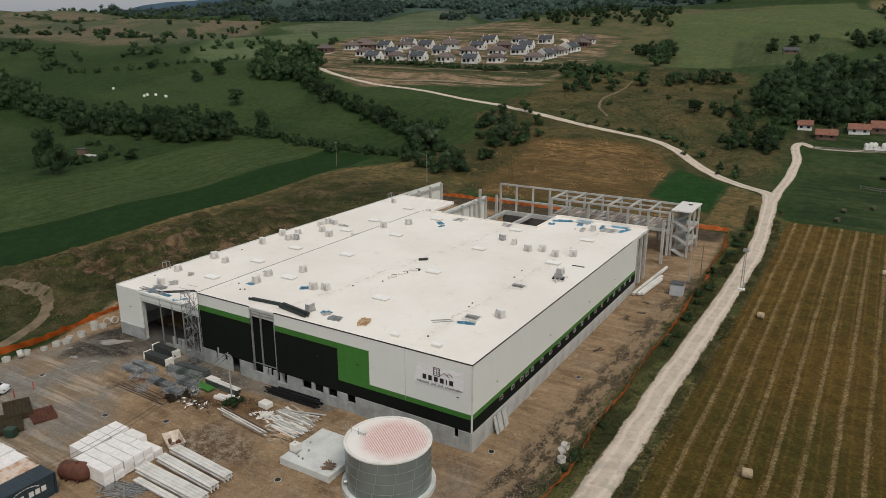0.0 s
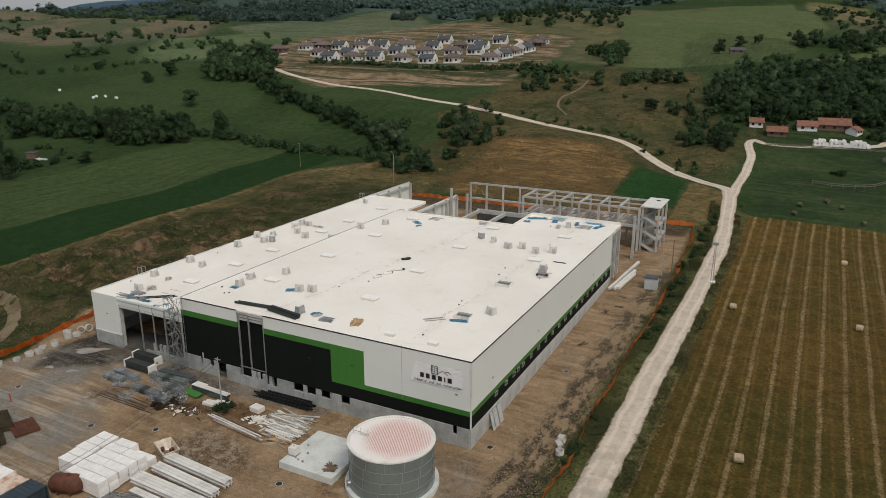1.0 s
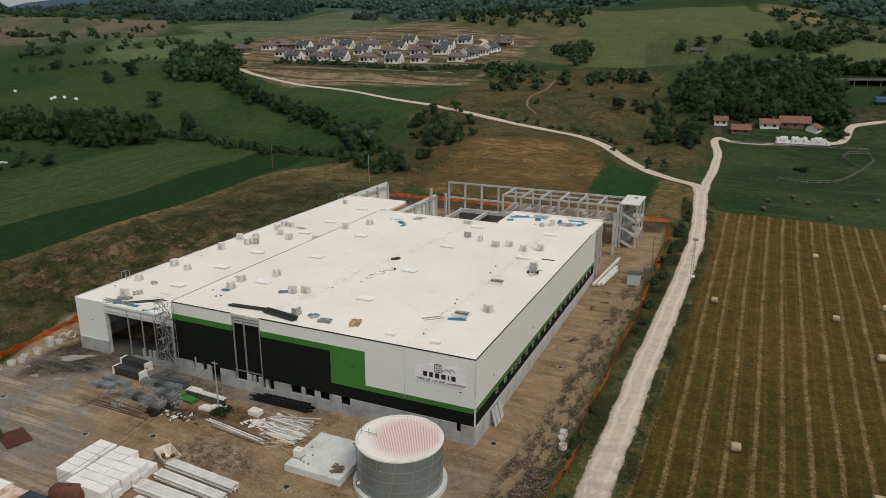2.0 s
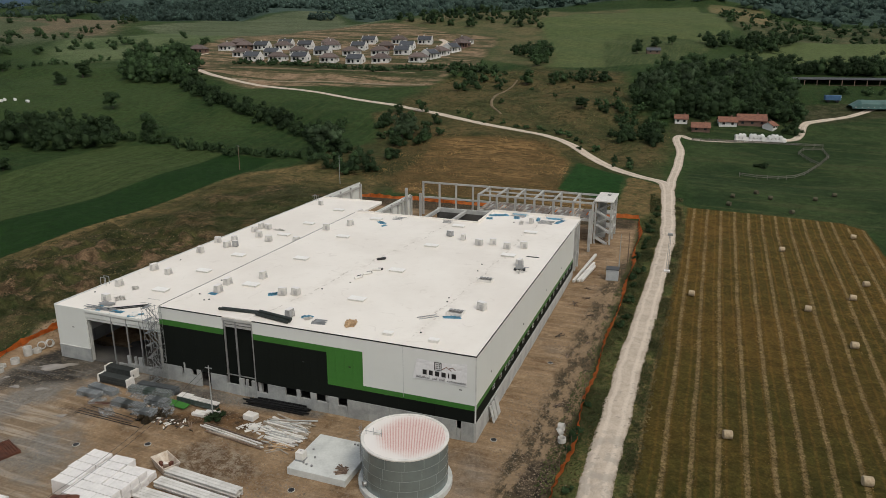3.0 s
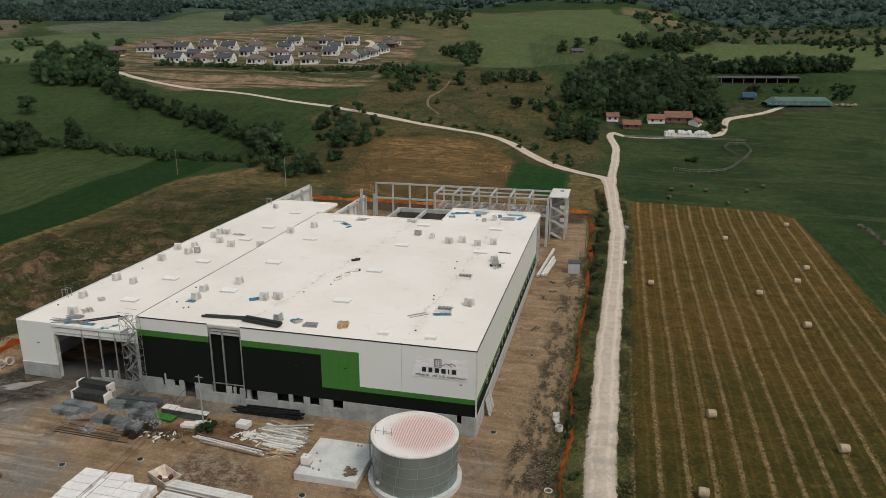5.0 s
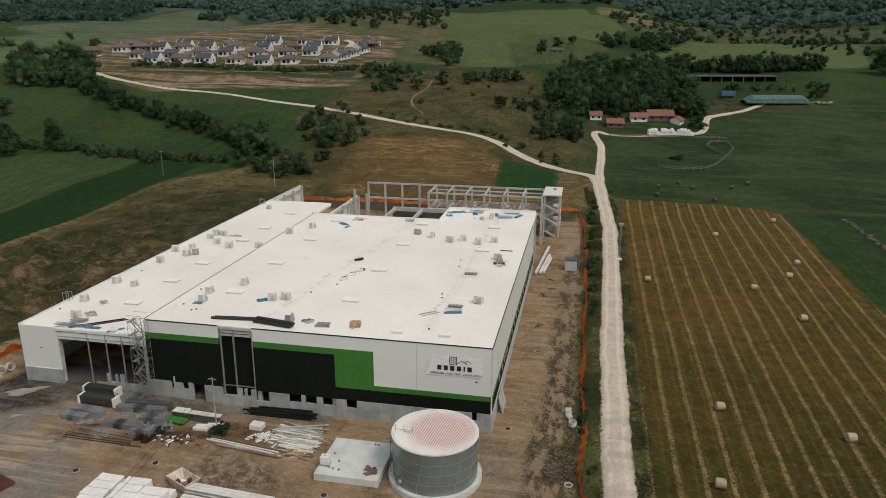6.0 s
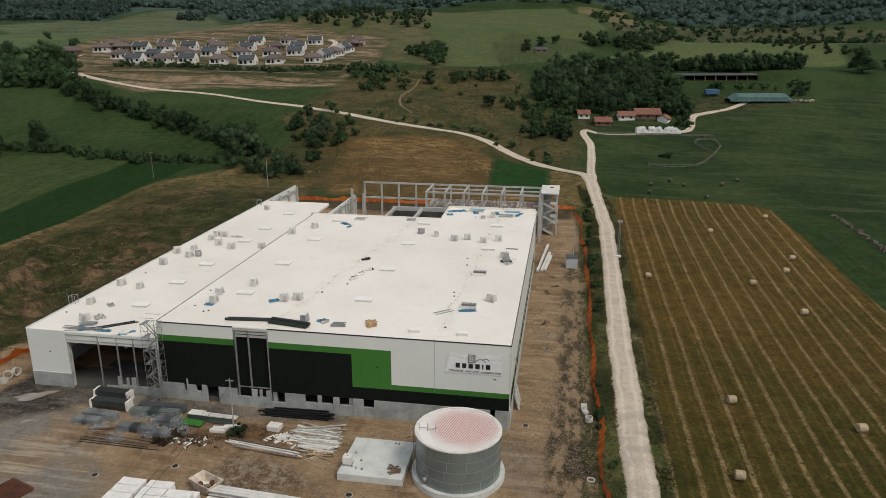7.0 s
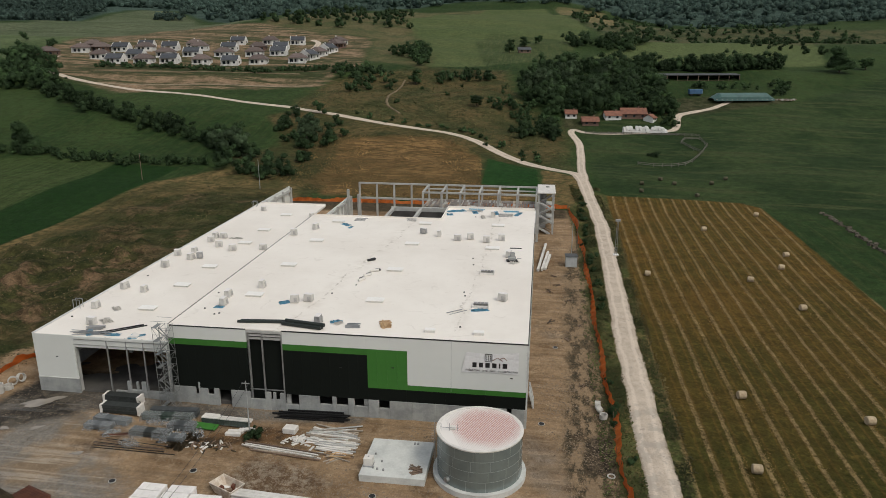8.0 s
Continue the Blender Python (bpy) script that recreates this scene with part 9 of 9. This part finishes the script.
for k, (x, y, a, l_) in enumerate(((3.2, 34, 70, 2.2), (4.6, 52, 20, 1.6), (5.8, 27, 110, 1.8), (6.6, 44, 40, 1.4), (3.0, 48.5, 95, 2.6), (7.4, 12, 60, 1.5), (4.0, 57, 150, 1.8), (8.0, 33, 100, 1.2))):
    bundle("branch_heap", "broken dark branches and sticks on bare earth", "branches", x, y, gz(x, y) + 0.02, l_, a, 7, [M["old_timber"], M["bark"]], 0.05, 0.05, 0.5, 24, 120 + k, "stick")
stones("spilled_stone", "pale stones strewn over a bare earth strip", [p for p in scatter([(1.2, -14), (9.6, -14), (9.4, 80), (1.2, 80)], 0.5, 0.7) if noise.noise((p[0] * 0.5, p[1] * 0.22, 14)) > 0.0], 0.03, 0.13, M["stone_warm"])
stones("soil_clods", "dark lumps of mud and roots along the fence", [p for p in scatter([(4, -18), (10, -18), (10, 78), (4, 78)], 0.5, 0.55) if noise.noise((p[0] * 0.3, p[1] * 0.18, 4)) > 0.08 - 0.05 * (p[0] - 5)], 0.03, 0.12, M["clay"])

# red marker posts by the yard track
M["post_red"] = mat("red_post_paint", (0.42, 0.07, 0.03), (0.30, 0.05, 0.03), 0.6, grain=6)
for x, y in ((-58.0, -20.7), (-58.0, -18.1)):
    bm = bmesh.new()
    add_tube(bm, (0, 0, -0.2), (0, 0, 1.15), 0.08, 0.08, 8)
    add_tube(bm, (0, 0, 1.15), (0, 0, 1.2), 0.05, 0.03, 8)
    post = part("marker_post", bm, M["post_red"], None)
    post.matrix_basis = pose(x, y, gz(x, y))
    tagged(post, "short red marker post standing on the yard", "marker post", "marker posts")

# shallow puddles
def puddle(x, y, a, b, turn, seed):
    rnd = random.Random(seed)
    bm = bmesh.new()
    z = gz(x, y) + 0.035
    vs = []
    for i in range(28):
        t = math.tau * i / 28
        k = 1 + 0.22 * math.sin(3 * t + seed) + 0.12 * math.sin(7 * t + 2 * seed) + rnd.uniform(-0.05, 0.05)
        vs.append(bm.verts.new((a * k * math.cos(t), b * k * math.sin(t), 0)))
    bm.faces.new(vs)
    ob = part("puddle", bm, M["water"], None)
    ob.matrix_basis = pose(x, y, z, 0, 0, turn)
    tagged(ob, "shallow muddy puddle on the yard", "puddle", kind="structure")


puddle(-62.2, -3.0, 2.4, 1.0, 35, 1)
puddle(-58.6, -8.8, 0.8, 0.4, 40, 2)
puddle(-62.5, -9.5, 0.7, 0.4, 10, 3)
puddle(-66.2, -7.8, 0.5, 0.3, 60, 4)
puddle(-50.5, -13.0, 0.7, 0.35, 20, 5)

# ---- far mountains, haze blue put into their colour ----
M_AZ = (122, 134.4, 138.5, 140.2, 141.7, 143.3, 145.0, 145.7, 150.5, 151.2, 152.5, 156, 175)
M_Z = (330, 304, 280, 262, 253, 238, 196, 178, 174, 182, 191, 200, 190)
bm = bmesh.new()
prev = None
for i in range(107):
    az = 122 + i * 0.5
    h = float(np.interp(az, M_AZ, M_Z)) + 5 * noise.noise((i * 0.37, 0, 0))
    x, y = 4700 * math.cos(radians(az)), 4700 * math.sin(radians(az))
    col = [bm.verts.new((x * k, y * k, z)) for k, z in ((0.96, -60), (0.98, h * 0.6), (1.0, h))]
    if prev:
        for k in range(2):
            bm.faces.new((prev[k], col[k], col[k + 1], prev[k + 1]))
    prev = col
tagged(part("backdrop", bm, M["hazy_hill"], None, "", True), "wooded mountains on the far horizon, coloured blue for haze", "mountains", kind="structure")
